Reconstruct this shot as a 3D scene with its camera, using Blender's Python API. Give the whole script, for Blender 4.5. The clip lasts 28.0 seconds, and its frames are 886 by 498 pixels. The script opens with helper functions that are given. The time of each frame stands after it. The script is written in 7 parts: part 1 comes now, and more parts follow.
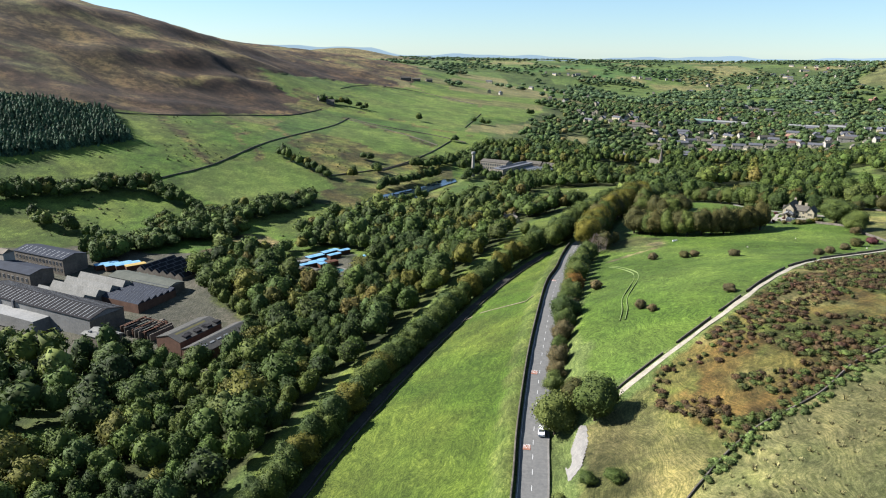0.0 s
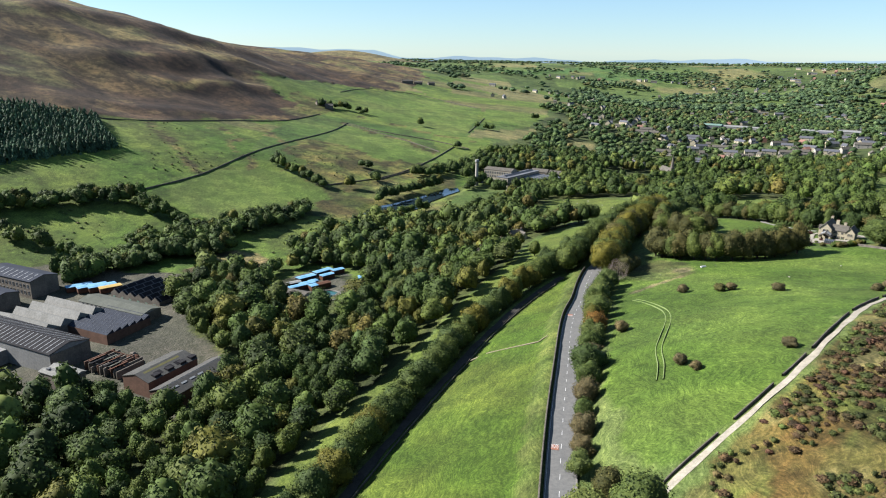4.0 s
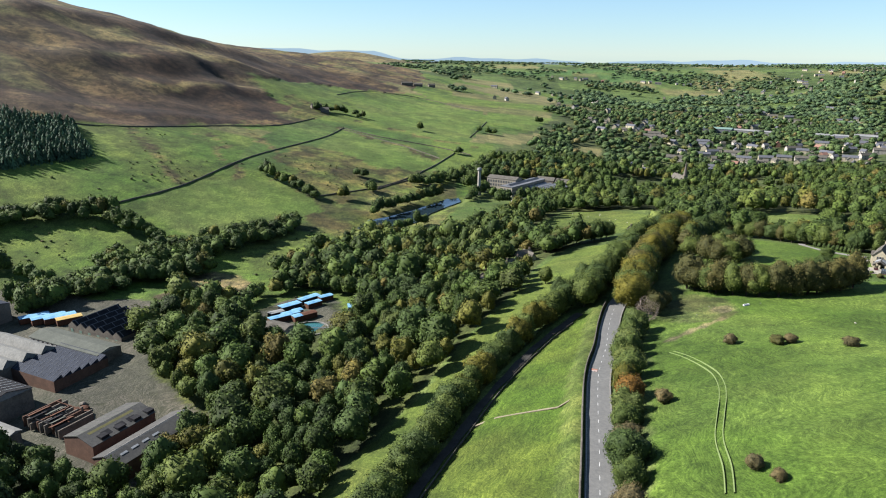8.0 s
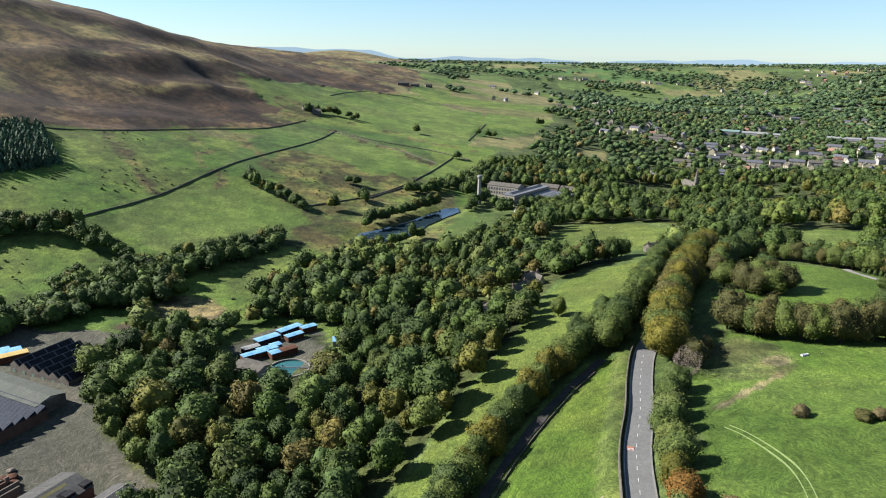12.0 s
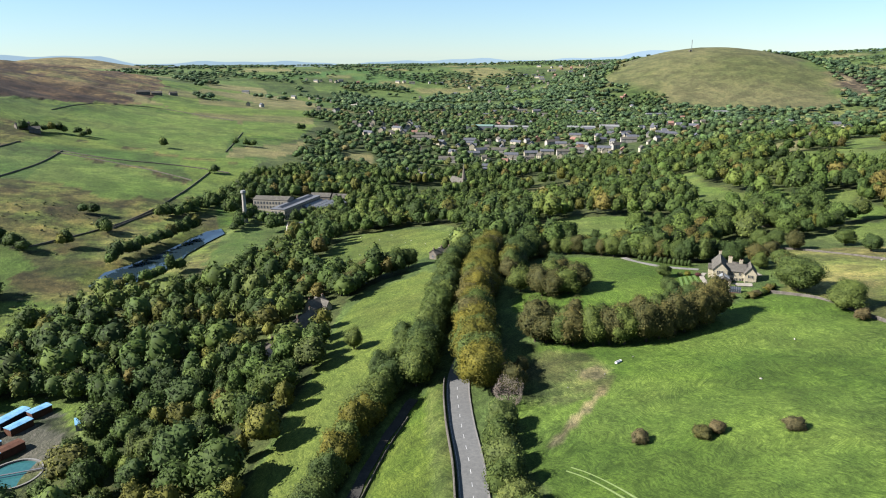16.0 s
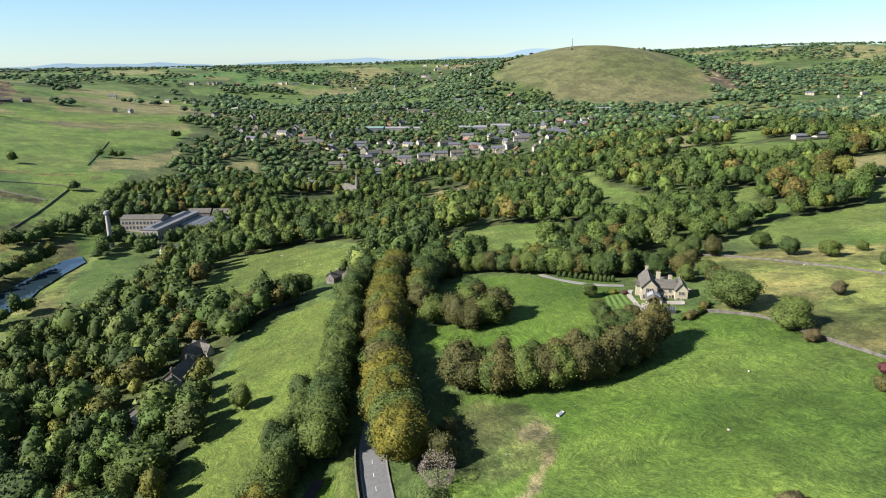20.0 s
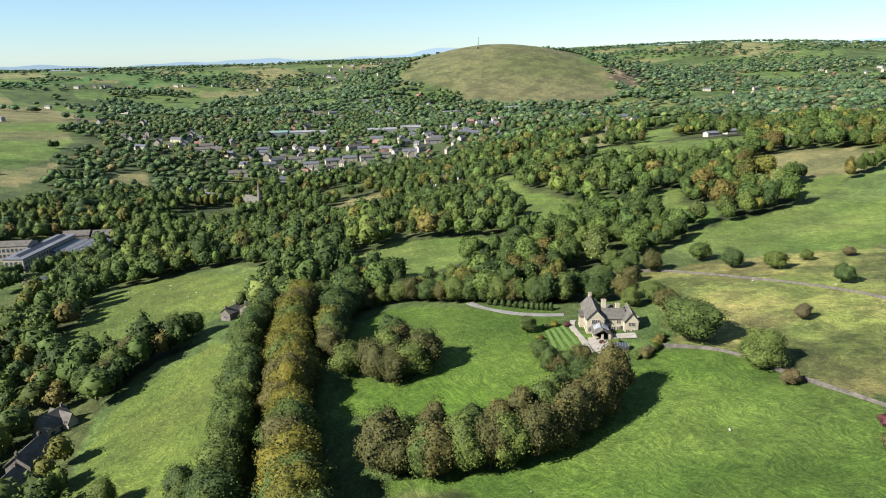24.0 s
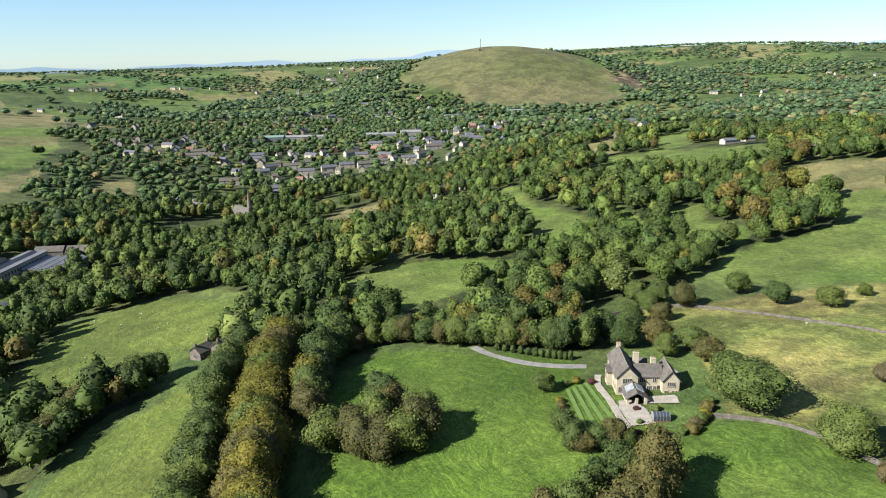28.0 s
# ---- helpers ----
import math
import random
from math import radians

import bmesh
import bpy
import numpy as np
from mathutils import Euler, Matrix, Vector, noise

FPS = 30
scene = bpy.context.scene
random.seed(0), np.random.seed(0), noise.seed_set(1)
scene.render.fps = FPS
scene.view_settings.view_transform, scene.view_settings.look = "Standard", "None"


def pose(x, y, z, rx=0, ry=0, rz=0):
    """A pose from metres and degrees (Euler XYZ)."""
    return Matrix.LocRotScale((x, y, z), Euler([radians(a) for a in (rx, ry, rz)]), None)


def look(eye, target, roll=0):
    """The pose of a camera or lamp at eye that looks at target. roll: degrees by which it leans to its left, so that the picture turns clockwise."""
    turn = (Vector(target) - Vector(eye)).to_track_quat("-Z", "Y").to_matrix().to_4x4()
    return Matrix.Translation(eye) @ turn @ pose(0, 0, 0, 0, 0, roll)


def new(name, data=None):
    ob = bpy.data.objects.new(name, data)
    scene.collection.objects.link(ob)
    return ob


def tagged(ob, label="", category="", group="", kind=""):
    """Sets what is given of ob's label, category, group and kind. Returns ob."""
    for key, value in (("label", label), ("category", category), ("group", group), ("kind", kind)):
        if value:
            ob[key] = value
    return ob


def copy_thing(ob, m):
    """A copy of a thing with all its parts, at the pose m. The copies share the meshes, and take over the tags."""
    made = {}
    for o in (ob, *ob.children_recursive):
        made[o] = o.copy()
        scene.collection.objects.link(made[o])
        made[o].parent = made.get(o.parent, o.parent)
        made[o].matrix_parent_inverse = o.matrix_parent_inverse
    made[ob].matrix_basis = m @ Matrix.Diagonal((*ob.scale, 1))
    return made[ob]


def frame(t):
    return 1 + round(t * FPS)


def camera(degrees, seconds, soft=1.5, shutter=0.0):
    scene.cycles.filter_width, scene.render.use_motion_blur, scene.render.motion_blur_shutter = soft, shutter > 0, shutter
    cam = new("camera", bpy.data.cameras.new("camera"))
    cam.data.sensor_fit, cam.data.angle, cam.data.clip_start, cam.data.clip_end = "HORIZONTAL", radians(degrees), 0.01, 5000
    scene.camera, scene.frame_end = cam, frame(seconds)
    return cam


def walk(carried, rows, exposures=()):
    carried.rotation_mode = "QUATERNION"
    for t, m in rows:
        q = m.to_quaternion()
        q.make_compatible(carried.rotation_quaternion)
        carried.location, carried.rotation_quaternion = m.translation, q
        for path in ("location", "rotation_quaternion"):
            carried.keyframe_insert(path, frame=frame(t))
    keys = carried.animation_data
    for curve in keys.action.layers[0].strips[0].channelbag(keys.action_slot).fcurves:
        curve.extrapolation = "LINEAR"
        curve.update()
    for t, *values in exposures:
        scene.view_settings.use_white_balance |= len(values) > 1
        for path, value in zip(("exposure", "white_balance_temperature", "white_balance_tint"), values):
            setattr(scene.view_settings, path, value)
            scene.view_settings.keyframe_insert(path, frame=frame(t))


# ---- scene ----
cam = camera(65.91, 28.0, soft=1.1)
PATH = [
    (0, (-0.00, 0.00, 108.00), (-0.00, 96.00, 80.01), 0.66),
    (0.5, (-0.06, 3.39, 107.94), (-0.11, 99.39, 79.95), 0.65),
    (1, (-0.19, 7.30, 107.98), (-0.27, 103.31, 80.02), 0.67),
    (1.5, (-0.26, 11.78, 107.99), (-0.38, 107.81, 80.10), 0.69),
    (2, (-0.30, 16.53, 108.09), (-0.43, 112.57, 80.25), 0.70),
    (2.5, (-0.23, 21.41, 108.23), (-0.44, 117.47, 80.43), 0.70),
    (3, (-0.18, 26.51, 108.40), (-0.44, 122.58, 80.63), 0.70),
    (3.5, (0.01, 31.77, 108.54), (-0.30, 127.85, 80.82), 0.70),
    (5.5, (0.69, 54.56, 108.85), (0.21, 150.67, 81.23), 0.61),
    (6, (0.74, 60.31, 109.01), (0.24, 156.43, 81.42), 0.60),
    (6.5, (0.66, 66.08, 109.07), (0.16, 162.20, 81.49), 0.62),
    (7, (0.54, 71.82, 109.08), (0.06, 167.94, 81.52), 0.65),
    (7.5, (0.54, 77.56, 109.14), (0.05, 173.68, 81.57), 0.66),
    (8, (0.48, 83.41, 109.21), (0.00, 179.53, 81.64), 0.68),
    (8.5, (0.32, 89.18, 109.34), (-0.10, 185.29, 81.73), 0.71),
    (9, (0.27, 94.97, 109.49), (-0.12, 191.07, 81.84), 0.74),
    (9.5, (0.19, 100.63, 109.53), (-0.19, 196.72, 81.84), 0.76),
    (10, (0.11, 106.34, 109.57), (-0.24, 202.42, 81.85), 0.78),
    (10.5, (0.05, 112.12, 109.58), (-0.27, 208.21, 81.88), 0.81),
    (11, (-0.17, 117.94, 109.48), (-0.46, 214.03, 81.79), 0.82),
    (11.5, (-0.43, 123.77, 109.36), (-0.64, 219.86, 81.67), 0.80),
    (13.5, (0.68, 146.45, 108.88), (7.39, 242.37, 81.42), 0.62),
    (14, (0.92, 151.49, 108.68), (13.96, 246.79, 81.35), 0.47),
    (14.5, (0.90, 156.09, 108.49), (21.92, 250.00, 81.31), 0.22),
    (15, (0.96, 160.44, 108.29), (30.42, 252.07, 81.16), -0.07),
    (15.5, (1.01, 164.71, 108.21), (33.08, 255.42, 80.97), -0.29),
    (16, (1.59, 168.63, 108.16), (33.70, 259.32, 80.90), -0.42),
    (16.5, (2.41, 172.71, 108.16), (34.56, 263.39, 80.88), -0.47),
    (17, (3.51, 177.20, 108.11), (35.68, 267.85, 80.79), -0.51),
    (17.5, (4.76, 181.84, 108.20), (37.02, 272.44, 80.80), -0.55),
    (18, (6.23, 186.70, 108.28), (39.04, 277.08, 80.81), -0.58),
    (18.5, (8.07, 191.55, 108.36), (45.21, 280.24, 80.91), -0.64),
    (19, (9.63, 196.59, 108.34), (52.14, 282.83, 80.86), -0.75),
    (19.5, (11.26, 201.60, 108.37), (56.35, 286.52, 80.89), -0.82),
    (20, (13.18, 206.42, 108.44), (59.35, 290.75, 80.93), -0.86),
    (20.5, (15.26, 211.31, 108.48), (64.27, 294.01, 80.94), -0.92),
    (21, (17.53, 216.04, 108.50), (70.98, 295.92, 80.90), -0.98),
    (21.5, (19.86, 220.80, 108.46), (75.64, 299.05, 80.81), -1.05),
    (22, (22.38, 225.30, 108.46), (78.18, 303.52, 80.74), -1.09),
    (22.5, (25.15, 229.70, 108.40), (81.42, 307.57, 80.67), -1.15),
    (24.5, (37.40, 247.17, 108.15), (94.14, 324.67, 80.35), -1.23),
    (25, (40.78, 251.75, 108.16), (97.52, 329.25, 80.32), -1.24),
    (25.5, (44.13, 256.12, 108.25), (100.86, 333.62, 80.39), -1.23),
    (26, (47.49, 260.67, 108.37), (104.22, 338.16, 80.48), -1.21),
    (26.5, (50.66, 265.16, 108.46), (107.42, 342.65, 80.67), -1.20),
    (27, (53.64, 269.28, 108.44), (110.38, 346.85, 80.77), -1.21),
    (27.5, (56.42, 272.49, 108.35), (113.12, 350.12, 80.78), -1.23),
    (28, (58.41, 274.73, 108.29), (115.04, 352.42, 80.78), -1.23),
]
walk(cam, [(t, look(eye, target, roll)) for t, eye, target, roll in PATH])

# ---- light ----
SUN_EL, SUN_AZ = radians(35), radians(281)  # azimuth clockwise from +Y
world = bpy.data.worlds.new("world")
scene.world = world
world.use_nodes = True
wn, wl = world.node_tree.nodes, world.node_tree.links
sky = wn.new("ShaderNodeTexSky")
sky.sky_type, sky.sun_disc, sky.sun_elevation, sky.sun_rotation = "NISHITA", False, SUN_EL, SUN_AZ
sky.altitude, sky.air_density, sky.dust_density, sky.ozone_density = 250, 1.0, 0.0, 2.0
tint = wn.new("ShaderNodeMix")
tint.data_type, tint.blend_type = "RGBA", "MULTIPLY"
tint.inputs[0].default_value, tint.inputs[7].default_value = 1.0, (0.78, 1.0, 1.28, 1)
wl.new(sky.outputs[0], tint.inputs[6])
haze = wn.new("ShaderNodeMix")
haze.data_type = "RGBA"
haze.inputs[0].default_value, haze.inputs[7].default_value = 0.22, (5.0, 7.2, 8.8, 1)
wl.new(tint.outputs[2], haze.inputs[6])
wl.new(haze.outputs[2], wn["Background"].inputs[0])
wn["Background"].inputs[1].default_value = 0.0355
sun = new("sun", bpy.data.lights.new("sun", "SUN"))
sun.data.energy, sun.data.angle, sun.data.color = 5.0, radians(0.5), (1.0, 0.96, 0.91)
SUN_TO = Vector((math.sin(SUN_AZ) * math.cos(SUN_EL), math.cos(SUN_AZ) * math.cos(SUN_EL), math.sin(SUN_EL)))
sun.matrix_world = look(SUN_TO * 400, (0, 0, 0))
scene.view_settings.exposure = 1.8


# ---- materials ----
def material(name, rough=0.9, spec=0.3, metal=0.0):
    m = bpy.data.materials.new(name)
    m.use_nodes = True
    b = m.node_tree.nodes["Principled BSDF"]
    b.inputs["Roughness"].default_value = rough
    b.inputs["Specular IOR Level"].default_value = spec
    b.inputs["Metallic"].default_value = metal
    return m, m.node_tree.nodes, m.node_tree.links, b


def mix_node(n, l, kind, fac, a, b):
    m = n.new("ShaderNodeMix")
    m.data_type, m.blend_type = "RGBA", kind
    for sock, v in ((m.inputs[0], fac), (m.inputs[6], a), (m.inputs[7], b)):
        if hasattr(v, "is_output"):
            l.new(v, sock)
        else:
            sock.default_value = v if isinstance(v, float) else (*v, 1.0)
    return m.outputs[2]


def noise_node(n, l, scale, detail=4.0, rough=0.6, vec=None):
    t = n.new("ShaderNodeTexNoise")
    t.inputs["Scale"].default_value, t.inputs["Detail"].default_value, t.inputs["Roughness"].default_value = scale, detail, rough
    if vec is not None:
        l.new(vec, t.inputs["Vector"])
    return t.outputs["Fac"]


def ramp_node(n, l, src, stops):
    r = n.new("ShaderNodeValToRGB")
    while len(r.color_ramp.elements) < len(stops):
        r.color_ramp.elements.new(0.5)
    for e, (p, c) in zip(r.color_ramp.elements, stops):
        e.position, e.color = p, (*c, 1.0)
    l.new(src, r.inputs[0])
    return r.outputs[0]


def surface(name, dark, light, scale, fine, rough=0.9, spec=0.3, metal=0.0, bump=0.3, dist=0.05, stretch=None):
    """A surface that varies between two colours at a coarse and a fine scale, with relief."""
    m, n, l, b = material(name, rough, spec, metal)
    co = n.new("ShaderNodeTexCoord").outputs["Object"]
    if stretch:
        mp = n.new("ShaderNodeMapping")
        mp.inputs["Scale"].default_value = stretch
        l.new(co, mp.inputs["Vector"])
        co = mp.outputs[0]
    big, small = noise_node(n, l, scale, 3.0, 0.55, co), noise_node(n, l, fine, 4.0, 0.65, co)
    mixed = n.new("ShaderNodeMath")
    mixed.operation = "MULTIPLY_ADD"
    mixed.inputs[1].default_value = 0.5
    l.new(small, mixed.inputs[0])
    half = n.new("ShaderNodeMath")
    half.operation = "MULTIPLY"
    half.inputs[1].default_value = 0.5
    l.new(big, half.inputs[0])
    l.new(half.outputs[0], mixed.inputs[2])
    col = ramp_node(n, l, mixed.outputs[0], ((0.32, dark), (0.68, light)))
    where = n.new("ShaderNodeNewGeometry").outputs["Position"]
    spray = noise_node(n, l, 0.9, 5.0, 0.78, where)
    col = mix_node(n, l, "MULTIPLY", 1.0, col, ramp_node(n, l, spray, ((0.34, (0.8, 0.81, 0.82)), (0.5, (0.98, 0.98, 0.98)), (0.66, (1.16, 1.14, 1.12)))))
    l.new(col, b.inputs["Base Color"])
    if bump:
        bp = n.new("ShaderNodeBump")
        bp.inputs["Strength"].default_value, bp.inputs["Distance"].default_value = bump, dist
        l.new(small, bp.inputs["Height"])
        l.new(bp.outputs[0], b.inputs["Normal"])
    return m


def leaf(name, dark, light, attribute=False):
    """Foliage: each clump of leaves and each tree has its own tone."""
    m, n, l, b = material(name, 0.75, 0.12)
    isl = n.new("ShaderNodeNewGeometry").outputs["Random Per Island"]
    col = ramp_node(n, l, isl, ((0.0, dark), (1.0, light)))
    if attribute:
        at = n.new("ShaderNodeAttribute")
        at.attribute_name = "tint"
        col = mix_node(n, l, "MULTIPLY", 1.0, col, at.outputs["Color"])
    else:
        rnd = n.new("ShaderNodeObjectInfo").outputs["Random"]
        var = ramp_node(n, l, rnd, ((0.0, (0.78, 0.83, 0.76)), (0.5, (1.0, 1.0, 1.0)), (1.0, (1.2, 1.12, 1.0))))
        col = mix_node(n, l, "MULTIPLY", 1.0, col, var)
    where = n.new("ShaderNodeNewGeometry").outputs["Position"]
    spray = noise_node(n, l, 0.5, 3.0, 0.7, where)
    col = mix_node(n, l, "MULTIPLY", 1.0, col, ramp_node(n, l, spray, ((0.34, (0.72, 0.74, 0.78)), (0.5, (1.0, 1.0, 1.0)), (0.66, (1.25, 1.2, 1.1)))))
    l.new(col, b.inputs["Base Color"])
    tr = n.new("ShaderNodeBsdfTranslucent")
    l.new(col, tr.inputs["Color"])
    ms = n.new("ShaderNodeMixShader")
    ms.inputs[0].default_value = 0.14
    l.new(b.outputs[0], ms.inputs[1])
    l.new(tr.outputs[0], ms.inputs[2])
    l.new(ms.outputs[0], n["Material Output"].inputs["Surface"])
    return m


def ground_material():
    m, n, l, b = material("turf", 0.95, 0.15)
    co = n.new("ShaderNodeTexCoord").outputs["Object"]
    at = n.new("ShaderNodeAttribute")
    at.attribute_name = "cover"
    rg = n.new("ShaderNodeAttribute")
    rg.attribute_name = "rough"
    mp = n.new("ShaderNodeMapping")
    mp.inputs["Scale"].default_value, mp.inputs["Rotation"].default_value = (1.0, 0.55, 1.0), (0, 0, radians(-28))
    l.new(co, mp.inputs["Vector"])
    broad = noise_node(n, l, 0.035, 4.0, 0.6, co)
    tuft = noise_node(n, l, 0.55, 6.0, 0.82, mp.outputs[0])
    fine = noise_node(n, l, 1.5, 5.0, 0.85, co)
    col = mix_node(n, l, "MULTIPLY", 1.0, at.outputs["Color"], ramp_node(n, l, broad, ((0.3, (0.78, 0.84, 0.8)), (0.7, (1.2, 1.13, 1.1)))))
    t = ramp_node(n, l, tuft, ((0.34, (0.6, 0.65, 0.6)), (0.5, (0.97, 0.97, 0.97)), (0.66, (1.4, 1.34, 1.3))))
    col = mix_node(n, l, "MULTIPLY", 0.8, col, t)
    mottle = noise_node(n, l, 0.1, 5.0, 0.7, co)
    mm = ramp_node(n, l, mottle, ((0.41, (0.45, 0.47, 0.5)), (0.5, (1.0, 1.0, 1.0)), (0.6, (1.5, 1.45, 1.35))))
    col = mix_node(n, l, "MULTIPLY", rg.outputs["Fac"], col, mm)
    stand = noise_node(n, l, 0.021, 5.0, 0.62, co)
    ss = ramp_node(n, l, stand, ((0.45, (0.5, 0.48, 0.52)), (0.5, (1.0, 1.0, 1.0)), (0.56, (1.45, 1.4, 1.3))))
    col = mix_node(n, l, "MULTIPLY", rg.outputs["Fac"], col, ss)
    f = ramp_node(n, l, fine, ((0.38, (0.5, 0.54, 0.48)), (0.62, (1.5, 1.46, 1.45))))
    col = mix_node(n, l, "MULTIPLY", 0.75, col, f)
    # lodged grass: warped streaks
    warp = n.new("ShaderNodeTexNoise")
    warp.inputs["Scale"].default_value, warp.inputs["Detail"].default_value = 0.045, 2.0
    l.new(co, warp.inputs["Vector"])
    push = n.new("ShaderNodeVectorMath")
    push.operation = "MULTIPLY_ADD"
    push.inputs[1].default_value = (36, 36, 0)
    l.new(warp.outputs["Color"], push.inputs[0])
    l.new(co, push.inputs[2])
    comb = n.new("ShaderNodeMapping")
    comb.inputs["Scale"].default_value, comb.inputs["Rotation"].default_value = (1.3, 0.16, 1.0), (0, 0, radians(-38))
    l.new(push.outputs[0], comb.inputs["Vector"])
    streak = noise_node(n, l, 1.5, 4.0, 0.75, comb.outputs[0])
    col = mix_node(n, l, "MULTIPLY", 1.0, col, ramp_node(n, l, streak, ((0.38, (0.66, 0.7, 0.62)), (0.5, (0.97, 0.97, 0.97)), (0.62, (1.42, 1.34, 1.45)))))
    l.new(col, b.inputs["Base Color"])
    bp = n.new("ShaderNodeBump")
    bp.inputs["Strength"].default_value, bp.inputs["Distance"].default_value = 0.7, 0.5
    l.new(tuft, bp.inputs["Height"])
    bp2 = n.new("ShaderNodeBump")
    bp2.inputs["Strength"].default_value, bp2.inputs["Distance"].default_value = 0.4, 0.3
    l.new(fine, bp2.inputs["Height"])
    l.new(bp.outputs[0], bp2.inputs["Normal"])
    l.new(bp2.outputs[0], b.inputs["Normal"])
    return m


M_TURF = ground_material()
M_ASPHALT = surface("asphalt", (0.084, 0.084, 0.083), (0.104, 0.104, 0.102), 0.12, 1.2, 0.9, 0.25, bump=0.0)
M_VERGE = surface("verge_concrete", (0.094, 0.089, 0.083), (0.160, 0.155, 0.147), 0.4, 3.0)
M_PAINT = surface("road_paint", (0.303, 0.303, 0.304), (0.454, 0.454, 0.456), 0.6, 5.0, 0.7)
M_REDPAINT = surface("red_road_paint", (0.151, 0.065, 0.044), (0.227, 0.106, 0.071), 0.8, 5.0, 0.8)
M_DRYSTONE = surface("drystone", (0.033, 0.028, 0.025), (0.117, 0.106, 0.089), 0.5, 2.6, 0.95, 0.2, bump=0.9, dist=0.15)
M_SANDSTONE = surface("sandstone", (0.215, 0.189, 0.133), (0.318, 0.288, 0.215), 0.3, 2.2, 0.9, 0.2, bump=0.5, dist=0.05)
M_OLDSTONE = surface("sooty_stone", (0.056, 0.049, 0.042), (0.141, 0.124, 0.103), 0.25, 1.8, 0.93, 0.2, bump=0.5, dist=0.06)
M_SLATE = surface("stone_slates", (0.042, 0.039, 0.034), (0.105, 0.097, 0.084), 0.4, 3.0, 0.92, 0.1, bump=0.7, dist=0.06, stretch=(1, 1, 2.5))
M_GREYSLATE = surface("blue_slates", (0.047, 0.049, 0.058), (0.094, 0.098, 0.114), 0.4, 3.0, 0.9, 0.1, bump=0.5, dist=0.05, stretch=(1, 1, 2.5))
M_TILE = surface("red_tiles", (0.12, 0.06, 0.042), (0.2, 0.11, 0.085), 0.4, 3.0, 0.85, 0.3, bump=0.5, dist=0.05)
M_RENDER = surface("pale_render", (0.2, 0.185, 0.16), (0.29, 0.27, 0.245), 0.2, 1.5, 0.9, 0.25)
M_BRICK = surface("red_brick", (0.06, 0.034, 0.024), (0.115, 0.065, 0.046), 0.3, 3.0, 0.92, 0.2, bump=0.4, dist=0.04)
M_WHITE = surface("weathered_white_sheet", (0.108, 0.112, 0.112), (0.194, 0.194, 0.191), 0.08, 0.9, 0.75, 0.2)
M_GREYMETAL = surface("grey_sheet", (0.058, 0.062, 0.071), (0.112, 0.117, 0.130), 0.12, 0.8, 0.75, 0.15)
M_GREENMETAL = surface("green_sheet", (0.08, 0.14, 0.115), (0.12, 0.18, 0.15), 0.1, 0.9, 0.6, 0.4)
M_BLUE = surface("blue_tarpaulin", (0.047, 0.150, 0.270), (0.150, 0.291, 0.417), 0.3, 1.6, 0.7, 0.2)
M_YELLOW = surface("yellow_sheet", (0.235, 0.150, 0.029), (0.329, 0.235, 0.074), 0.3, 2.0, 0.6, 0.4)
M_RUST = surface("rusty_sheet", (0.034, 0.014, 0.009), (0.085, 0.040, 0.024), 0.4, 2.5, 0.9, 0.15)
M_DARK = surface("dark_sheet", (0.008, 0.008, 0.010), (0.021, 0.021, 0.023), 0.3, 2.0, 0.9, 0.08)
M_ROOFLIGHT = surface("roof_glazing", (0.13, 0.14, 0.15), (0.22, 0.23, 0.24), 0.4, 2.5, 0.6, 0.2)
M_NAVY = surface("dark_blue_glazed_roof", (0.010, 0.013, 0.021), (0.022, 0.028, 0.042), 0.3, 2.0, 0.85, 0.12)
M_LINE = surface("lead_flashing", (0.05, 0.055, 0.065), (0.085, 0.09, 0.1), 0.4, 2.0, 0.9, 0.1)
M_SAGE = surface("sage_felt_roof", (0.050, 0.055, 0.047), (0.080, 0.085, 0.074), 0.2, 1.5, 0.92, 0.1)
M_FELT = surface("old_felt_roof", (0.036, 0.036, 0.036), (0.068, 0.067, 0.063), 0.3, 2.5, 0.92, 0.1)
# far darker than the road: the trees' shade is put into the colour
M_LANE = surface("lane_tarmac_with_shade", (0.016, 0.015, 0.015), (0.040, 0.038, 0.034), 0.3, 2.5, 0.95, 0.2)
M_EARTH = surface("bare_earth", (0.094, 0.079, 0.049), (0.160, 0.141, 0.098), 0.4, 3.0)
M_WHEEL = surface("flattened_grass", (0.085, 0.12, 0.038), (0.11, 0.145, 0.052), 0.5, 3.0)
M_MOWN = surface("mown_grass", (0.056, 0.096, 0.02), (0.072, 0.118, 0.028), 0.3, 3.0)
M_GRAVEL = surface("pale_gravel", (0.15, 0.135, 0.108), (0.25, 0.23, 0.19), 0.3, 2.4, 0.95, 0.15, bump=0.5, dist=0.06)
M_PAVING = surface("stone_paving", (0.146, 0.131, 0.107), (0.232, 0.215, 0.185), 0.5, 3.0, 0.9, 0.2)
M_BARK = surface("bark", (0.022, 0.016, 0.013), (0.066, 0.053, 0.042), 0.8, 5.0, 0.95, 0.1, bump=0.7, dist=0.05)
M_TWIG = surface("grey_twigs", (0.11, 0.088, 0.072), (0.2, 0.165, 0.14), 0.8, 4.0, 0.95, 0.1)
M_GLASS, gn, gl, gb = material("window_glass", 0.08, 0.5)
gb.inputs["Base Color"].default_value = (0.03, 0.036, 0.045, 1)
M_WATER, gn, gl, gb = material("water", 0.05, 0.5)
gb.inputs["Base Color"].default_value = (0.012, 0.022, 0.03, 1)
gw = gn.new("ShaderNodeBump")
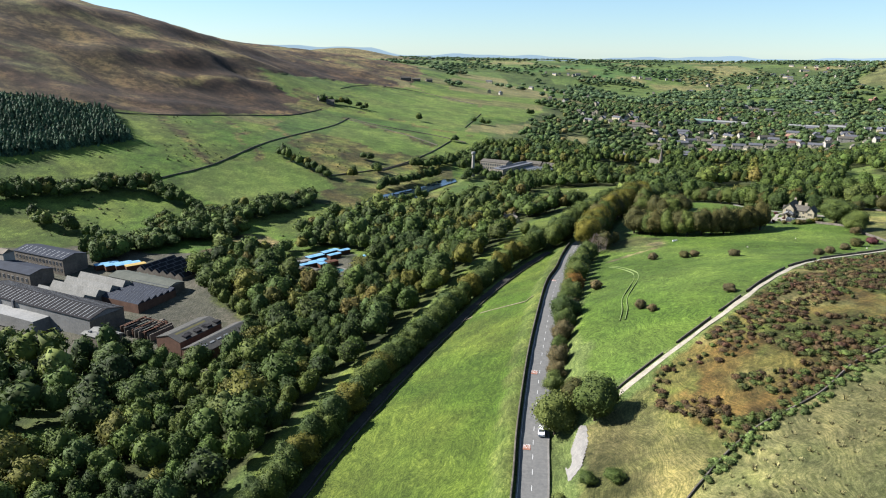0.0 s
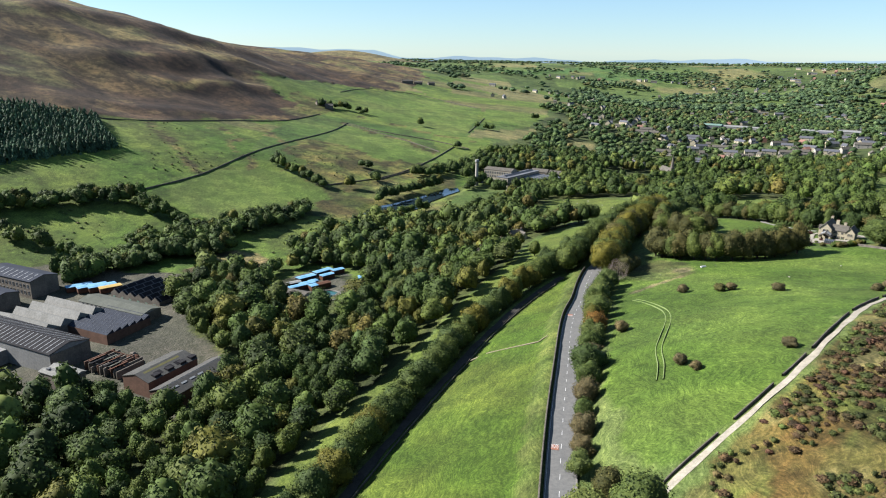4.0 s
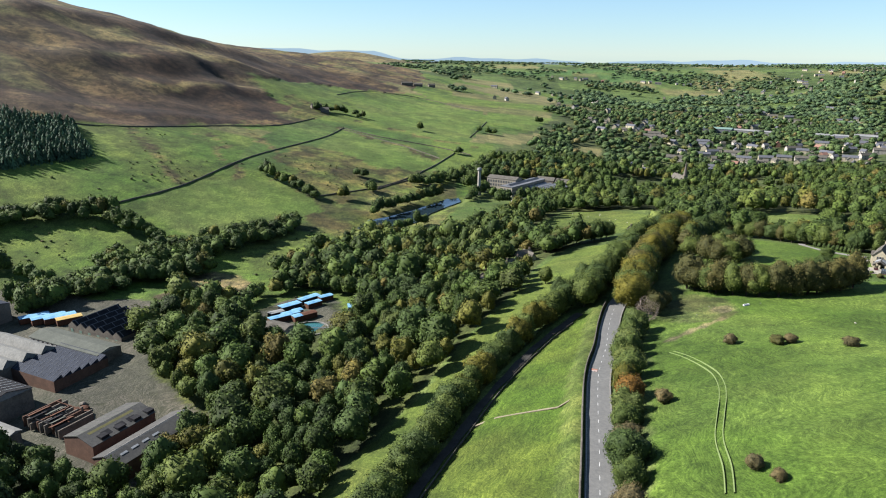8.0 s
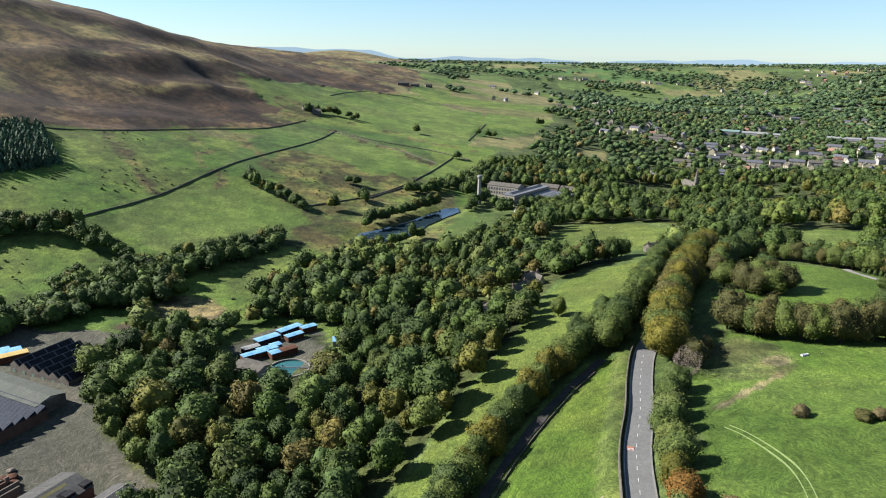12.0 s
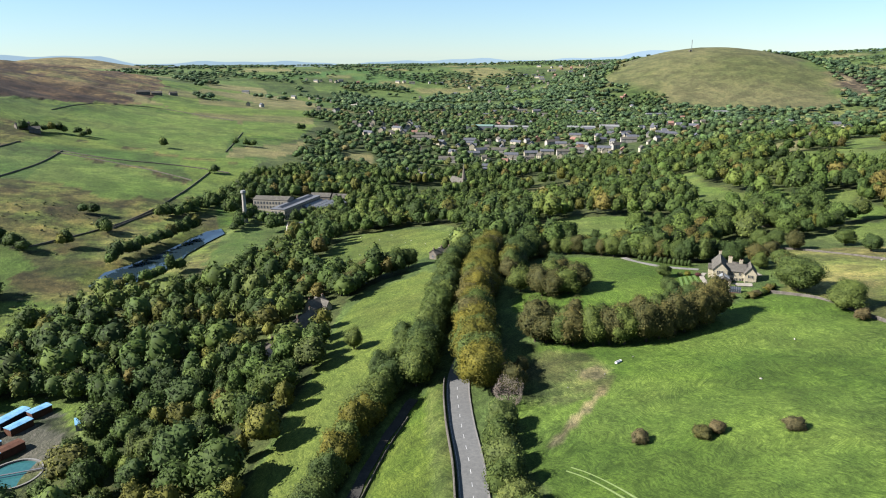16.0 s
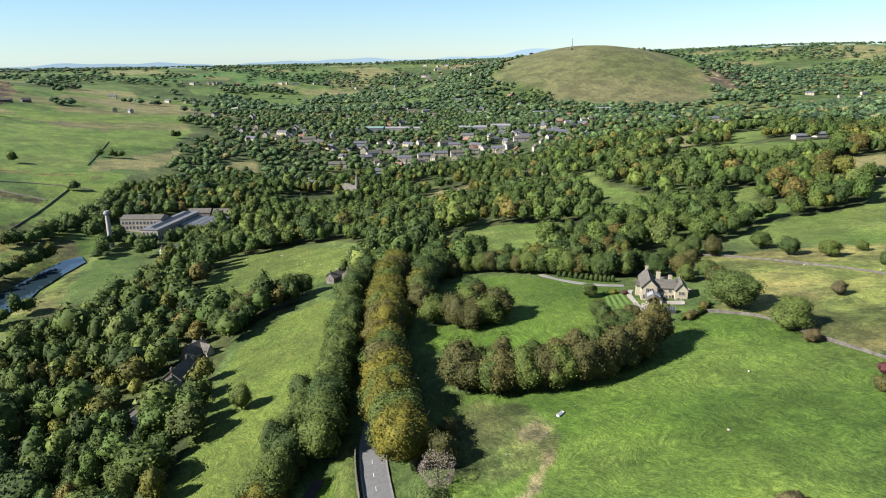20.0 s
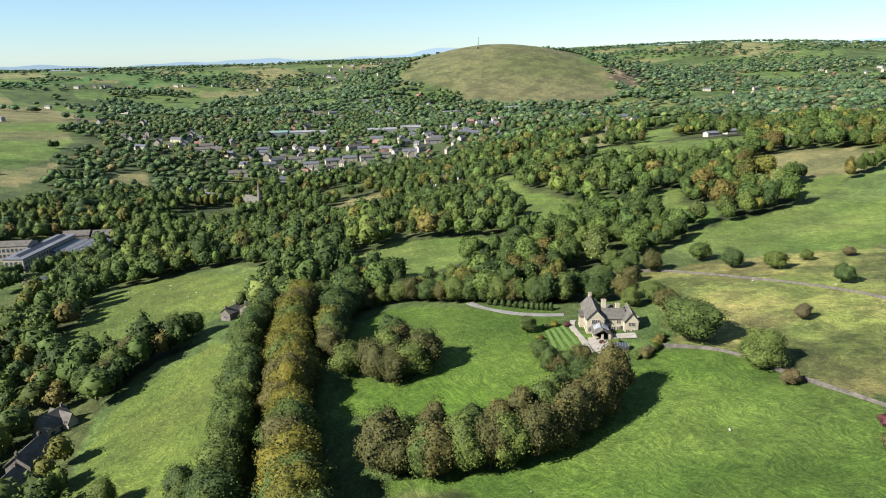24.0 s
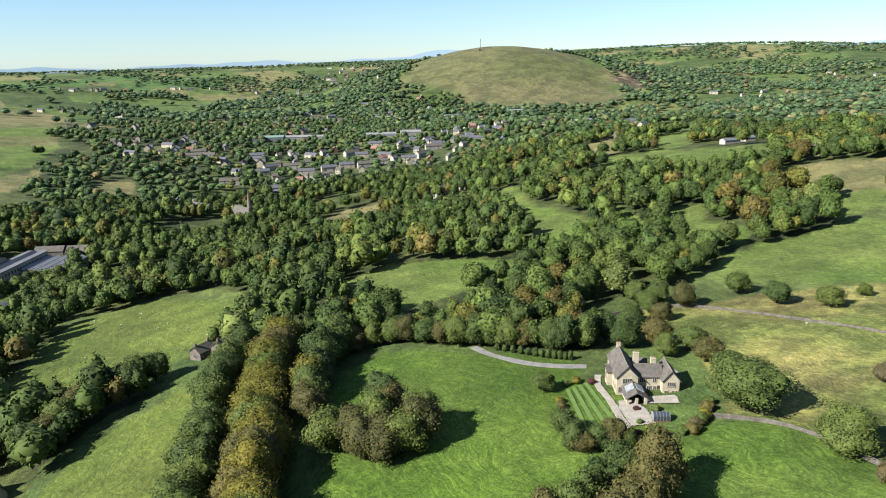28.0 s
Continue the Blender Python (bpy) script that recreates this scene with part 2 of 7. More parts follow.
gw.inputs["Strength"].default_value, gw.inputs["Distance"].default_value = 0.15, 0.05
gl.new(noise_node(gn, gl, 0.8, 3.0), gw.inputs["Height"])
gl.new(gw.outputs[0], gb.inputs["Normal"])
M_POOL = surface("pool_water", (0.015, 0.061, 0.065), (0.023, 0.085, 0.083), 0.2, 1.0, 0.06, 0.5, bump=0.05, dist=0.02)
M_CARPAINT = surface("white_car_paint", (0.476, 0.476, 0.498), (0.514, 0.514, 0.538), 0.5, 3.0, 0.25, 0.5, bump=0.0)
M_TYRE = surface("tyre_rubber", (0.007, 0.007, 0.007), (0.015, 0.015, 0.015), 1.0, 6.0, 0.85, 0.2)
M_SHEEP = surface("fleece", (0.258, 0.243, 0.225), (0.329, 0.314, 0.294), 2.0, 9.0, 0.95, 0.1)

L_GREEN = leaf("leaves_green", (0.023, 0.038, 0.010), (0.080, 0.104, 0.025))
L_DARK = leaf("leaves_dark_green", (0.017, 0.030, 0.009), (0.055, 0.080, 0.022))
L_OLIVE = leaf("leaves_olive_gold", (0.037, 0.040, 0.008), (0.109, 0.100, 0.016))
L_BROWN = leaf("leaves_bronze", (0.025, 0.031, 0.010), (0.084, 0.073, 0.025))
L_ORANGE = leaf("leaves_orange", (0.062, 0.040, 0.010), (0.152, 0.075, 0.016))
L_PALE = leaf("leaves_pale_green", (0.035, 0.052, 0.013), (0.099, 0.120, 0.037))
L_RED = leaf("leaves_dark_red", (0.030, 0.012, 0.013), (0.082, 0.029, 0.030))
L_HEDGE = leaf("leaves_hawthorn", (0.035, 0.035, 0.016), (0.097, 0.077, 0.039))
L_WOOD = leaf("leaves_woodland", (0.55, 0.56, 0.6), (1.95, 1.88, 1.75), attribute=True)


# ---- lie of the land: broad hills, rises and hollows, as (x, y, height, spread) ----
HILLS = (
    (1455, 1965, 16, 250), (-640, 3640, 30, 170), (-460, 3700, 28, 140),
    (0, 3600, 55, 1600), (0, -3600, 73.5, 1600), (-3600, 2400, 39.5, 1600), (2400, -2400, 98.1, 1600), (-3600, 1200, 52.1, 1600), (-2400, 4800, 15.9, 1600),
    (3000, 2400, 72.8, 800), (-1200, 1800, 35.5, 800), (0, 1200, 7.2, 800), (1200, -600, -2.8, 800), (1800, 2400, 28.7, 800), (0, 2400, -14.7, 800),
    (-1800, 600, 62, 800), (-600, 0, -37.1, 800), (3600, 1800, 55, 800), (2400, 600, -34.2, 800), (2400, 4200, 34.2, 800), (3600, 0, 73, 800),
    (-1200, -1200, 115.1, 800), (1200, -1200, 60.8, 800), (900, 1500, -23.4, 400), (1500, 1800, 91.7, 400), (600, 2700, 27.4, 400), (1800, 1500, -45.3, 400),
)
HILLS_FAR = (
    (-1200, 2400, 9.2, 400), (900, 2400, -52.2, 400), (1200, 1500, -97.3, 400), (1500, 600, 32.7, 400), (-1200, 900, 48.9, 400), (300, 2400, -48.4, 400),
    (2100, 2100, -60.4, 400), (-900, -300, 51.2, 400), (0, 1800, -41.6, 400), (-300, 2100, 58.2, 400), (-900, 1500, 40.6, 400), (-900, 600, 65.7, 400),
    (1500, 2100, 92.7, 400), (1200, 2400, -80.1, 400), (-900, 1200, 68.7, 400),
)
RISES = (
    (-300, 400, -49.8, 200), (0, 850, -4.4, 200), (-450, 1150, 31.4, 200), (600, 1300, -2.4, 200), (-300, 100, -36.4, 200), (750, 700, 10.4, 200),
    (300, -50, 61.4, 200), (450, 1000, -35.7, 200), (-150, 1300, -17.8, 200), (0, 550, -27.4, 200), (-300, 1000, -38.5, 200), (900, 1150, 24, 200),
    (750, 250, 29.3, 200), (300, 1300, -12.7, 200), (900, 700, -12.2, 200), (150, 1000, -22.7, 200), (-450, 700, -12.5, 200),
)
SWELLS = (
    (300, 800, -25.4, 100), (375, 425, -4.2, 100), (75, 800, -17.7, 100), (-300, 650, 8.5, 100), (-75, 650, -11, 100), (-50, 280, -12.6, 60),
    (100, 280, 7.8, 60), (150, 430, 11.5, 60), (100, 180, 13.3, 60), (-50, 130, -17.5, 60), (250, 330, 6.4, 60), (50, 380, 6.4, 60),
    (-150, 180, -4.6, 60), (-150, 380, 6.9, 60), (0, 230, 4.9, 60), (-50, 380, -3, 60),
)


def bare_ground(x, y):
    x, y = np.asarray(x, float), np.asarray(y, float)
    z = np.zeros(np.broadcast(x, y).shape)
    for a, b, h, s in (*HILLS, *HILLS_FAR, *RISES, *SWELLS):
        z = z + h * np.exp(-((x - a) ** 2 + (y - b) ** 2) / (2 * s * s))
    return z


def smooth_line(points, step=4.0):
    """Evenly spaced points of a rounded line through the given ones."""
    p = np.array(points, float)
    out = []
    for k in range(len(p) - 1):
        p0, p1, p2, p3 = p[max(k - 1, 0)], p[k], p[k + 1], p[min(k + 2, len(p) - 1)]
        n = max(2, int(np.linalg.norm(p2 - p1) / step))
        for i in range(n):
            t = i / n
            out.append(0.5 * (2 * p1 + (p2 - p0) * t + (2 * p0 - 5 * p1 + 4 * p2 - p3) * t * t + (3 * p1 - p0 - 3 * p2 + p3) * t ** 3))
    out.append(p[-1])
    return np.array(out)


def sideways(line, off):
    d = np.gradient(line[:, :2], axis=0)
    d /= np.linalg.norm(d, axis=1)[:, None] + 1e-9
    return line[:, :2] + np.stack([d[:, 1], -d[:, 0]], 1) * off


def near_line(x, y, line):
    """Distance from each place to a line, and the index along it."""
    best, at = np.full(x.shape, 1e9), np.zeros(x.shape)
    for k in range(len(line) - 1):
        a, d = line[k, :2], line[k + 1, :2] - line[k, :2]
        t = np.clip(((x - a[0]) * d[0] + (y - a[1]) * d[1]) / (d @ d), 0, 1)
        q = np.hypot(x - a[0] - t * d[0], y - a[1] - t * d[1])
        w = q < best
        best[w], at[w] = q[w], (k + t)[w]
    return best, at


def inside(x, y, poly):
    x, y = np.asarray(x, float), np.asarray(y, float)
    hit = np.zeros(np.broadcast(x, y).shape, bool)
    for (x0, y0), (x1, y1) in zip(poly, (*poly[1:], poly[0])):
        if y0 != y1:
            hit ^= ((y0 > y) != (y1 > y)) & (x < (x1 - x0) * (y - y0) / (y1 - y0) + x0)
    return hit


def wavy(x, y, size, seed=0.0):
    """Cheap smooth noise in -1..1."""
    u, v = x / size + seed * 7.13, y / size - seed * 3.7
    return (np.sin(u * 1.7 + 1.3 * np.sin(v * 1.1 + seed)) + np.sin(v * 1.9 - 1.1 * np.sin(u * 0.9 + 2 * seed)) + np.sin((u + v) * 1.3 + seed)) / 3


# ---- plan of ways and fields, in metres ----
ROAD = smooth_line([(6, 40), (12, 80), (20, 129), (23.5, 153), (30, 189), (38, 228), (49, 280), (58, 309), (65, 334), (73, 357), (84, 377), (95, 400), (108, 428), (121, 456), (136, 486), (152, 512), (175, 530), (215, 541)])
LANE = smooth_line([(-60, 110), (-37, 172), (-16, 221), (4, 269), (20, 304), (40, 335), (58, 357)])
TRACK = smooth_line([(38, 149), (48, 157), (64, 168), (86, 186), (105, 206), (126, 229), (150, 251), (182, 271), (230, 292)])
PATHWAY = smooth_line([(10, 277), (17, 275), (30, 269), (37.5, 265.5)])
EARTH_PATH = smooth_line([(77, 301), (83.4, 305.3), (91, 310.5), (98, 315.5), (104, 320)], 2)
DRIVE = smooth_line([(193, 443), (191.5, 431), (194, 418), (198, 409.5), (204, 402)])
LANE_WIDE, ROAD_WIDE = 1.4, 3.4
MEADOW = [(-52, 130), (-36, 172), (-16, 221), (3, 270), (39, 335), (66, 365), (70, 357), (54, 309), (42, 262), (33, 222), (24, 174), (16, 131), (8, 80), (-40, 80)]
STRIP = [(-70, 130), (-64, 172), (-48, 221), (-36, 260), (-24, 285), (-7, 318), (7, 351), (38, 417), (56, 468), (76, 497), (112, 514), (114, 500), (90, 440), (68, 400), (49, 374), (30, 340), (10, 305), (-5, 270), (-24, 222), (-45, 172), (-62, 130)]
FIELD_A = [(58, 570), (62, 590), (104, 655), (142, 650), (171, 590), (150, 560), (130, 548), (93, 540)]
EAST = [(45, 161), (42, 192), (50, 230), (58, 262), (68, 290), (78, 330), (92, 352), (106, 364), (160, 352), (198, 359), (206, 342), (200, 303), (186, 283), (160, 260), (134, 238), (125, 231), (105, 208), (85, 188), (63, 170), (50, 160)]
HEATH = [(47, 152), (63, 164), (86, 182), (126, 225), (182, 267), (230, 286), (330, 300), (330, 170), (98, 141), (79, 129), (63, 123), (48, 111), (30, 80), (22, 100), (34, 145)]
STRAW = [(48, 111), (63, 123), (79, 129), (98, 141), (330, 170), (500, 100), (300, -40), (20, -40), (24, 80)]
LAWN = [(134, 430), (146, 455), (172, 470), (190, 434), (205, 410), (199, 397), (190, 370), (183, 362), (172, 358), (160, 354), (140, 348), (120, 356), (108, 374), (116, 404)]
MOOR = [(256, 435), (285, 412), (350, 368), (380, 330), (320, 290), (200, 296), (207, 342), (204, 357), (222, 372), (243, 395)]
PARKS = (
    [(203, 543), (212, 576), (248, 581), (277, 546), (292, 510), (254, 500), (206, 512)],
    [(428, 721), (446, 698), (403, 640), (377, 604), (375, 572), (365, 544), (339, 522), (320, 539), (329, 563), (366, 616), (386, 671)],
    [(432, 606), (406, 564), (384, 520), (371, 510), (345, 490), (348, 508), (377, 540), (398, 576)],
    [(407, 521), (434, 513), (399, 489), (395, 460), (366, 444), (356, 465), (360, 486), (379, 502)],
    [(310, 428), (352, 447), (428, 426), (455, 352), (344, 358), (326, 396)],
    [(577, 716), (650, 593), (613, 568), (557, 539), (502, 559), (486, 633), (520, 668)],
    [(704, 757), (804, 778), (914, 827), (743, 733), (649, 670), (600, 672), (623, 696)],
    [(493, 457), (526, 450), (459, 422), (440, 432), (420, 430), (449, 448)],
)
HAY = (
    [(484, 496), (527, 521), (561, 511), (581, 472), (560, 430), (497, 432), (470, 469)],
    [(647, 827), (688, 820), (737, 834), (669, 778), (597, 718), (563, 718), (583, 767)],
    [(332, 858), (376, 865), (406, 849), (377, 807), (348, 758), (319, 781), (315, 822)],
    [(487, 1811), (656, 2014), (570, 1725), (462, 1632)],
    [(32, 1061), (46, 1135), (153, 1216), (136, 1136), (87, 1069)], [(167, 1069), (206, 1145), (239, 1143), (218, 1058)],
    [(55, 2150), (143, 2165), (252, 2311), (319, 2018), (272, 1823), (169, 1720), (73, 1913)], [(-132, 1681), (-84, 1620), (-42, 1525), (-100, 1551)],
)
# smooth leys and rough ground on the western side
ROUND_HILL = [(1125, 1979), (1276, 2054), (1300, 2200), (1500, 2300), (1750, 2200), (1800, 1950), (1660, 1675), (1566, 1511), (1432, 1407), (1338, 1423), (1197, 1552), (1105, 1659), (1158, 1777), (1133, 1902)]
QUARRY = [(1690, 1658), (1808, 1606), (1702, 1466), (1525, 1440), (1560, 1500)]
HILL_FOOT = [(1338, 1423), (1430, 1396), (1572, 1241), (1423, 1138), (1316, 1386)]
LEYS = (
    [(-143, 1033), (-100, 988), (-9, 916), (35, 904), (-15, 850), (-74, 819), (-134, 798), (-152, 829)], [(-163, 1277), (-103, 1463), (67, 1400), (33, 1096), (-14, 1039), (-66, 1078), (-133, 1138)],
    [(76, 1405), (371, 1410), (305, 1255), (154, 1226), (67, 1277)], [(-242, 622), (-203, 681), (-146, 721), (-100, 651), (-130, 593), (-178, 557), (-216, 576)],
    [(-318, 1203), (-284, 1235), (-225, 1291), (-175, 1334), (-179, 1250), (-217, 1188), (-273, 1186)],
)
ROUGHS = (
    [(-153, 796), (-131, 804), (-39, 838), (-32, 771), (-69, 749), (-140, 731)], [(-187, 803), (-160, 871), (-102, 850), (-57, 797), (-59, 745), (-104, 678), (-127, 683)],
    [(-106, 658), (-61, 688), (-50, 621), (-79, 574)], [(-241, 1166), (-198, 1130), (-173, 1086), (-203, 1016), (-231, 1073)],
)
RUSH_LINES = ([(-185, 1119), (-140, 1092), (-97, 1090), (-52, 1063), (-8, 1041), (42, 1011)], [(-146, 1014), (-100, 988), (-54, 956), (-9, 916)], [(-147, 766), (-112, 778), (-72, 794), (-38, 804)], [(-330, 770), (-260, 700), (-225, 655)], [(-270, 830), (-215, 760), (-190, 700)], [(-235, 900), (-190, 830), (-165, 760)])
FAR_LEYS = ([(558, 2882), (782, 3020), (1016, 3079), (932, 2815), (620, 2766)], [(868, 3420), (752, 3061), (397, 2831), (237, 2775), (120, 2865), (470, 3000)])
# heather moor: dark slopes, part heather, part shade put into the colour; pale bents and a scar below the crest
MOOR_DARK = ([(-442, 938), (-434, 1005), (-402, 1064), (-364, 1187), (-319, 1154), (-361, 991), (-406, 937)], [(-362, 814), (-354, 971), (-301, 1085), (-243, 1132), (-218, 992), (-273, 876), (-323, 828)], [(-363, 1280), (-348, 1521), (-243, 1618), (-109, 1527), (-167, 1406), (-238, 1304), (-302, 1271)], [(-660, 900), (-576, 1096), (-467, 1150), (-400, 1330), (-470, 1330), (-560, 1180), (-700, 960)])
MOOR_PALE = ([(-564, 1013), (-545, 1034), (-486, 1056), (-440, 1110), (-503, 1125), (-554, 1085)], [(-353, 993), (-329, 1038), (-301, 1085), (-290, 1120), (-310, 1040), (-343, 984)], [(-440, 1120), (-380, 1220), (-350, 1230), (-400, 1120)])
MOOR_SCARS = (([(-372, 960), (-350, 1000), (-325, 1050), (-298, 1092), (-265, 1120)], 9.0, 16.0), ([(-452, 930), (-436, 1000), (-404, 1070), (-368, 1180), (-345, 1230)], 14.0, 24.0), ([(-600, 1000), (-560, 1100), (-505, 1210), (-437, 1290), (-380, 1420)], 12.0, 22.0), ([(-370, 800), (-335, 830), (-290, 880), (-250, 935)], 5.0, 12.0))
HEATHER = [(-446, 700), (-384, 730), (-335, 751), (-260, 880), (-215, 952), (-182, 1060), (-253, 1090), (-309, 1197), (-210, 1392), (-82, 1517), (-60, 2000), (-100, 2500), (-500, 3000), (-2600, 2600), (-2600, 200), (-700, 300), (-520, 560)]
WOOD_VALLEY = [(-330, 40), (-60, 40), (-74, 120), (-67, 172), (-51, 221), (-39, 260), (-27, 285), (-10, 318), (4, 351), (37, 416), (53, 466), (66, 500), (90, 520), (110, 520), (88, 536), (55, 568), (60, 592), (98, 655), (60, 662), (14, 600), (-9, 590), (-48, 578), (-80, 575), (-95, 534), (-112, 505), (-100, 478), (-62, 470), (-40, 440), (-44, 405), (-54, 396), (-84, 397), (-106, 400), (-112, 430), (-118, 448), (-150, 446), (-152, 404), (-128, 350), (-96, 322), (-92, 298), (-104, 276), (-128, 283), (-142, 292), (-176, 290), (-215, 306), (-256, 326), (-330, 345)]
DWELLINGS = [(12, 438), (30, 440), (62, 478), (64, 512), (44, 512), (36, 486), (14, 456)]
CLEARING = [(-166, 452), (-155, 500), (-128, 498), (-118, 478), (-138, 440)]
SW_CLEAR = [(-156, 190), (-154, 224), (-131, 232), (-126, 205)]
WOOD_PARK = [(178, 476), (168, 500), (150, 520), (134, 545), (176, 590), (168, 640), (112, 672), (126, 740), (118, 800), (140, 880), (200, 960), (330, 1000), (460, 960), (620, 900), (780, 820), (860, 640), (760, 480), (640, 440), (560, 425), (470, 430), (440, 440), (420, 425), (356, 446), (312, 436), (262, 446), (236, 436), (226, 414), (212, 412), (196, 440)]
FACTORY = [(-330, 345), (-256, 326), (-215, 306), (-176, 290), (-142, 292), (-104, 276), (-92, 300), (-92, 322), (-124, 350), (-150, 400), (-158, 446), (-250, 452), (-340, 420)]
YARD = [(-98, 403), (-62, 395), (-52, 405), (-50, 429), (-65, 449), (-84, 458), (-101, 440)]
WOOD_MILL = [(28, 850), (42, 925), (100, 985), (200, 1000), (215, 960), (140, 884), (124, 866), (96, 868), (80, 856), (44, 842)]
WOOD_NECK = [(58, 664), (100, 658), (144, 654), (168, 642), (122, 700), (124, 800), (112, 790), (98, 768), (82, 742), (84, 722), (60, 690)]
MILL_LAWN = [(-6, 640), (12, 625), (45, 660), (75, 668), (70, 720), (44, 745), (20, 730)]
POND = [(12, 748), (0, 742), (-12, 722), (-30, 690), (-52, 662), (-66, 650), (-72, 622), (-58, 606), (-40, 626), (-22, 650), (-14, 678), (0, 706), (14, 730)]
POND_Z = -28.6

road_z = np.convolve(np.pad(bare_ground(ROAD[:, 0], ROAD[:, 1]), 5, "edge"), np.ones(11) / 11, "valid")
lane_z = np.convolve(np.pad(bare_ground(LANE[:, 0], LANE[:, 1]), 3, "edge"), np.ones(7) / 7, "valid")


def height(x, y):
    """Height of the ground, with the road and the lane cut into the slope and the pond sunk."""
    x, y = np.atleast_1d(np.asarray(x, float)), np.atleast_1d(np.asarray(y, float))
    z = bare_ground(x, y)
    near = (x > -120) & (x < 270) & (y > 20) & (y < 620)
    for line, lz, flat, fade in ((ROAD, road_z, 5.2, 6.0), (LANE, lane_z, 2.6, 4.0)):
        if near.any():
            d, at = near_line(x[near], y[near], line)
            k = np.clip((d - flat) / fade, 0, 1)
            k = k * k * (3 - 2 * k)
            z[near] = (np.interp(at, range(len(lz)), lz) - 0.22) * (1 - k) + z[near] * k
    pool = (x > -90) & (x < 30) & (y > 590) & (y < 770)
    if pool.any():
        px, py = x[pool], y[pool]
        d, _ = near_line(px, py, np.array([*POND, POND[0]], float))
        d = np.where(inside(px, py, POND), -d, d)
        k = np.clip((d + 1) / 10, 0, 1)
        z[pool] = (POND_Z - 1.2) * (1 - k) + np.maximum(z[pool], POND_Z + 0.5) * k
    return z


def spot(x, y):
    return float(height(x, y)[0])


def mesh_object(name, verts, faces, mat, parent=None, smooth=False, label=""):
    me = bpy.data.meshes.new(name)
    me.from_pydata([tuple(v) for v in verts], [], [tuple(f) for f in faces])
    for m in mat if isinstance(mat, (list, tuple)) else [mat]:
        me.materials.append(m)
    if smooth:
        me.polygons.foreach_set("use_smooth", [True] * len(me.polygons))
    me.update()
    ob = new(name, me)
    ob.parent = parent
    if label:
        ob["label"] = label
    return ob


def tri_mesh(name, verts, tris, mat, colours=None, smooth=False):
    """A mesh object straight from arrays of places and triangles."""
    me = bpy.data.meshes.new(name)
    n, k = len(verts), len(tris)
    me.vertices.add(n)
    me.vertices.foreach_set("co", np.ascontiguousarray(verts, np.float32).ravel())
    me.loops.add(3 * k)
    me.loops.foreach_set("vertex_index", np.ascontiguousarray(tris, np.int32).ravel())
    me.polygons.add(k)
    me.polygons.foreach_set("loop_start", np.arange(0, 3 * k, 3, dtype=np.int32))
    me.materials.append(mat)
    if smooth:
        me.polygons.foreach_set("use_smooth", np.ones(k, bool))
    if colours is not None:
        a = me.attributes.new("tint", "FLOAT_COLOR", "POINT")
        a.data.foreach_set("color", np.concatenate([colours, np.ones((n, 1))], 1).astype(np.float32).ravel())
    me.update()
    return me


# ---- the ground: one sheet to the horizon ----
def axis(lo, hi, fine, first, last, grow):
    mid = list(np.arange(lo, hi + fine, fine))
    a, step = mid[0], fine
    while a > first:
        step = min(step * grow, 90)
        a -= step
        mid.insert(0, a)
    a, step = mid[-1], fine
    while a < last:
        step = min(step * grow, 90)
        a += step
        mid.append(a)
    return np.array(mid)


gx, gy = axis(-220, 280, 2.2, -3600, 4300, 1.055), axis(90, 540, 2.2, -2500, 4800, 1.026)
GX, GY = np.meshgrid(gx, gy)
X, Y = GX.ravel(), GY.ravel()
moorland = inside(X, Y, HEATHER)
Z = height(X, Y) + moorland * np.clip((height(X, Y) - 15) / 40, 0, 1) * (5 * wavy(X + Y, Y * 0.6, 55.0, 61) + 2.5 * wavy(X, Y, 24.0, 62)) + 0.25 * wavy(X, Y, 9.0, 1) * np.clip((np.minimum(near_line(X, Y, ROAD)[0], near_line(X, Y, LANE)[0]) - 6) / 6, 0, 1)
for scar, h, w in MOOR_SCARS:
    d, _ = near_line(X, Y, smooth_line(scar, 10.0))
    Z += moorland * 0.6 * h * np.exp(-(d / (1.5 * w)) ** 2) * (0.85 + 0.15 * wavy(X, Y, 60.0, 88))
Z -= 0.22 * (near_line(X, Y, ROAD)[0] < ROAD_WIDE + 0.9)
jx, jy = X + 3 * wavy(X, Y, 8.0, 2), Y + 3 * wavy(X, Y, 8.0, 3)
cover = np.zeros((len(X), 3))
rough = np.full(len(X), 0.35)


SOIL = np.array((0.82, 0.86, 0.76))


def lay(mask, colour, roughness, other=None, size=25.0, seed=0.0):
    k = np.clip(0.5 + 0.8 * wavy(X[mask], Y[mask], size, seed) + 0.35 * wavy(X[mask], Y[mask], size * 0.23, seed + 1), 0, 1)[:, None]
    cover[mask] = (np.array(colour) * (1 - k) + np.array(other or colour) * k) * SOIL
    rough[mask] = roughness


GRASS, LUSH, PALE, STRAWY = (0.058, 0.080, 0.022), (0.041, 0.080, 0.017), (0.085, 0.098, 0.031), (0.148, 0.126, 0.071)
everywhere = np.ones(len(X), bool)
lay(everywhere, (0.05, 0.076, 0.023), 0.4, (0.074, 0.096, 0.034), 120.0, 9)
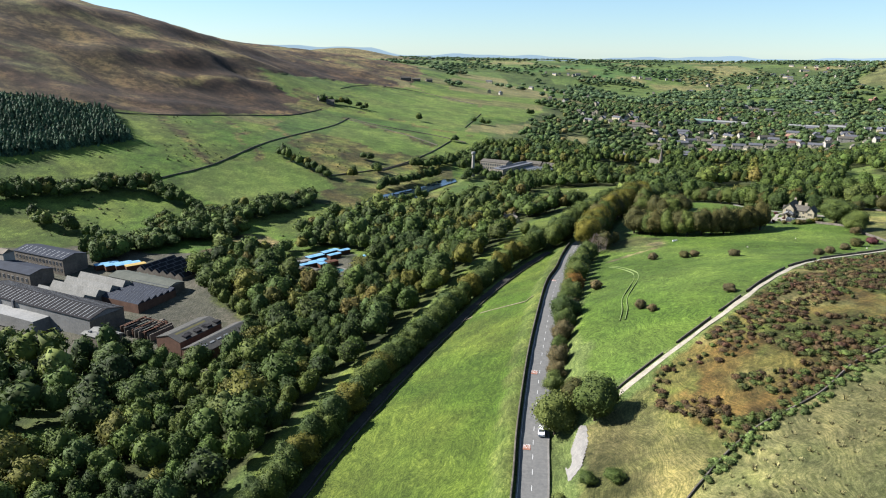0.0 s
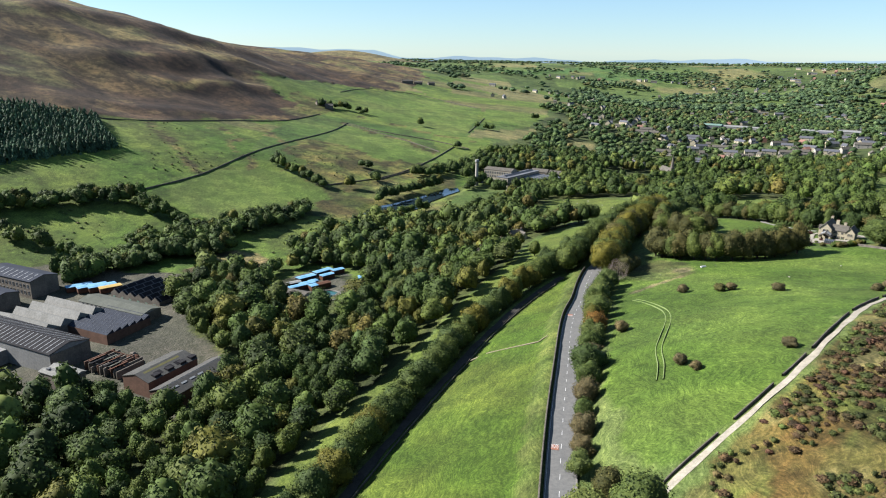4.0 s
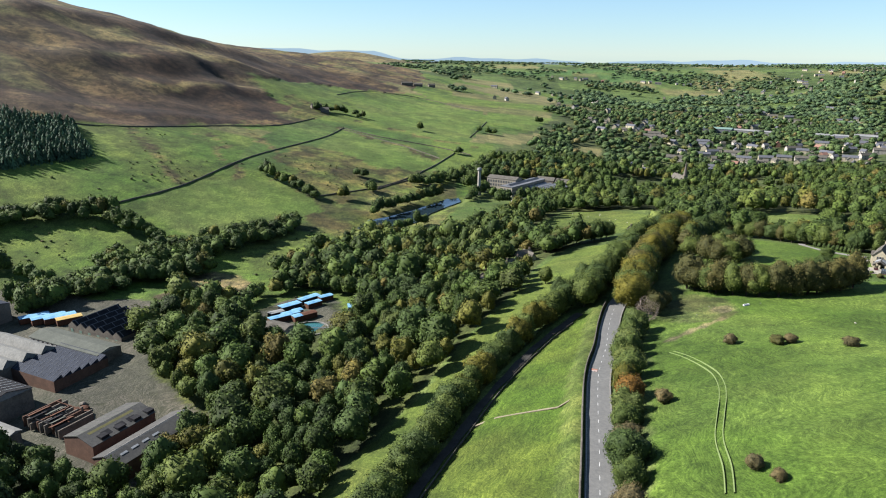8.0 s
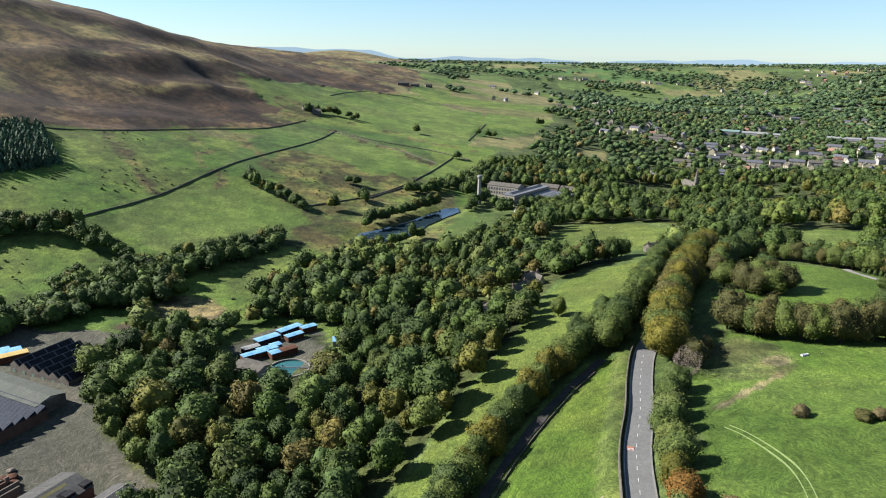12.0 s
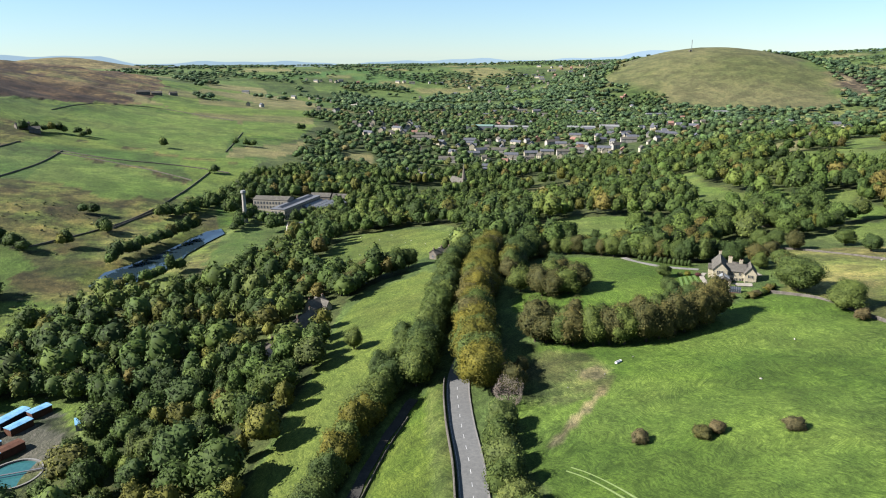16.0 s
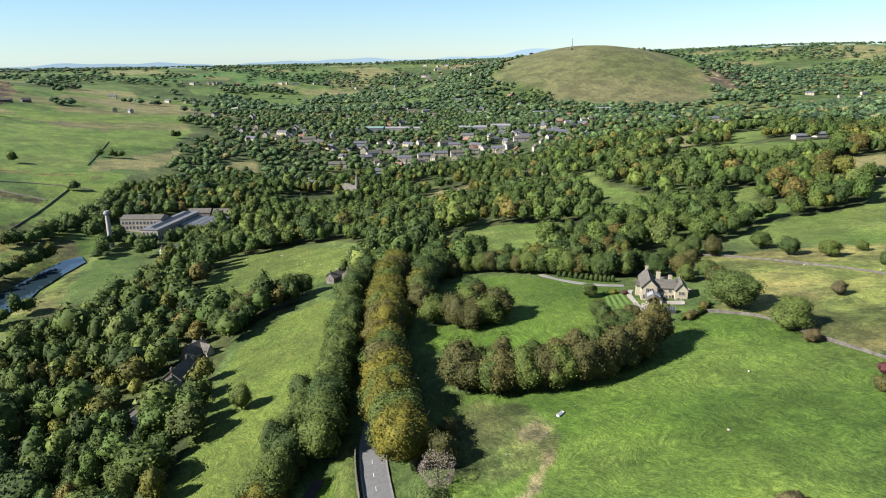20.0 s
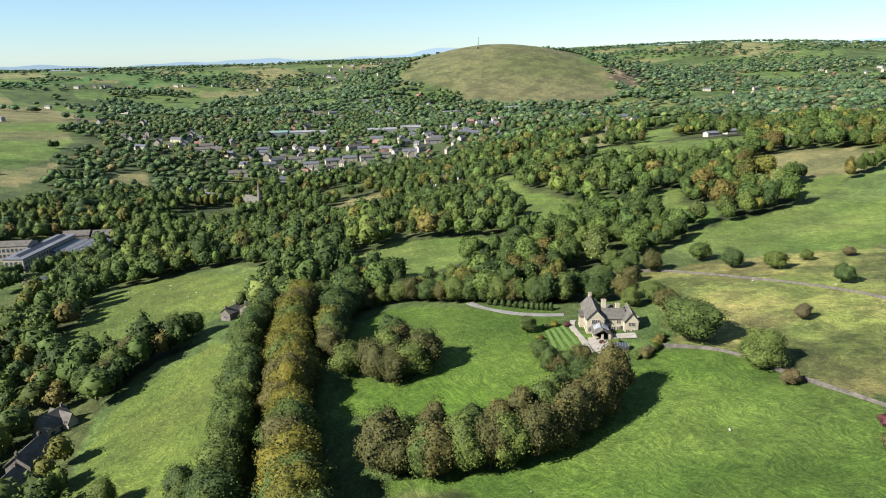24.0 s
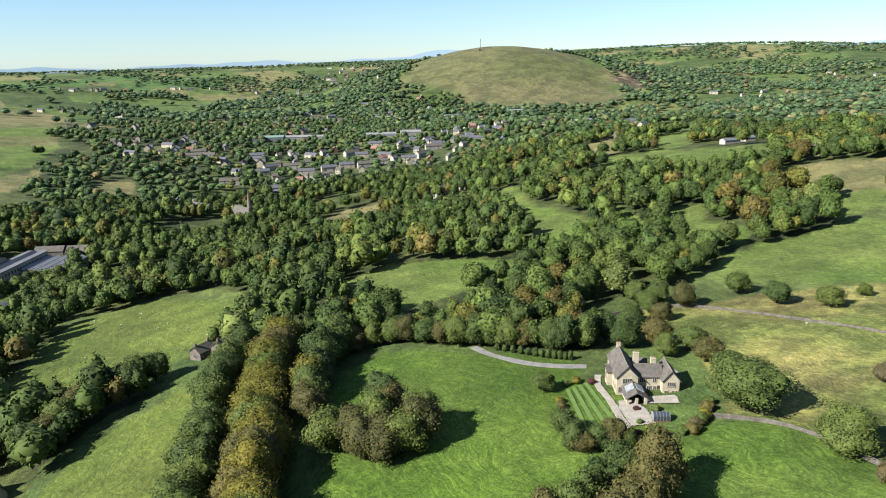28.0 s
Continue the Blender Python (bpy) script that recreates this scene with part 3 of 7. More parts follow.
# far fields: patches of pasture, hay and scrub
cell = np.floor((X + 60 * wavy(X, Y, 300, 6)) / 190) * 7.3 + np.floor((Y + 60 * wavy(X, Y, 260, 7)) / 150) * 3.1
tone = np.modf(np.abs(np.sin(cell * 12.9898) * 43758.5))[0]
far = (Y > 900) | (X > 450)
lay(far & (tone < 0.45), (0.040, 0.062, 0.020), 0.4, (0.055, 0.076, 0.029), 60.0, 8)
lay(far & (tone >= 0.45) & (tone < 0.8), (0.08, 0.112, 0.036), 0.3, (0.062, 0.094, 0.03), 60.0, 10)
lay(far & (tone >= 0.8), (0.15, 0.135, 0.068), 0.3, (0.12, 0.118, 0.056), 60.0, 11)
# the grassy round hill beyond the town
hill = inside(X + 25 * wavy(X, Y, 60, 72), Y + 25 * wavy(X, Y, 55, 73), ROUND_HILL)
lay(hill, (0.092, 0.087, 0.049), 0.35, (0.069, 0.076, 0.034), 140.0, 12)
lay(inside(X, Y, QUARRY), (0.09, 0.07, 0.055), 1.0, (0.14, 0.11, 0.085), 20.0, 74)
lay(inside(X, Y, HILL_FOOT), (0.11, 0.112, 0.046), 0.5, (0.08, 0.096, 0.034), 60.0, 75)
lay(np.hypot((X + 550) / 1.5, Y - 3640) < 330, (0.1, 0.085, 0.05), 0.6, (0.13, 0.105, 0.06), 90.0, 76)
# western side of the valley
west = (X < np.maximum(0.3 * Y - 235, -10) + 40 * wavy(X, Y, 90, 51)) & (Y > 430) & (Y < 2300) & ~inside(jx, jy, WOOD_VALLEY)
lay(west, (0.044, 0.082, 0.015), 0.5, (0.08, 0.106, 0.026), 45.0, 13)
lay(west & (tone > 0.82) & (Y > 850), (0.110, 0.103, 0.049), 0.4, (0.087, 0.092, 0.039), 60.0, 63)
lay(west & (tone < 0.3) & (Y > 650), (0.041, 0.077, 0.018), 0.4, (0.060, 0.087, 0.026), 60.0, 64)
lay(west & (tone > 0.5) & (tone < 0.76) & (Y > 600), (0.088, 0.118, 0.028), 0.3, (0.07, 0.106, 0.024), 60.0, 65)
rushy = (X < 10) & (Y > 600) & (Y < 850) & (Z < -6)
lay(rushy, (0.058, 0.076, 0.022), 0.8, (0.082, 0.08, 0.034), 22.0, 14)
moor = inside(X + 12 * wavy(X, Y, 40, 3), Y + 12 * wavy(X, Y, 40, 4), HEATHER)
mx, my = X + 16 * wavy(X, Y, 26, 91) + 6 * wavy(X, Y, 9, 92), Y + 16 * wavy(X, Y, 24, 93) + 6 * wavy(X, Y, 10, 94)
lay(moor, (0.052, 0.034, 0.022), 0.9, (0.092, 0.066, 0.038), 42.0, 15)
lay(moor & (wavy(X * 0.6 + 1.5 * Z, Y * 0.6, 45.0, 85) + 0.5 * wavy(X, Y, 14.0, 86) > 0.3), (0.036, 0.023, 0.018), 0.8, (0.05, 0.032, 0.022), 25.0, 87)
lay(moor & (wavy(mx, my, 48.0, 18) > 0.42), (0.066, 0.066, 0.03), 0.8, (0.1, 0.08, 0.042), 22.0, 19)
for p in MOOR_DARK:
    lay(moor & inside(mx, my, p), (0.022, 0.014, 0.012), 0.8, (0.046, 0.028, 0.019), 24.0, 89)
for p in MOOR_PALE:
    lay(moor & inside(mx, my, p), (0.16, 0.125, 0.066), 0.6, (0.1, 0.08, 0.042), 18.0, 90)
# leys, rough ground and rushes of the western side
for p in LEYS:
    lay(inside(jx, jy, p), (0.066, 0.104, 0.024), 0.35, (0.09, 0.12, 0.034), 50.0, 95)
for p in ROUGHS:
    lay(inside(mx, my, p), (0.058, 0.074, 0.021), 0.8, (0.084, 0.072, 0.029), 14.0, 96)
for line in RUSH_LINES:
    d, _ = near_line(mx, my, np.array(line, float))
    lay(d < 3.5 + 2.5 * wavy(X, Y, 20, 97), (0.09, 0.074, 0.034), 1.0, (0.06, 0.062, 0.022), 9.0, 98)
for p in FAR_LEYS:
    lay(inside(X, Y, p), (0.05, 0.1, 0.034), 0.3, (0.062, 0.104, 0.036), 80.0, 99)
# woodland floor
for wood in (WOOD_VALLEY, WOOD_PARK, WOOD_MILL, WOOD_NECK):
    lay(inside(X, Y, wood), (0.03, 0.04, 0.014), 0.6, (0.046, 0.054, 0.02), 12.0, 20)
town = (Y > 900) & (Y < 1900) & (np.abs(X - 0.35 * Y - 40) < 330)
lay(town & (tone < 0.75), (0.036, 0.05, 0.02), 0.5, (0.055, 0.068, 0.028), 30.0, 21)
# fields
lay(inside(jx, jy, MEADOW), (0.04, 0.07, 0.01), 0.3, (0.06, 0.082, 0.015), 26.0, 22)
lay(inside(jx, jy, STRIP), (0.08, 0.1, 0.024), 0.25, (0.066, 0.092, 0.02), 24.0, 23)
lay(inside(jx, jy, FIELD_A), (0.082, 0.102, 0.026), 0.3, (0.066, 0.09, 0.022), 26.0, 24)
heath = inside(jx, jy, HEATH)
hx = wavy(X, Y, 11.0, 26) + 0.5 * wavy(X, Y, 4.0, 27)
lay(heath, (0.06, 0.039, 0.015), 0.8, (0.052, 0.048, 0.018), 7.0, 25)
lay(heath & (hx > 0.25), (0.05, 0.06, 0.017), 0.8, (0.068, 0.064, 0.023), 5.0, 27)
lay(heath & (hx < -0.6), (0.096, 0.084, 0.04), 0.7, (0.072, 0.066, 0.029), 7.0, 24)
lay(heath & (X + 0.35 * (Y - 140) + 5 * wavy(X, Y, 9.0, 23) < 54), (0.07, 0.072, 0.027), 0.6, (0.1, 0.09, 0.042), 9.0, 28)
lay(inside(jx, jy, STRAW), (0.088, 0.094, 0.042), 0.5, (0.125, 0.115, 0.058), 14.0, 29)
lay(inside(jx, jy, EAST), (0.048, 0.082, 0.014), 0.3, (0.066, 0.1, 0.021), 20.0, 30)
lay(inside(jx, jy, EAST) & (np.hypot(X - 97, (Y - 338) * 0.8) < 17), (0.062, 0.085, 0.026), 0.7, (0.085, 0.09, 0.036), 8.0, 31)
lay(near_line(X + 0.8 * wavy(X, Y, 3.0, 69), Y, EARTH_PATH)[0] < 1.5, (0.1, 0.085, 0.05), 0.6, (0.13, 0.112, 0.07), 4.0, 70)
lay(np.hypot(X - 107, Y - 331) < 4.5, (0.085, 0.075, 0.045), 0.8, (0.11, 0.095, 0.06), 4.0, 71)
lay(inside(jx, jy, LAWN), (0.05, 0.088, 0.013), 0.25, (0.062, 0.097, 0.018), 18.0, 32)
lay(inside(jx, jy, MOOR), (0.094, 0.112, 0.034), 0.6, (0.132, 0.122, 0.05), 22.0, 33)
for p in PARKS:
    lay(inside(jx, jy, p), (0.074, 0.108, 0.026), 0.3, (0.09, 0.116, 0.034), 24.0, 34)
for p in HAY:
    lay(inside(jx, jy, p), (0.138, 0.119, 0.063), 0.3, (0.110, 0.108, 0.052), 30.0, 35)
lay(inside(jx, jy, MILL_LAWN), (0.046, 0.076, 0.020), 0.3, (0.065, 0.083, 0.029), 20.0, 36)
lay(inside(jx, jy, CLEARING), (0.065, 0.060, 0.031), 1.0, (0.092, 0.076, 0.046), 10.0, 37)
lay(inside(jx, jy, SW_CLEAR), (0.048, 0.083, 0.018), 0.3, GRASS, 15.0, 38)
lay(inside(jx, jy, FACTORY) | inside(jx, jy, YARD), (0.05, 0.048, 0.044), 0.1, (0.07, 0.066, 0.059), 14.0, 39)
lay(inside(jx, jy, YARD) & (wavy(X, Y, 7.0, 67) > 0.1), (0.023, 0.032, 0.014), 0.9, (0.041, 0.046, 0.024), 5.0, 68)
# rough verges by the road wall
vd, _ = near_line(X, Y, sideways(ROAD, -6.5))
lay((vd < 3.2) & inside(X, Y, MEADOW), (0.052, 0.076, 0.018), 0.4, (0.074, 0.09, 0.027), 5.0, 40)

nx, ny = len(gx), len(gy)
idx = np.arange(nx * ny).reshape(ny, nx)
q = np.stack([idx[:-1, :-1], idx[:-1, 1:], idx[1:, 1:], idx[1:, :-1]], -1).reshape(-1, 4)
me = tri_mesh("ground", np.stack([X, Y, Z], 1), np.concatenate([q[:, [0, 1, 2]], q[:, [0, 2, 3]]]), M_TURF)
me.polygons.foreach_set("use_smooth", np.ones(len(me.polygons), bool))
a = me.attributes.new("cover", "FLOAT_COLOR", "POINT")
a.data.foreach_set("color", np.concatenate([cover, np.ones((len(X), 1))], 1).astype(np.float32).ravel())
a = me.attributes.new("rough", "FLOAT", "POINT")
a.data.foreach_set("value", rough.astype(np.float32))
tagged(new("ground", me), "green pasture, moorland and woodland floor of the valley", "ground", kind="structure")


# ---- roads, lane, tracks, walls ----
def ribbon(name, line, left, right, lift, mat, zline=None, parent=None, thick=0.25, edge=0.0):
    """A strip along a line between two offsets, with edges that go down into the ground."""
    a, b = sideways(line, left), sideways(line, right)
    if edge:
        w = np.array([edge * math.sin(i * 1.7) + edge * math.sin(i * 0.61 + 2) for i in range(len(a))])
        a, b = sideways(line, left) + 0, sideways(line, right) + 0
        a[:, 0] += w
        b[:, 0] += np.roll(w, 3)
    za = zb = zline
    if zline is None:
        za, zb = height(a[:, 0], a[:, 1]), height(b[:, 0], b[:, 1])
    v, f = [], []
    for i in range(len(a)):
        v += [(*a[i], za[i] + lift - thick), (*a[i], za[i] + lift), (*b[i], zb[i] + lift), (*b[i], zb[i] + lift - thick)]
    for i in range(len(a) - 1):
        k = 4 * i
        f += [(k + j, k + j + 1, k + j + 5, k + j + 4) for j in range(3)]
    f = [t[::-1] for t in f]
    return mesh_object(name, v, f, mat, parent)


tagged(ribbon("road", ROAD, -ROAD_WIDE, ROAD_WIDE, 0.05, M_ASPHALT, road_z), "grey tarmac road with a broken white centre line", "road", kind="structure")
tagged(ribbon("pavement", ROAD, ROAD_WIDE + 0.02, ROAD_WIDE + 0.5, 0.1, M_VERGE, road_z), "worn pale kerb strip beside the road", "pavement", kind="structure")
tagged(ribbon("lane", LANE, -LANE_WIDE, LANE_WIDE, 0.02, M_LANE, lane_z, edge=0.25), "shaded narrow dark lane between trees", "lane", kind="structure")
tagged(ribbon("farm_track", TRACK, -0.8, 0.8, 0.12, M_GRAVEL, edge=0.25), "pale stony farm track beside a field wall", "track", kind="structure")
tagged(ribbon("footpath", PATHWAY, -0.45, 0.45, 0.2, M_EARTH, edge=0.15), "narrow trodden footpath across the meadow", "path", kind="structure")
tagged(ribbon("driveway", DRIVE, -1.4, 1.4, 0.16, M_VERGE, edge=0.1), "pale driveway curving to the stone house", "driveway", kind="structure")


def drystone_wall(line, off, tall, wide, label, zline=None, name="field_wall", gaps=()):
    c = sideways(line, off)
    z = height(c[:, 0], c[:, 1]) if zline is None else zline
    l2 = np.concatenate([c, z[:, None]], 1)
    a, b = sideways(l2, -wide / 2), sideways(l2, wide / 2)
    v, f = [], []
    rnd = random.Random(int(abs(off * 10)) + len(line))
    for i in range(len(a)):
        h = tall + rnd.uniform(-0.1, 0.1)
        m = (a[i] + b[i]) / 2
        v += [(*a[i], z[i] - 0.5), (*(m + (a[i] - m) * 0.8), z[i] + h * 0.86), (*(m + (a[i] - m) * 0.5), z[i] + h), (*(m + (b[i] - m) * 0.5), z[i] + h), (*(m + (b[i] - m) * 0.8), z[i] + h * 0.86), (*b[i], z[i] - 0.5)]
    for i in range(len(a) - 1):
        if any(lo <= i < hi for lo, hi in gaps):
            continue
        k = 6 * i
        f += [(k + j + 6, k + j + 7, k + j + 1, k + j) for j in range(5)]
    f += [(5, 4, 3, 2, 1, 0), tuple(range(6 * len(a) - 6, 6 * len(a)))]
    return tagged(mesh_object(name, v, f, M_DRYSTONE), label, "wall", kind="structure")


k_end = int(np.argmin(np.abs(ROAD[:, 1] - 362)))
drystone_wall(ROAD[:k_end], -ROAD_WIDE - 0.9, 1.35, 0.5, "dark drystone wall along the roadside verge", road_z[:k_end], "road_wall")
drystone_wall(TRACK[2:], -1.7, 0.75, 0.45, "tumbled dark drystone wall beside the farm track", gaps=((4, 5), (9, 10), (13, 14), (22, 23), (30, 31)))
drystone_wall(smooth_line([(200, 358), (206, 342), (202, 318), (199, 300), (196, 285)], 3), 0, 1.0, 0.45, "grey drystone wall between two fields")
drystone_wall(smooth_line([(38, 100), (48, 111), (63, 123), (79, 129), (98, 141), (140, 150), (200, 160)], 3), 0, 0.55, 0.45, "low broken drystone wall on the heath")
drystone_wall(smooth_line([(-142, 1024), (-154, 929), (-196, 772), (-220, 651), (-251, 586)], 6), 0, 1.1, 0.6, "dark drystone wall across the hillside pasture")
drystone_wall(smooth_line([(-446, 700), (-384, 730), (-335, 751), (-260, 880), (-215, 952), (-186, 1050)], 6), 0, 1.1, 0.6, "dark drystone wall at the moorland edge")
drystone_wall(smooth_line([(-142, 1024), (-90, 1000), (-20, 985), (30, 960)], 6), 0, 1.1, 0.8, "low wall between hillside pastures")
drystone_wall(smooth_line([(-120, 688), (-60, 760), (-20, 860), (10, 960)], 6), 0, 1.1, 0.8, "low wall between hillside pastures")
for line in ([(-192, 1289), (-176, 1378), (-153, 1450)], [(-68, 741), (-33, 805)], [(-146, 1014), (-100, 988), (-54, 956), (-9, 916)], [(67, 1277), (33, 1096)], [(-153, 1450), (-60, 1490), (60, 1405)]):
    drystone_wall(smooth_line(line, 8), 0, 1.0, 0.7, "low wall between hillside pastures")
drystone_wall(LANE[:-3], 2.4, 0.7, 0.4, "dark mossy wall along the shaded lane")
drystone_wall(smooth_line([(251, 432), (270, 423), (277, 406), (278, 371), (274, 338), (262, 300)], 4), 0, 0.9, 0.45, "low grey wall across the rough pasture")

marks = tagged(new("road_marking"), "broken white centre line painted on tarmac", "road marking")
arc = np.concatenate([[0], np.cumsum(np.linalg.norm(np.diff(ROAD[:k_end], axis=0), axis=1))])
for s in np.arange(6, arc[-1] - 6, 6.0):
    seg = np.array([[np.interp(u, arc, ROAD[:k_end, c]) for c in (0, 1)] for u in (s, s + 1.0, s + 2.0)])
    ribbon("dash", seg, -0.06, 0.06, 0.062, M_PAINT, np.interp((s, s + 1.0, s + 2.0), arc, road_z[:k_end]), marks, 0.01)
for off, nm in ((-ROAD_WIDE + 0.35, "edge_line"),):
    ribbon(nm, ROAD[:k_end], off - 0.04, off + 0.04, 0.061, M_PAINT, road_z[:k_end], marks, 0.01)


# ---- trees ----
def crown(rnd, cards, size, lobes=12, tall=1.0, core=3, low=-0.7, gloss=0.45):
    """Places and triangles of a leafy crown of radius 1 about the origin: a lumpy hull of boughs with sprays of leaves standing off it."""
    cs = []
    for i in range(lobes):
        a, u = rnd.uniform(0, 2 * math.pi), rnd.uniform(-0.5, 0.95)
        r = math.sqrt(max(0.05, 1 - u * u)) * rnd.uniform(0.5, 0.72)
        cs.append((r * math.cos(a), r * math.sin(a), u * 0.66 * tall, rnd.uniform(0.24, 0.4)))
    cs.append((0, 0, 0.04, 0.72))
    cs = np.array(cs)
    rs = np.random.RandomState(rnd.randrange(1 << 30))

    def reach(d):
        b = d @ cs[:, :3].T
        q = b * b - (cs[:, :3] ** 2).sum(1) + cs[:, 3] ** 2
        r = np.where(q > 0, b + np.sqrt(np.maximum(q, 0)), 0)
        k = r.argmax(1)
        return r[np.arange(len(d)), k], k

    d = rs.normal(size=(cards * 4, 3))
    d /= np.linalg.norm(d, axis=1)[:, None]
    r, k = reach(d)
    p = d * (r * rs.uniform(0.86, 1.07, len(d)))[:, None]
    ok = p[:, 2] > low * tall
    p, d, k = p[ok][:cards], d[ok][:cards], k[ok][:cards]
    n = (p - cs[k, :3]) / cs[k, 3:4] * 0.7 + 0.25 * d + rs.normal(scale=gloss, size=d.shape)
    n[:, 2] += 0.22
    n /= np.linalg.norm(n, axis=1)[:, None]
    t = np.cross(n, rs.normal(size=n.shape))
    t /= np.linalg.norm(t, axis=1)[:, None] + 1e-9
    b = np.cross(n, t)
    w = size * rs.uniform(0.55, 1.35, (len(p), 1))
    vs = np.stack([p + t * w, p - t * w * 0.5 + b * w * rs.uniform(0.5, 1.0, (len(p), 1)), p - t * w * 0.5 - b * w * rs.uniform(0.5, 1.0, (len(p), 1))], 1).reshape(-1, 3)
    tr = np.arange(3 * len(p)).reshape(-1, 3)
    if core:
        bm = bmesh.new()
        bmesh.ops.create_icosphere(bm, subdivisions=core, radius=1.0)
        cv = np.array([v.co for v in bm.verts])
        ct = np.array([[v.index for v in f.verts] for f in bm.faces])
        bm.free()
        cv = cv * (reach(cv)[0] * rs.uniform(0.8, 0.96, len(cv)))[:, None]
        ct = ct[cv[ct].mean(1)[:, 2] > low * tall - 0.06]
        tr = np.concatenate([tr, ct + len(vs)])
        vs = np.concatenate([vs, cv])
    return vs, tr


def trunk_mesh(name, rnd, tall, thick, limbs=5, spread=0.35):
    """A tapered, slightly bent trunk with limbs."""
    vs, fs = [], []

    def limb(points, r0, r1, n=6):
        base = len(vs)
        for i, c in enumerate(points):
            r = r0 + (r1 - r0) * i / (len(points) - 1)
            for j in range(n):
                a = 2 * math.pi * j / n
                vs.append((c[0] + r * math.cos(a), c[1] + r * math.sin(a), c[2]))
        for i in range(len(points) - 1):
            for j in range(n):
                k = base + i * n
                fs.append((k + j, k + (j + 1) % n, k + n + (j + 1) % n, k + n + j))

    bend = [(rnd.uniform(-1, 1) * thick * 0.6, rnd.uniform(-1, 1) * thick * 0.6, tall * t) for t in (0.12, 0.3, 0.5, 0.75)]
    limb([(0, 0, -0.5), *bend], thick, thick * 0.35, 7)
    for i in range(limbs):
        a, z = 2 * math.pi * (i + rnd.random() * 0.6) / limbs, tall * rnd.uniform(0.25, 0.5)
        r = tall * spread
        limb([(0, 0, z), (r * 0.45 * math.cos(a), r * 0.45 * math.sin(a), z + tall * 0.14), (r * math.cos(a), r * math.sin(a), z + tall * 0.3)], thick * 0.4, thick * 0.1, 5)
    me = bpy.data.meshes.new(name)
    me.from_pydata(vs, [], fs)
    me.materials.append(M_BARK)
    me.polygons.foreach_set("use_smooth", [True] * len(me.polygons))
    return me


rnd = random.Random(5)
NEAR_CROWNS = [crown(rnd, 2700, 0.045, 16 + i % 5, tall=1.0 + 0.12 * (i % 3), gloss=0.36) for i in range(6)]
BIG_CROWNS = [crown(rnd, 5200, 0.033, 20, tall=1.0 + 0.1 * (i % 3), gloss=0.36) for i in range(3)]
BUSH_CROWNS = [crown(rnd, 900, 0.06, 12, tall=0.8) for i in range(3)]
WOOD_CROWNS = [crown(rnd, 640, 0.078, 11 + i % 4, tall=1.0 + 0.12 * (i % 3), low=-0.4) for i in range(8)]
MID_CROWNS = [crown(rnd, 190, 0.13, 9, tall=1.0 + 0.1 * (i % 3), core=2, low=-0.45) for i in range(6)]
FAR_CROWNS = [crown(rnd, 48, 0.2, 5, core=2, low=-0.5) for i in range(4)]
DOT_CROWNS = [crown(rnd, 14, 0.34, 4, core=1, low=-0.5) for i in range(4)]
TRUNKS = [trunk_mesh("trunk", rnd, 1.0, 0.035) for i in range(3)]
crown_meshes = {}


def tree(x, y, tall, wide, mat, label, kind=None, name="tree", category="tree", group="", bush=False, lean=(0.0, 0.0)):
    """A broadleaved tree or bush: a tapered trunk with limbs, and a lobed leafy crown."""
    forms = BUSH_CROWNS if bush else BIG_CROWNS if wide > 15 else NEAR_CROWNS
    k = rnd.randrange(len(forms)) if kind is None else kind
    key = (bush, wide > 15, k, mat.name)
    if key not in crown_meshes:
        crown_meshes[key] = tri_mesh("crown", *forms[k], mat, smooth=True)
    z = spot(x, y)
    root = new(name)
    root.location = (x, y, z)
    tagged(root, label, category, group)
    t = new("trunk", TRUNKS[k % 3])
    t.parent, t.scale = root, (tall, tall, tall * 0.95)
    c = new("crown", crown_meshes[key])
    low = 0.04 if bush else 0.07
    half = tall * (1 - low) / 2
    c.parent, c.location, c.scale = root, (*lean, tall * low + half * (0.6 if bush else 0.92)), (wide / 2, wide / 2, half * 1.18)
    c.rotation_euler = (0, 0, rnd.uniform(0, 6.28))
    return root


def row_trees(line, step, jitter, tall, wide, mats, label, group, lean=(0.0, 0.0)):
    l2 = smooth_line(line, 1.0)
    arc = np.concatenate([[0], np.cumsum(np.linalg.norm(np.diff(l2, axis=0), axis=1))])
    for s in np.arange(step / 2, arc[-1], step):
        x, y = (np.interp(s + rnd.uniform(-0.2, 0.2) * step, arc, l2[:, c]) + rnd.uniform(-jitter, jitter) for c in (0, 1))
        h = rnd.uniform(*tall)
        m, word = rnd.choice(mats)
        tree(x, y, h, rnd.uniform(*wide), m, f"{word} {label}", group=group, lean=lean)


GREENS = [(L_GREEN, "green"), (L_DARK, "dark green"), (L_GREEN, "green")]
GOLDS = [(L_OLIVE, "golden-olive"), (L_OLIVE, "golden-olive"), (L_OLIVE, "golden-olive"), (L_BROWN, "bronze-tinged")]
BRONZE = [(L_BROWN, "bronze-tinged"), (L_BROWN, "bronze-tinged"), (L_GREEN, "green"), (L_DARK, "dark green")]

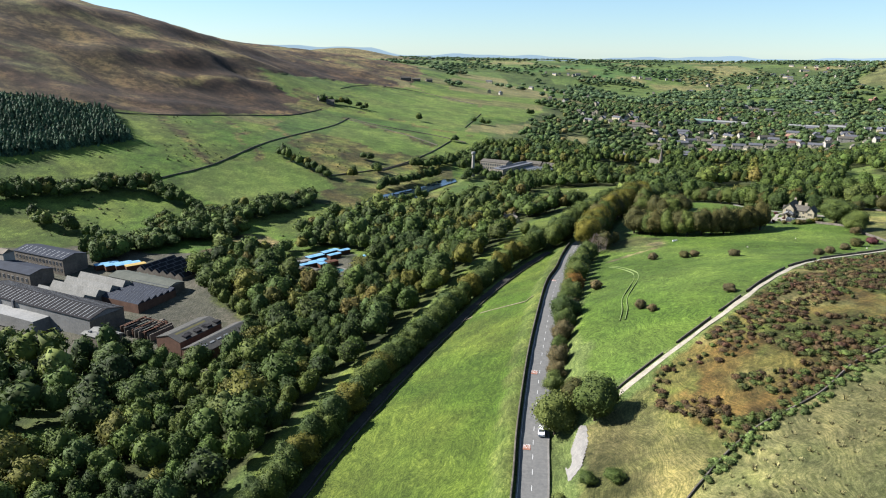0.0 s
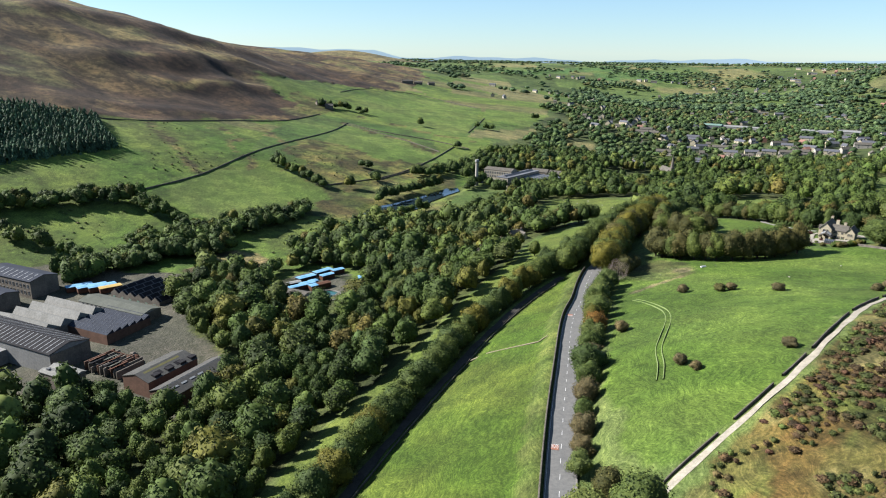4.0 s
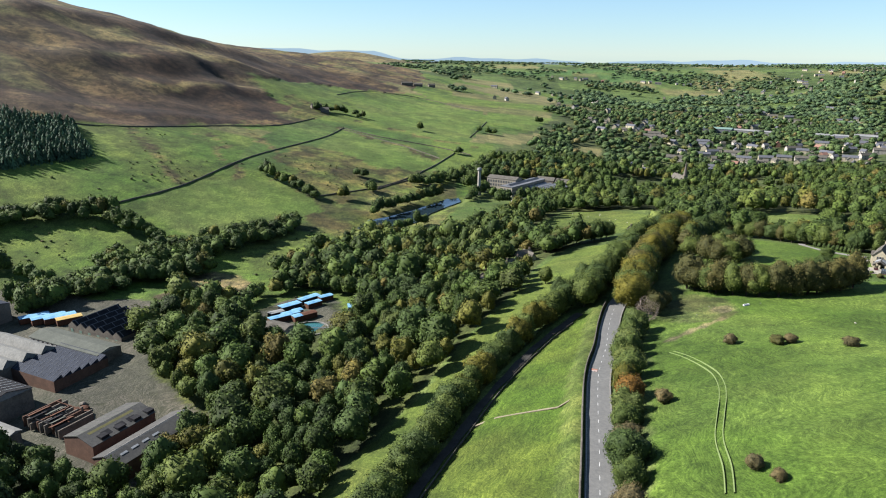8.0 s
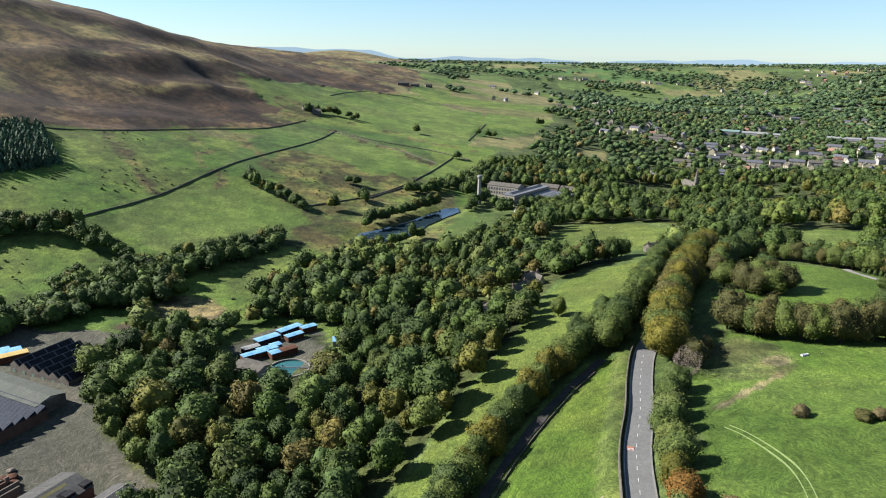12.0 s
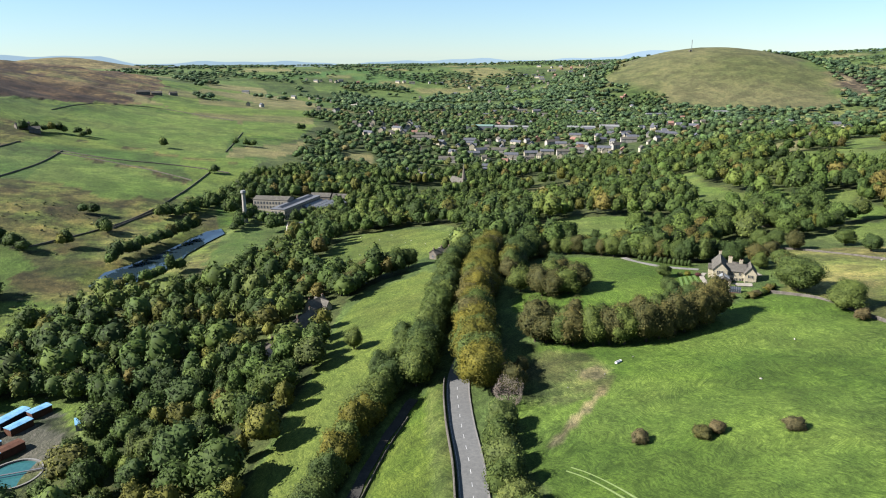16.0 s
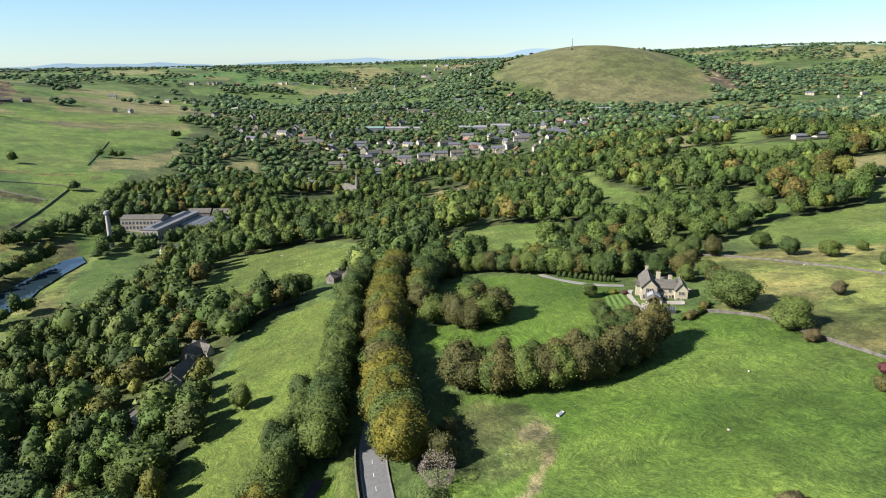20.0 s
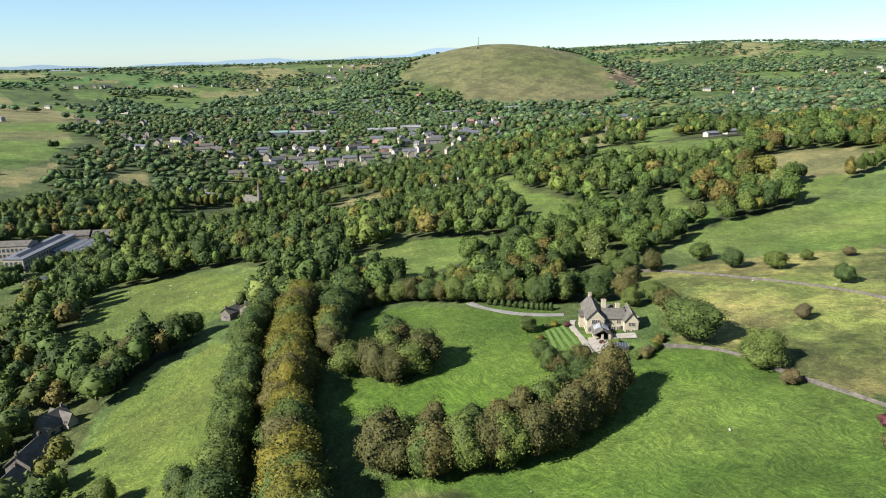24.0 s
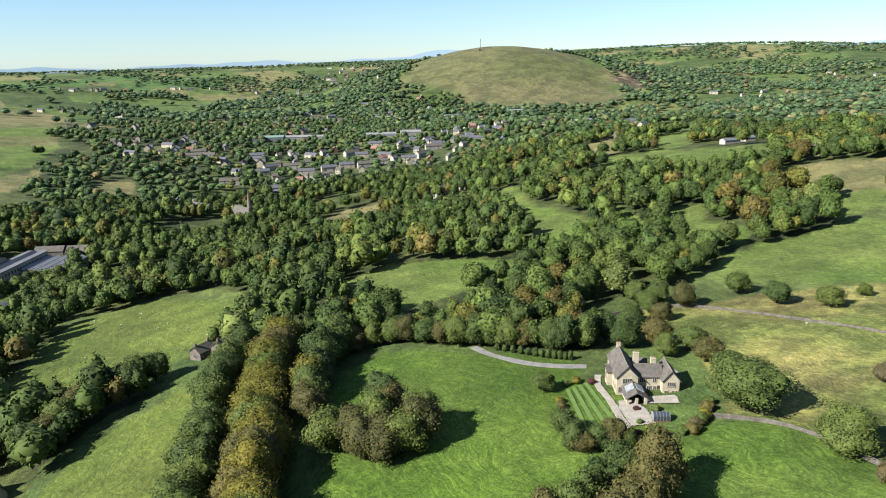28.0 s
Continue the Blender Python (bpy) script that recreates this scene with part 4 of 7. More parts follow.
# avenue over the road
row_trees([(77, 338), (79.5, 345), (87, 369), (97, 394), (110, 422), (123, 450), (138, 480), (154, 505)], 6.0, 1.0, (14.5, 18), (16, 19.5), [*GOLDS, (L_GREEN, "green")], "broadleaved tree leaning over the road", "avenue trees", lean=(-2.6, 1.2))
row_trees([(60, 362), (70, 384), (83, 407), (96, 436), (110, 466), (124, 494), (140, 520)], 6.4, 1.2, (12, 15), (13, 16), [*GREENS, (L_DARK, "dark green")], "broadleaved tree beside the wooded road", "avenue trees")
row_trees([(133, 442), (142, 458), (152, 474), (166, 488)], 6.5, 1.5, (12, 15.5), (12, 15), [*GREENS, (L_DARK, "dark green"), (L_OLIVE, "golden-olive")], "broadleaved tree at the head of the avenue", "avenue head trees")
row_trees([(128, 436), (137, 452), (148, 470)], 7.0, 1.5, (9, 12), (10, 12), [(L_DARK, "dark green"), (L_BROWN, "bronze-tinged")], "broadleaved tree at the lawn edge", "avenue head trees")
# row along the lane
row_trees([(-59, 128), (-44, 172), (-23, 221), (-4, 269), (12, 306), (32, 339), (55, 369)], 5.6, 0.9, (10, 13.5), (10.5, 13.5), [*GREENS, (L_GREEN, "green"), (L_DARK, "dark green"), (L_OLIVE, "yellowing")], "broadleaved tree along the shaded lane", "lane trees")
row_trees([(50, 372), (60, 384), (70, 402)], 7.0, 1.5, (10, 13), (9, 11), [*GREENS, (L_DARK, "dark green")], "broadleaved tree at the meadow edge", "meadow edge trees")
row_trees([(62, 508), (72, 518), (84, 525), (100, 531), (116, 534)], 7.5, 2.0, (11, 14.5), (12, 15), [*GREENS, (L_DARK, "dark green"), (L_BROWN, "bronze-tinged")], "broadleaved tree in a field hedge", "field hedge trees")
# curved shelter belt by the stone house
row_trees([(103, 369), (112, 358), (123, 348), (136, 342), (149, 342), (160, 345), (168, 349)], 5.4, 1.0, (12.5, 15), (11.5, 14.5), [(L_BROWN, "bronze-tinged"), (L_BROWN, "bronze-tinged"), (L_BROWN, "bronze-tinged"), (L_GREEN, "green")], "broadleaved tree in a curved shelter belt", "shelter belt trees")
row_trees([(109, 375), (121, 362), (134, 354), (147, 352), (157, 354), (165, 356)], 5.8, 1.0, (10.5, 13), (9, 11.5), BRONZE, "broadleaved tree in a curved shelter belt", "shelter belt trees")
row_trees([(126, 410), (134, 402), (143, 402), (148, 412)], 6.0, 1.0, (11, 13.5), (11.5, 14), BRONZE, "broadleaved tree in the lawn clump", "lawn clump trees")
row_trees([(124, 422), (133, 414), (142, 416), (147, 424)], 6.5, 1.0, (11, 13.5), (11, 14), BRONZE, "broadleaved tree in the lawn clump", "lawn clump trees")
row_trees([(158, 482), (170, 478), (182, 468), (191, 450), (200, 433), (210, 422), (222, 416), (234, 408)], 6.5, 1.2, (8.5, 12), (9, 12), [(L_BROWN, "bronze-tinged"), (L_GREEN, "green"), (L_DARK, "dark green")], "broadleaved tree behind the drive", "drive trees")
row_trees([(166, 374), (170, 369), (174, 366)], 4.5, 1.0, (6, 8), (7, 9), [(L_DARK, "dark green"), (L_BROWN, "bronze-tinged")], "broadleaved tree at the lawn corner", "lawn corner trees")
# roadside trees on the field side
for x, y, h, w, m, word in ((28.5, 152, 11, 11, L_PALE, "pale green"), (34, 158, 8, 7, L_BROWN, "bronze-tinged"), (37, 147, 11, 11, L_GREEN, "green"), (31, 124, 2.6, 4, L_GREEN, "green"), (25, 121, 4.2, 5, L_PALE, "pale green"), (36, 122, 2.4, 4.5, L_GREEN, "green"),
                            (33.5, 172, 6, 6, L_PALE, "pale green"), (35.5, 180, 5, 6, L_HEDGE, "brownish"), (37.5, 188, 6, 6.5, L_HEDGE, "brownish"), (39, 196, 5, 6, L_GREEN, "green"), (41, 204, 7, 7, L_HEDGE, "brownish"), (43.5, 213, 8, 8, L_GREEN, "green"), (45, 222, 10.5, 11, L_DARK, "dark green"), (47.5, 231, 7, 8, L_HEDGE, "brownish"), (49.5, 240, 8.5, 9, L_GREEN, "green"), (51.5, 247, 9, 9, L_PALE, "pale green"), (54.5, 256, 9, 9.5, L_ORANGE, "orange autumn"), (56, 265, 8.5, 8, L_OLIVE, "yellowing"),
                            (58.5, 273, 9.5, 10, L_GREEN, "green"), (60.5, 282, 9, 9, L_PALE, "pale green"), (62.5, 291, 10, 10, L_GREEN, "green"), (65.5, 300, 10, 10, L_PALE, "pale green"), (68.5, 309, 10.5, 10, L_GREEN, "green"), (73.5, 317, 9, 9, L_PALE, "pale green"), (85, 335, 9, 8, L_BROWN, "bronze-tinged"), (92, 345, 6, 5, L_BROWN, "bronze-tinged")):
    tree(x - (2.4 if y > 165 else 0), y, h * 1.08, w * 1.15, m, f"{word} roadside tree beside the green field", group="roadside trees")
# hawthorns in the green field
for x, y, h, w, m in ((92, 287, 4, 5.5, L_HEDGE), (103, 279, 4, 5.5, L_BROWN), (107, 279, 3.6, 5, L_HEDGE), (120, 270, 3.6, 6, L_HEDGE), (63, 204, 4, 4.5, L_HEDGE), (65, 198, 3, 4, L_HEDGE), (59, 248, 5, 5.5, L_HEDGE), (88, 198, 3.4, 5, L_HEDGE), (150, 262, 3.5, 5, L_HEDGE), (158, 268, 4, 5, L_HEDGE), (170, 278, 4, 5, L_HEDGE), (180, 287, 5, 7, L_BROWN), (190, 292, 4, 6, L_RED)):
    tree(x, y, h, w, m, "rounded hawthorn bush standing in the green field", name="bush", category="bush", group="field hawthorns", bush=True)
# garden and pasture trees
for x, y, h, w, m, word in ((209, 354, 14, 22, L_DARK, "dark green"), (212, 358, 9, 11, L_GREEN, "green"), (204, 329, 9.5, 15.5, L_GREEN, "brownish"), (198, 318, 4, 6, L_HEDGE, "grey-brown"), (183, 399, 6, 7.5, L_GREEN, "green"), (170, 379, 7, 8, L_DARK, "dark green"), (167, 370, 6, 7, L_BROWN, "bronze-tinged"), (176, 364, 5, 5, L_DARK, "dark green"),
                            (216, 414, 12, 11, L_GREEN, "green"), (208, 418, 10, 10, L_DARK, "dark green"), (224, 404, 11, 11, L_DARK, "dark green"), (232, 398, 9, 12, L_BROWN, "bronze-tinged"), (236, 388, 8, 11, L_GREEN, "green"), (229, 378, 8, 10, L_BROWN, "bronze-tinged"), (222, 368, 8, 10, L_GREEN, "green"), (226, 390, 7, 9, L_GREEN, "green"),
                            (52, 419, 9.5, 9, L_GREEN, "green"), (300, 411, 9, 12, L_GREEN, "green"), (294, 392, 8.5, 11, L_DARK, "dark green"), (298, 376, 8, 11, L_GREEN, "green"), (285, 344, 7, 9, L_DARK, "dark green"), (270, 436, 9, 11, L_GREEN, "green"), (272, 427, 9, 11, L_DARK, "dark green"), (274, 417, 9, 11, L_BROWN, "bronze-tinged"), (256, 414, 7, 9, L_BROWN, "bronze-tinged"), (247, 420, 8, 9, L_GREEN, "green"), (262, 424, 8, 9, L_GREEN, "green"), (240, 336, 5, 6, L_HEDGE, "brownish"), (316, 372, 5, 6, L_GREEN, "green"), (330, 362, 4, 6, L_HEDGE, "brownish")):
    tree(x, y, h, w, m, f"{word} rounded tree near the stone house", group="pasture trees")


# ---- woods: far too many to count ----
def plant(spacing, poly, box=None, holes=(), keep=None, seed=1):
    rs = np.random.RandomState(seed)
    p = np.array(poly) if poly is not None else None
    x0, y0, x1, y1 = box if box else (*p.min(0), *p.max(0))
    x, y = np.meshgrid(np.arange(x0, x1, spacing), np.arange(y0, y1, spacing))
    x, y = x.ravel() + rs.uniform(-0.42, 0.42, x.size) * spacing, y.ravel() + rs.uniform(-0.42, 0.42, x.size) * spacing
    ok = inside(x, y, poly) if poly is not None else np.ones(len(x), bool)
    for h in holes:
        ok &= ~inside(x, y, h)
    if keep is not None:
        ok &= keep(x, y, rs)
    return x[ok], y[ok]


PALETTE = np.array([(0.040, 0.056, 0.013), (0.032, 0.047, 0.012), (0.025, 0.039, 0.011), (0.051, 0.064, 0.015), (0.062, 0.060, 0.013), (0.066, 0.053, 0.015), (0.060, 0.072, 0.020), (0.034, 0.052, 0.012)]) * np.array((0.9, 0.97, 0.95))


def woodland(name, x, y, forms, tall, wide, label, seed, odds=(4, 4, 3, 3, 2, 1, 1, 4), form_z=0.55, sizes=None):
    """All the trees of a wood as one mesh. sizes: the spread of each crown, where it is known."""
    rs = np.random.RandomState(seed)
    z = height(x, y)
    swell = wavy(x, y, 22.0, 81)
    allv, allt, allc, base = [], [], [], 0
    pr = np.array(odds, float)
    kinds, pick = rs.randint(len(forms), size=len(x)), rs.choice(len(PALETTE), len(x), p=pr / pr.sum())
    stand = wavy(x, y, 34.0, 83)
    for i in range(len(x)):
        h, w = rs.uniform(*tall) * (1 + 0.22 * swell[i]), rs.uniform(*wide)
        if sizes is not None:
            w = sizes[i]
            h = (6.0 + 0.62 * w) * rs.uniform(0.85, 1.15) * (1 + 0.12 * swell[i])
            if rs.rand() < 0.4:
                pick[i] = (2, 7, 1, 0, 3, 4)[int(np.clip(3 + 3.4 * stand[i], 0, 5))]
        a = rs.uniform(0, 6.283)
        ca, sa = math.cos(a) * w / 2, math.sin(a) * w / 2
        fv, ft = forms[kinds[i]]
        v = np.empty_like(fv)
        v[:, 0] = fv[:, 0] * ca - fv[:, 1] * sa + x[i]
        v[:, 1] = fv[:, 0] * sa + fv[:, 1] * ca + y[i]
        v[:, 2] = fv[:, 2] * h * 0.5 + z[i] + h * form_z
        allv.append(v)
        allt.append(ft + base)
        allc.append(np.tile(PALETTE[pick[i]] * rs.uniform(0.85, 1.15), (len(v), 1)))
        base += len(v)
    return tagged(new(name, tri_mesh(name, np.concatenate(allv), np.concatenate(allt), L_WOOD, np.concatenate(allc), True)), label, "woodland", kind="stuff")


def plant_mixed(poly, wide, close, holes=(), keep=None, seed=1):
    """Trees of many sizes that leave each other room: places and spreads."""
    x, y = plant(3.6, poly, holes=holes, keep=keep, seed=seed)
    rs = np.random.RandomState(seed + 500)
    w = wide[0] + (wide[1] - wide[0]) * rs.rand(len(x)) ** 1.35
    cells, took = {}, []
    for i in rs.permutation(len(x)):
        cx, cy = int(x[i] // 8), int(y[i] // 8)
        if any((x[k] - x[i]) ** 2 + (y[k] - y[i]) ** 2 < (close * (w[k] + w[i])) ** 2 for a in (-1, 0, 1) for b in (-1, 0, 1) for k in cells.get((cx + a, cy + b), ())):
            continue
        cells.setdefault((cx, cy), []).append(i)
        took.append(i)
    return x[took], y[took], w[took]


def ways_clear(x, y, rs):
    d1, _ = near_line(x, y, ROAD)
    d2, _ = near_line(x, y, LANE)
    return (d1 > 5.5) & (d2 > 5)


TANK_GAP = [(-84, 408), (-50, 408), (-48, 384), (-60, 374), (-76, 378), (-88, 392)]
wx, wy, ws = plant_mixed(WOOD_VALLEY, (7, 20), 0.34, holes=(CLEARING, SW_CLEAR, FACTORY, YARD, DWELLINGS, TANK_GAP), keep=ways_clear, seed=3)
n1 = (wx > -150) & (wy < 430)
woodland("valley_wood", wx[n1], wy[n1], WOOD_CROWNS, (7.5, 16.5), (8.5, 14), "dense mixed green broadleaved wood on the valley side", 4, sizes=ws[n1])
woodland("valley_wood", wx[~n1], wy[~n1], MID_CROWNS, (7.5, 16.5), (8.5, 14), "dense dark green broadleaved wood on the valley floor", 45, sizes=ws[~n1])
HOLES = (*PARKS, *HAY, LAWN, MOOR, FIELD_A, [(240, 440), (262, 448), (262, 430), (240, 425)])
wx, wy, ws = plant_mixed(WOOD_PARK, (7, 18), 0.37, holes=HOLES, keep=lambda x, y, rs: ways_clear(x, y, rs) & ((y < 560) | (wavy(x, y, 38, 71) > -0.35)) & (wavy(x, y, 30, 70) > -0.62), seed=5)
n1 = wy < 520
woodland("park_wood", wx[n1], wy[n1], WOOD_CROWNS[:5], (7.5, 14), (9.5, 15.5), "mixed green and bronze broadleaved wood around the parkland", 6, odds=(4, 4, 4, 2, 3, 3, 1, 4), sizes=ws[n1])
woodland("parkland_wood", wx[~n1], wy[~n1], MID_CROWNS, (7.5, 14), (9.5, 15.5), "mixed green and bronze broadleaved wood between parkland and town", 66, odds=(5, 5, 5, 2, 1.5, 1, 1, 5), sizes=ws[~n1])
wx, wy, ws = (np.concatenate(p) for p in zip(plant_mixed(WOOD_MILL, (7, 15), 0.36, seed=41), plant_mixed(WOOD_NECK, (7, 15), 0.36, seed=42)))
woodland("mill_wood", wx, wy, MID_CROWNS[:4], (8, 15), (9, 13), "dark green broadleaved wood around the mill", 43, odds=(4, 5, 5, 2, 1, 1, 0, 4), sizes=ws)
bx, by = [], []
for line, wide, gap in (([(-341, 491), (-327, 506), (-306, 524), (-282, 545)], 11, 3.4), ([(-280, 549), (-263, 556), (-247, 564)], 11, 3.2), ([(-243, 561), (-204, 542), (-172, 524)], 9, 3.8), ([(-222, 450), (-207, 473), (-179, 483), (-152, 499)], 11, 3.4), ([(-217, 498), (-186, 501), (-162, 518)], 11, 3.6), ([(-163, 531), (-145, 555), (-120, 600)], 9, 4.0), ([(-226, 432), (-208, 460), (-197, 488), (-183, 516), (-160, 545)], 24, 3.6), ([(-152, 548), (-139, 582), (-124, 614)], 10, 4.0), ([(-175, 724), (-154, 711), (-118, 686)], 4, 6.0), ([(-90, 778), (-84, 770)], 6, 5.0), ([(-74, 734), (-70, 728)], 3, 5.0),
                        ([(-30, 775), (0, 815), (36, 880)], 11, 4.5), ([(-195, 1110), (-160, 1132), (-128, 1126)], 9, 7.0), ([(52, 1157), (74, 1148)], 6, 6.0), ([(14, 956), (15, 958)], 2, 4.0), ([(-41, 1100), (-40, 1102)], 2, 4.0), ([(-95, 695), (-93, 697)], 2, 4.0), ([(162, 1326), (166, 1330)], 5, 5.0),
                        ([(24, 732), (30, 760), (40, 790)], 5, 5.0), ([(-66, 606), (-40, 612), (-20, 632)], 4, 6.0), ([(-64, 660), (-34, 705), (-8, 742)], 3, 6.0), ([(46, 768), (54, 756), (62, 764)], 5, 3.5), ([(72, 752), (84, 764), (98, 778)], 6, 5.0), ([(20, 790), (26, 820), (34, 850)], 6, 5.0), ([(52, 722), (60, 735)], 4, 6.0), ([(-108, 448), (-98, 468), (-74, 470), (-52, 456), (-41, 436)], 9, 3.6), ([(-118, 440), (-110, 420), (-106, 406)], 7, 4.5), ([(-46, 400), (-43, 416), (-44, 432)], 5, 4.5), ([(-300, 480), (-260, 470), (-232, 462)], 5, 6.0), ([(-170, 500), (-160, 470), (-150, 450)], 5, 6.0)):
    l2 = smooth_line(line, gap)
    for px, py in l2:
        for k in range(max(1, int(wide / 5))):
            bx.append(px + rnd.uniform(-wide, wide) * 0.6)
            by.append(py + rnd.uniform(-wide, wide) * 0.6)
woodland("hedgerow_trees", np.array(bx), np.array(by), MID_CROWNS, (8, 14), (9, 13.5), "dark green hedgerow trees across the valley pasture", 7, odds=(3, 5, 5, 1, 1, 0, 0, 4))

# the bare tree at the end of the avenue
bare = tree(77.5, 328, 9.5, 10.5, M_TWIG, "leafless grey-brown tree beside the road", name="tree")
for c in bare.children:
    if c.name.startswith("crown"):
        c.data = tri_mesh("crown", *crown(random.Random(77), 2600, 0.03, 14, core=0, gloss=1.5), M_TWIG)


# ---- buildings ----
def part(name, bm, mat, parent, label=""):
    me = bpy.data.meshes.new(name)
    bmesh.ops.recalc_face_normals(bm, faces=bm.faces)
    bm.to_mesh(me)
    bm.free()
    me.materials.append(mat)
    ob = new(name, me)
    ob.parent = parent
    if label:
        ob["label"] = label
    return ob


def solid(*boxes):
    """A bmesh of boxes, each (x0, y0, z0, x1, y1, z1)."""
    bm = bmesh.new()
    for x0, y0, z0, x1, y1, z1 in boxes:
        v = [bm.verts.new(c) for c in ((x0, y0, z0), (x1, y0, z0), (x1, y1, z0), (x0, y1, z0), (x0, y0, z1), (x1, y0, z1), (x1, y1, z1), (x0, y1, z1))]
        for f in ((0, 3, 2, 1), (4, 5, 6, 7), (0, 1, 5, 4), (1, 2, 6, 5), (2, 3, 7, 6), (3, 0, 4, 7)):
            bm.faces.new([v[i] for i in f])
    return bm


def prism(outline, along, lo, hi, bm=None):
    """A bmesh of an outline of (across, height) drawn out along x or y."""
    bm = bm or bmesh.new()
    rings = []
    for s in (lo, hi):
        rings.append([bm.verts.new((s, a, z) if along == "x" else (a, s, z)) for a, z in outline])
    n = len(outline)
    for i in range(n):
        bm.faces.new((rings[0][i], rings[0][(i + 1) % n], rings[1][(i + 1) % n], rings[1][i]))
    bm.faces.new(rings[0])
    bm.faces.new(rings[1][::-1])
    return bm


def site(name, x, y, turn, label, category, z=None, group=""):
    root = new(name)
    root.location, root.rotation_euler = (x, y, spot(x, y) if z is None else z), (0, 0, radians(turn))
    return tagged(root, label, category, group)


def gabled(root, x0, y0, x1, y1, eaves, rise, walls, roofs, along="x", over=0.35, thick=0.28, low=-2.5, roof_label=""):
    """Walls with gables, and a roof of two slabs."""
    a0, a1, b0, b1 = (y0, y1, x0, x1) if along == "x" else (x0, x1, y0, y1)
    mid = (a0 + a1) / 2
    part("wall", prism([(a0, low), (a1, low), (a1, eaves), (mid, eaves + rise), (a0, eaves)], along, b0, b1), walls, root)
    k = rise / (mid - a0)
    for s, e in ((-1, a0), (1, a1)):
        o = e + s * over
        top, out = eaves + rise, eaves - k * over
        part("roof", prism([(mid, top + 0.03), (o, out + 0.03), (o, out + thick), (mid, top + thick)], along, b0 - over, b1 + over), roofs, root, roof_label)


WINDOWS = {}


def window(root, x, y, z, w, h, face, bars=1, frame_mat=None):
    """A window proud of the wall: a stone or painted frame with glass; face: the way it looks, in quarter turns (0: -y)."""
    key = (w, h, bars, (frame_mat or M_WHITE).name)
    if key not in WINDOWS:
        b = 0.11
        boxes = [(-w / 2 - b, -0.09, -b, w / 2 + b, 0.05, 0), (-w / 2 - b, -0.07, h, w / 2 + b, 0.05, h + b), (-w / 2 - b, -0.07, 0, -w / 2, 0.05, h), (w / 2, -0.07, 0, w / 2 + b, 0.05, h)]
        for i in range(bars):
            c = -w / 2 + w * (i + 1) / (bars + 1)
            boxes.append((c - 0.05, -0.05, 0, c + 0.05, 0.04, h))
        f = part("window", solid(*boxes), frame_mat or M_WHITE, None)
        p = part("pane", solid((-w / 2, -0.025, 0, w / 2, 0.03, h)), M_GLASS, None)
        WINDOWS[key] = (f.data, p.data)
        for o in (f, p):
            bpy.data.objects.remove(o)
    f, p = new("window", WINDOWS[key][0]), new("pane", WINDOWS[key][1])
    p.parent, f.parent = f, root
    f.location, f.rotation_euler = (x, y, z), (0, 0, face * math.pi / 2)
    return f


def chimney(root, x, y, z0, z1, w=0.9, d=0.6, pots=2, mat=None):
    c = part("chimney", solid((x - w / 2, y - d / 2, z0, x + w / 2, y + d / 2, z1), (x - w / 2 - 0.08, y - d / 2 - 0.08, z1, x + w / 2 + 0.08, y + d / 2 + 0.08, z1 + 0.15)), mat or M_OLDSTONE, root)
    for i in range(pots):
        px = x - w / 2 + w * (i + 0.5) / pots
        bm = bmesh.new()
        bmesh.ops.create_cone(bm, cap_ends=True, segments=8, radius1=0.13, radius2=0.1, depth=0.5, matrix=Matrix.Translation((px, y, z1 + 0.4)))
        part("chimney_pot", bm, M_TILE, c)


def sheet(name, outline, z, mat, label, category, thick=0.3, kind="structure"):
    """A flat slab of the given outline."""
    bm = bmesh.new()
    lo = [bm.verts.new((x, y, z - thick)) for x, y in outline]
    hi = [bm.verts.new((x, y, z)) for x, y in outline]
    bm.faces.new(hi)
    for i in range(len(lo)):
        j = (i + 1) % len(lo)
        bm.faces.new((lo[i], lo[j], hi[j], hi[i]))
    return tagged(part(name, bm, mat, None), label, category, kind=kind)


def patch(name, outline, lift, mat, label, category, step=2.0):
    """A thin layer laid on the slope inside an outline."""
    p = np.array(outline, float)
    xs, ys = np.arange(p[:, 0].min(), p[:, 0].max() + step, step), np.arange(p[:, 1].min(), p[:, 1].max() + step, step)
    x, y = np.meshgrid(xs, ys)
    z = height(x.ravel(), y.ravel()) + lift + 0.25 * wavy(x.ravel(), y.ravel(), 9.0, 1)
    cx, cy = (x[:-1, :-1] + step / 2), (y[:-1, :-1] + step / 2)
    ok = inside(cx, cy, outline).ravel()
    i = np.arange(x.size).reshape(x.shape)
    q = np.stack([i[:-1, :-1], i[:-1, 1:], i[1:, 1:], i[1:, :-1]], -1).reshape(-1, 4)[ok]
    me = tri_mesh(name, np.stack([x.ravel(), y.ravel(), z], 1), np.concatenate([q[:, [0, 1, 2]], q[:, [0, 2, 3]]]), mat)
    return tagged(new(name, me), label, category, kind="structure")


M_PALEROOF = surface("asbestos_roofing", (0.091, 0.091, 0.085), (0.168, 0.168, 0.161), 0.12, 1.2, 0.9, 0.12)
M_MILLSTONE = surface("mill_stone", (0.15, 0.135, 0.11), (0.27, 0.245, 0.2), 0.25, 1.8, 0.92, 0.2)
# water
sheet("water", POND, POND_Z, M_WATER, "still dark-blue mill pond reflecting the sky", "pond", 0.2)

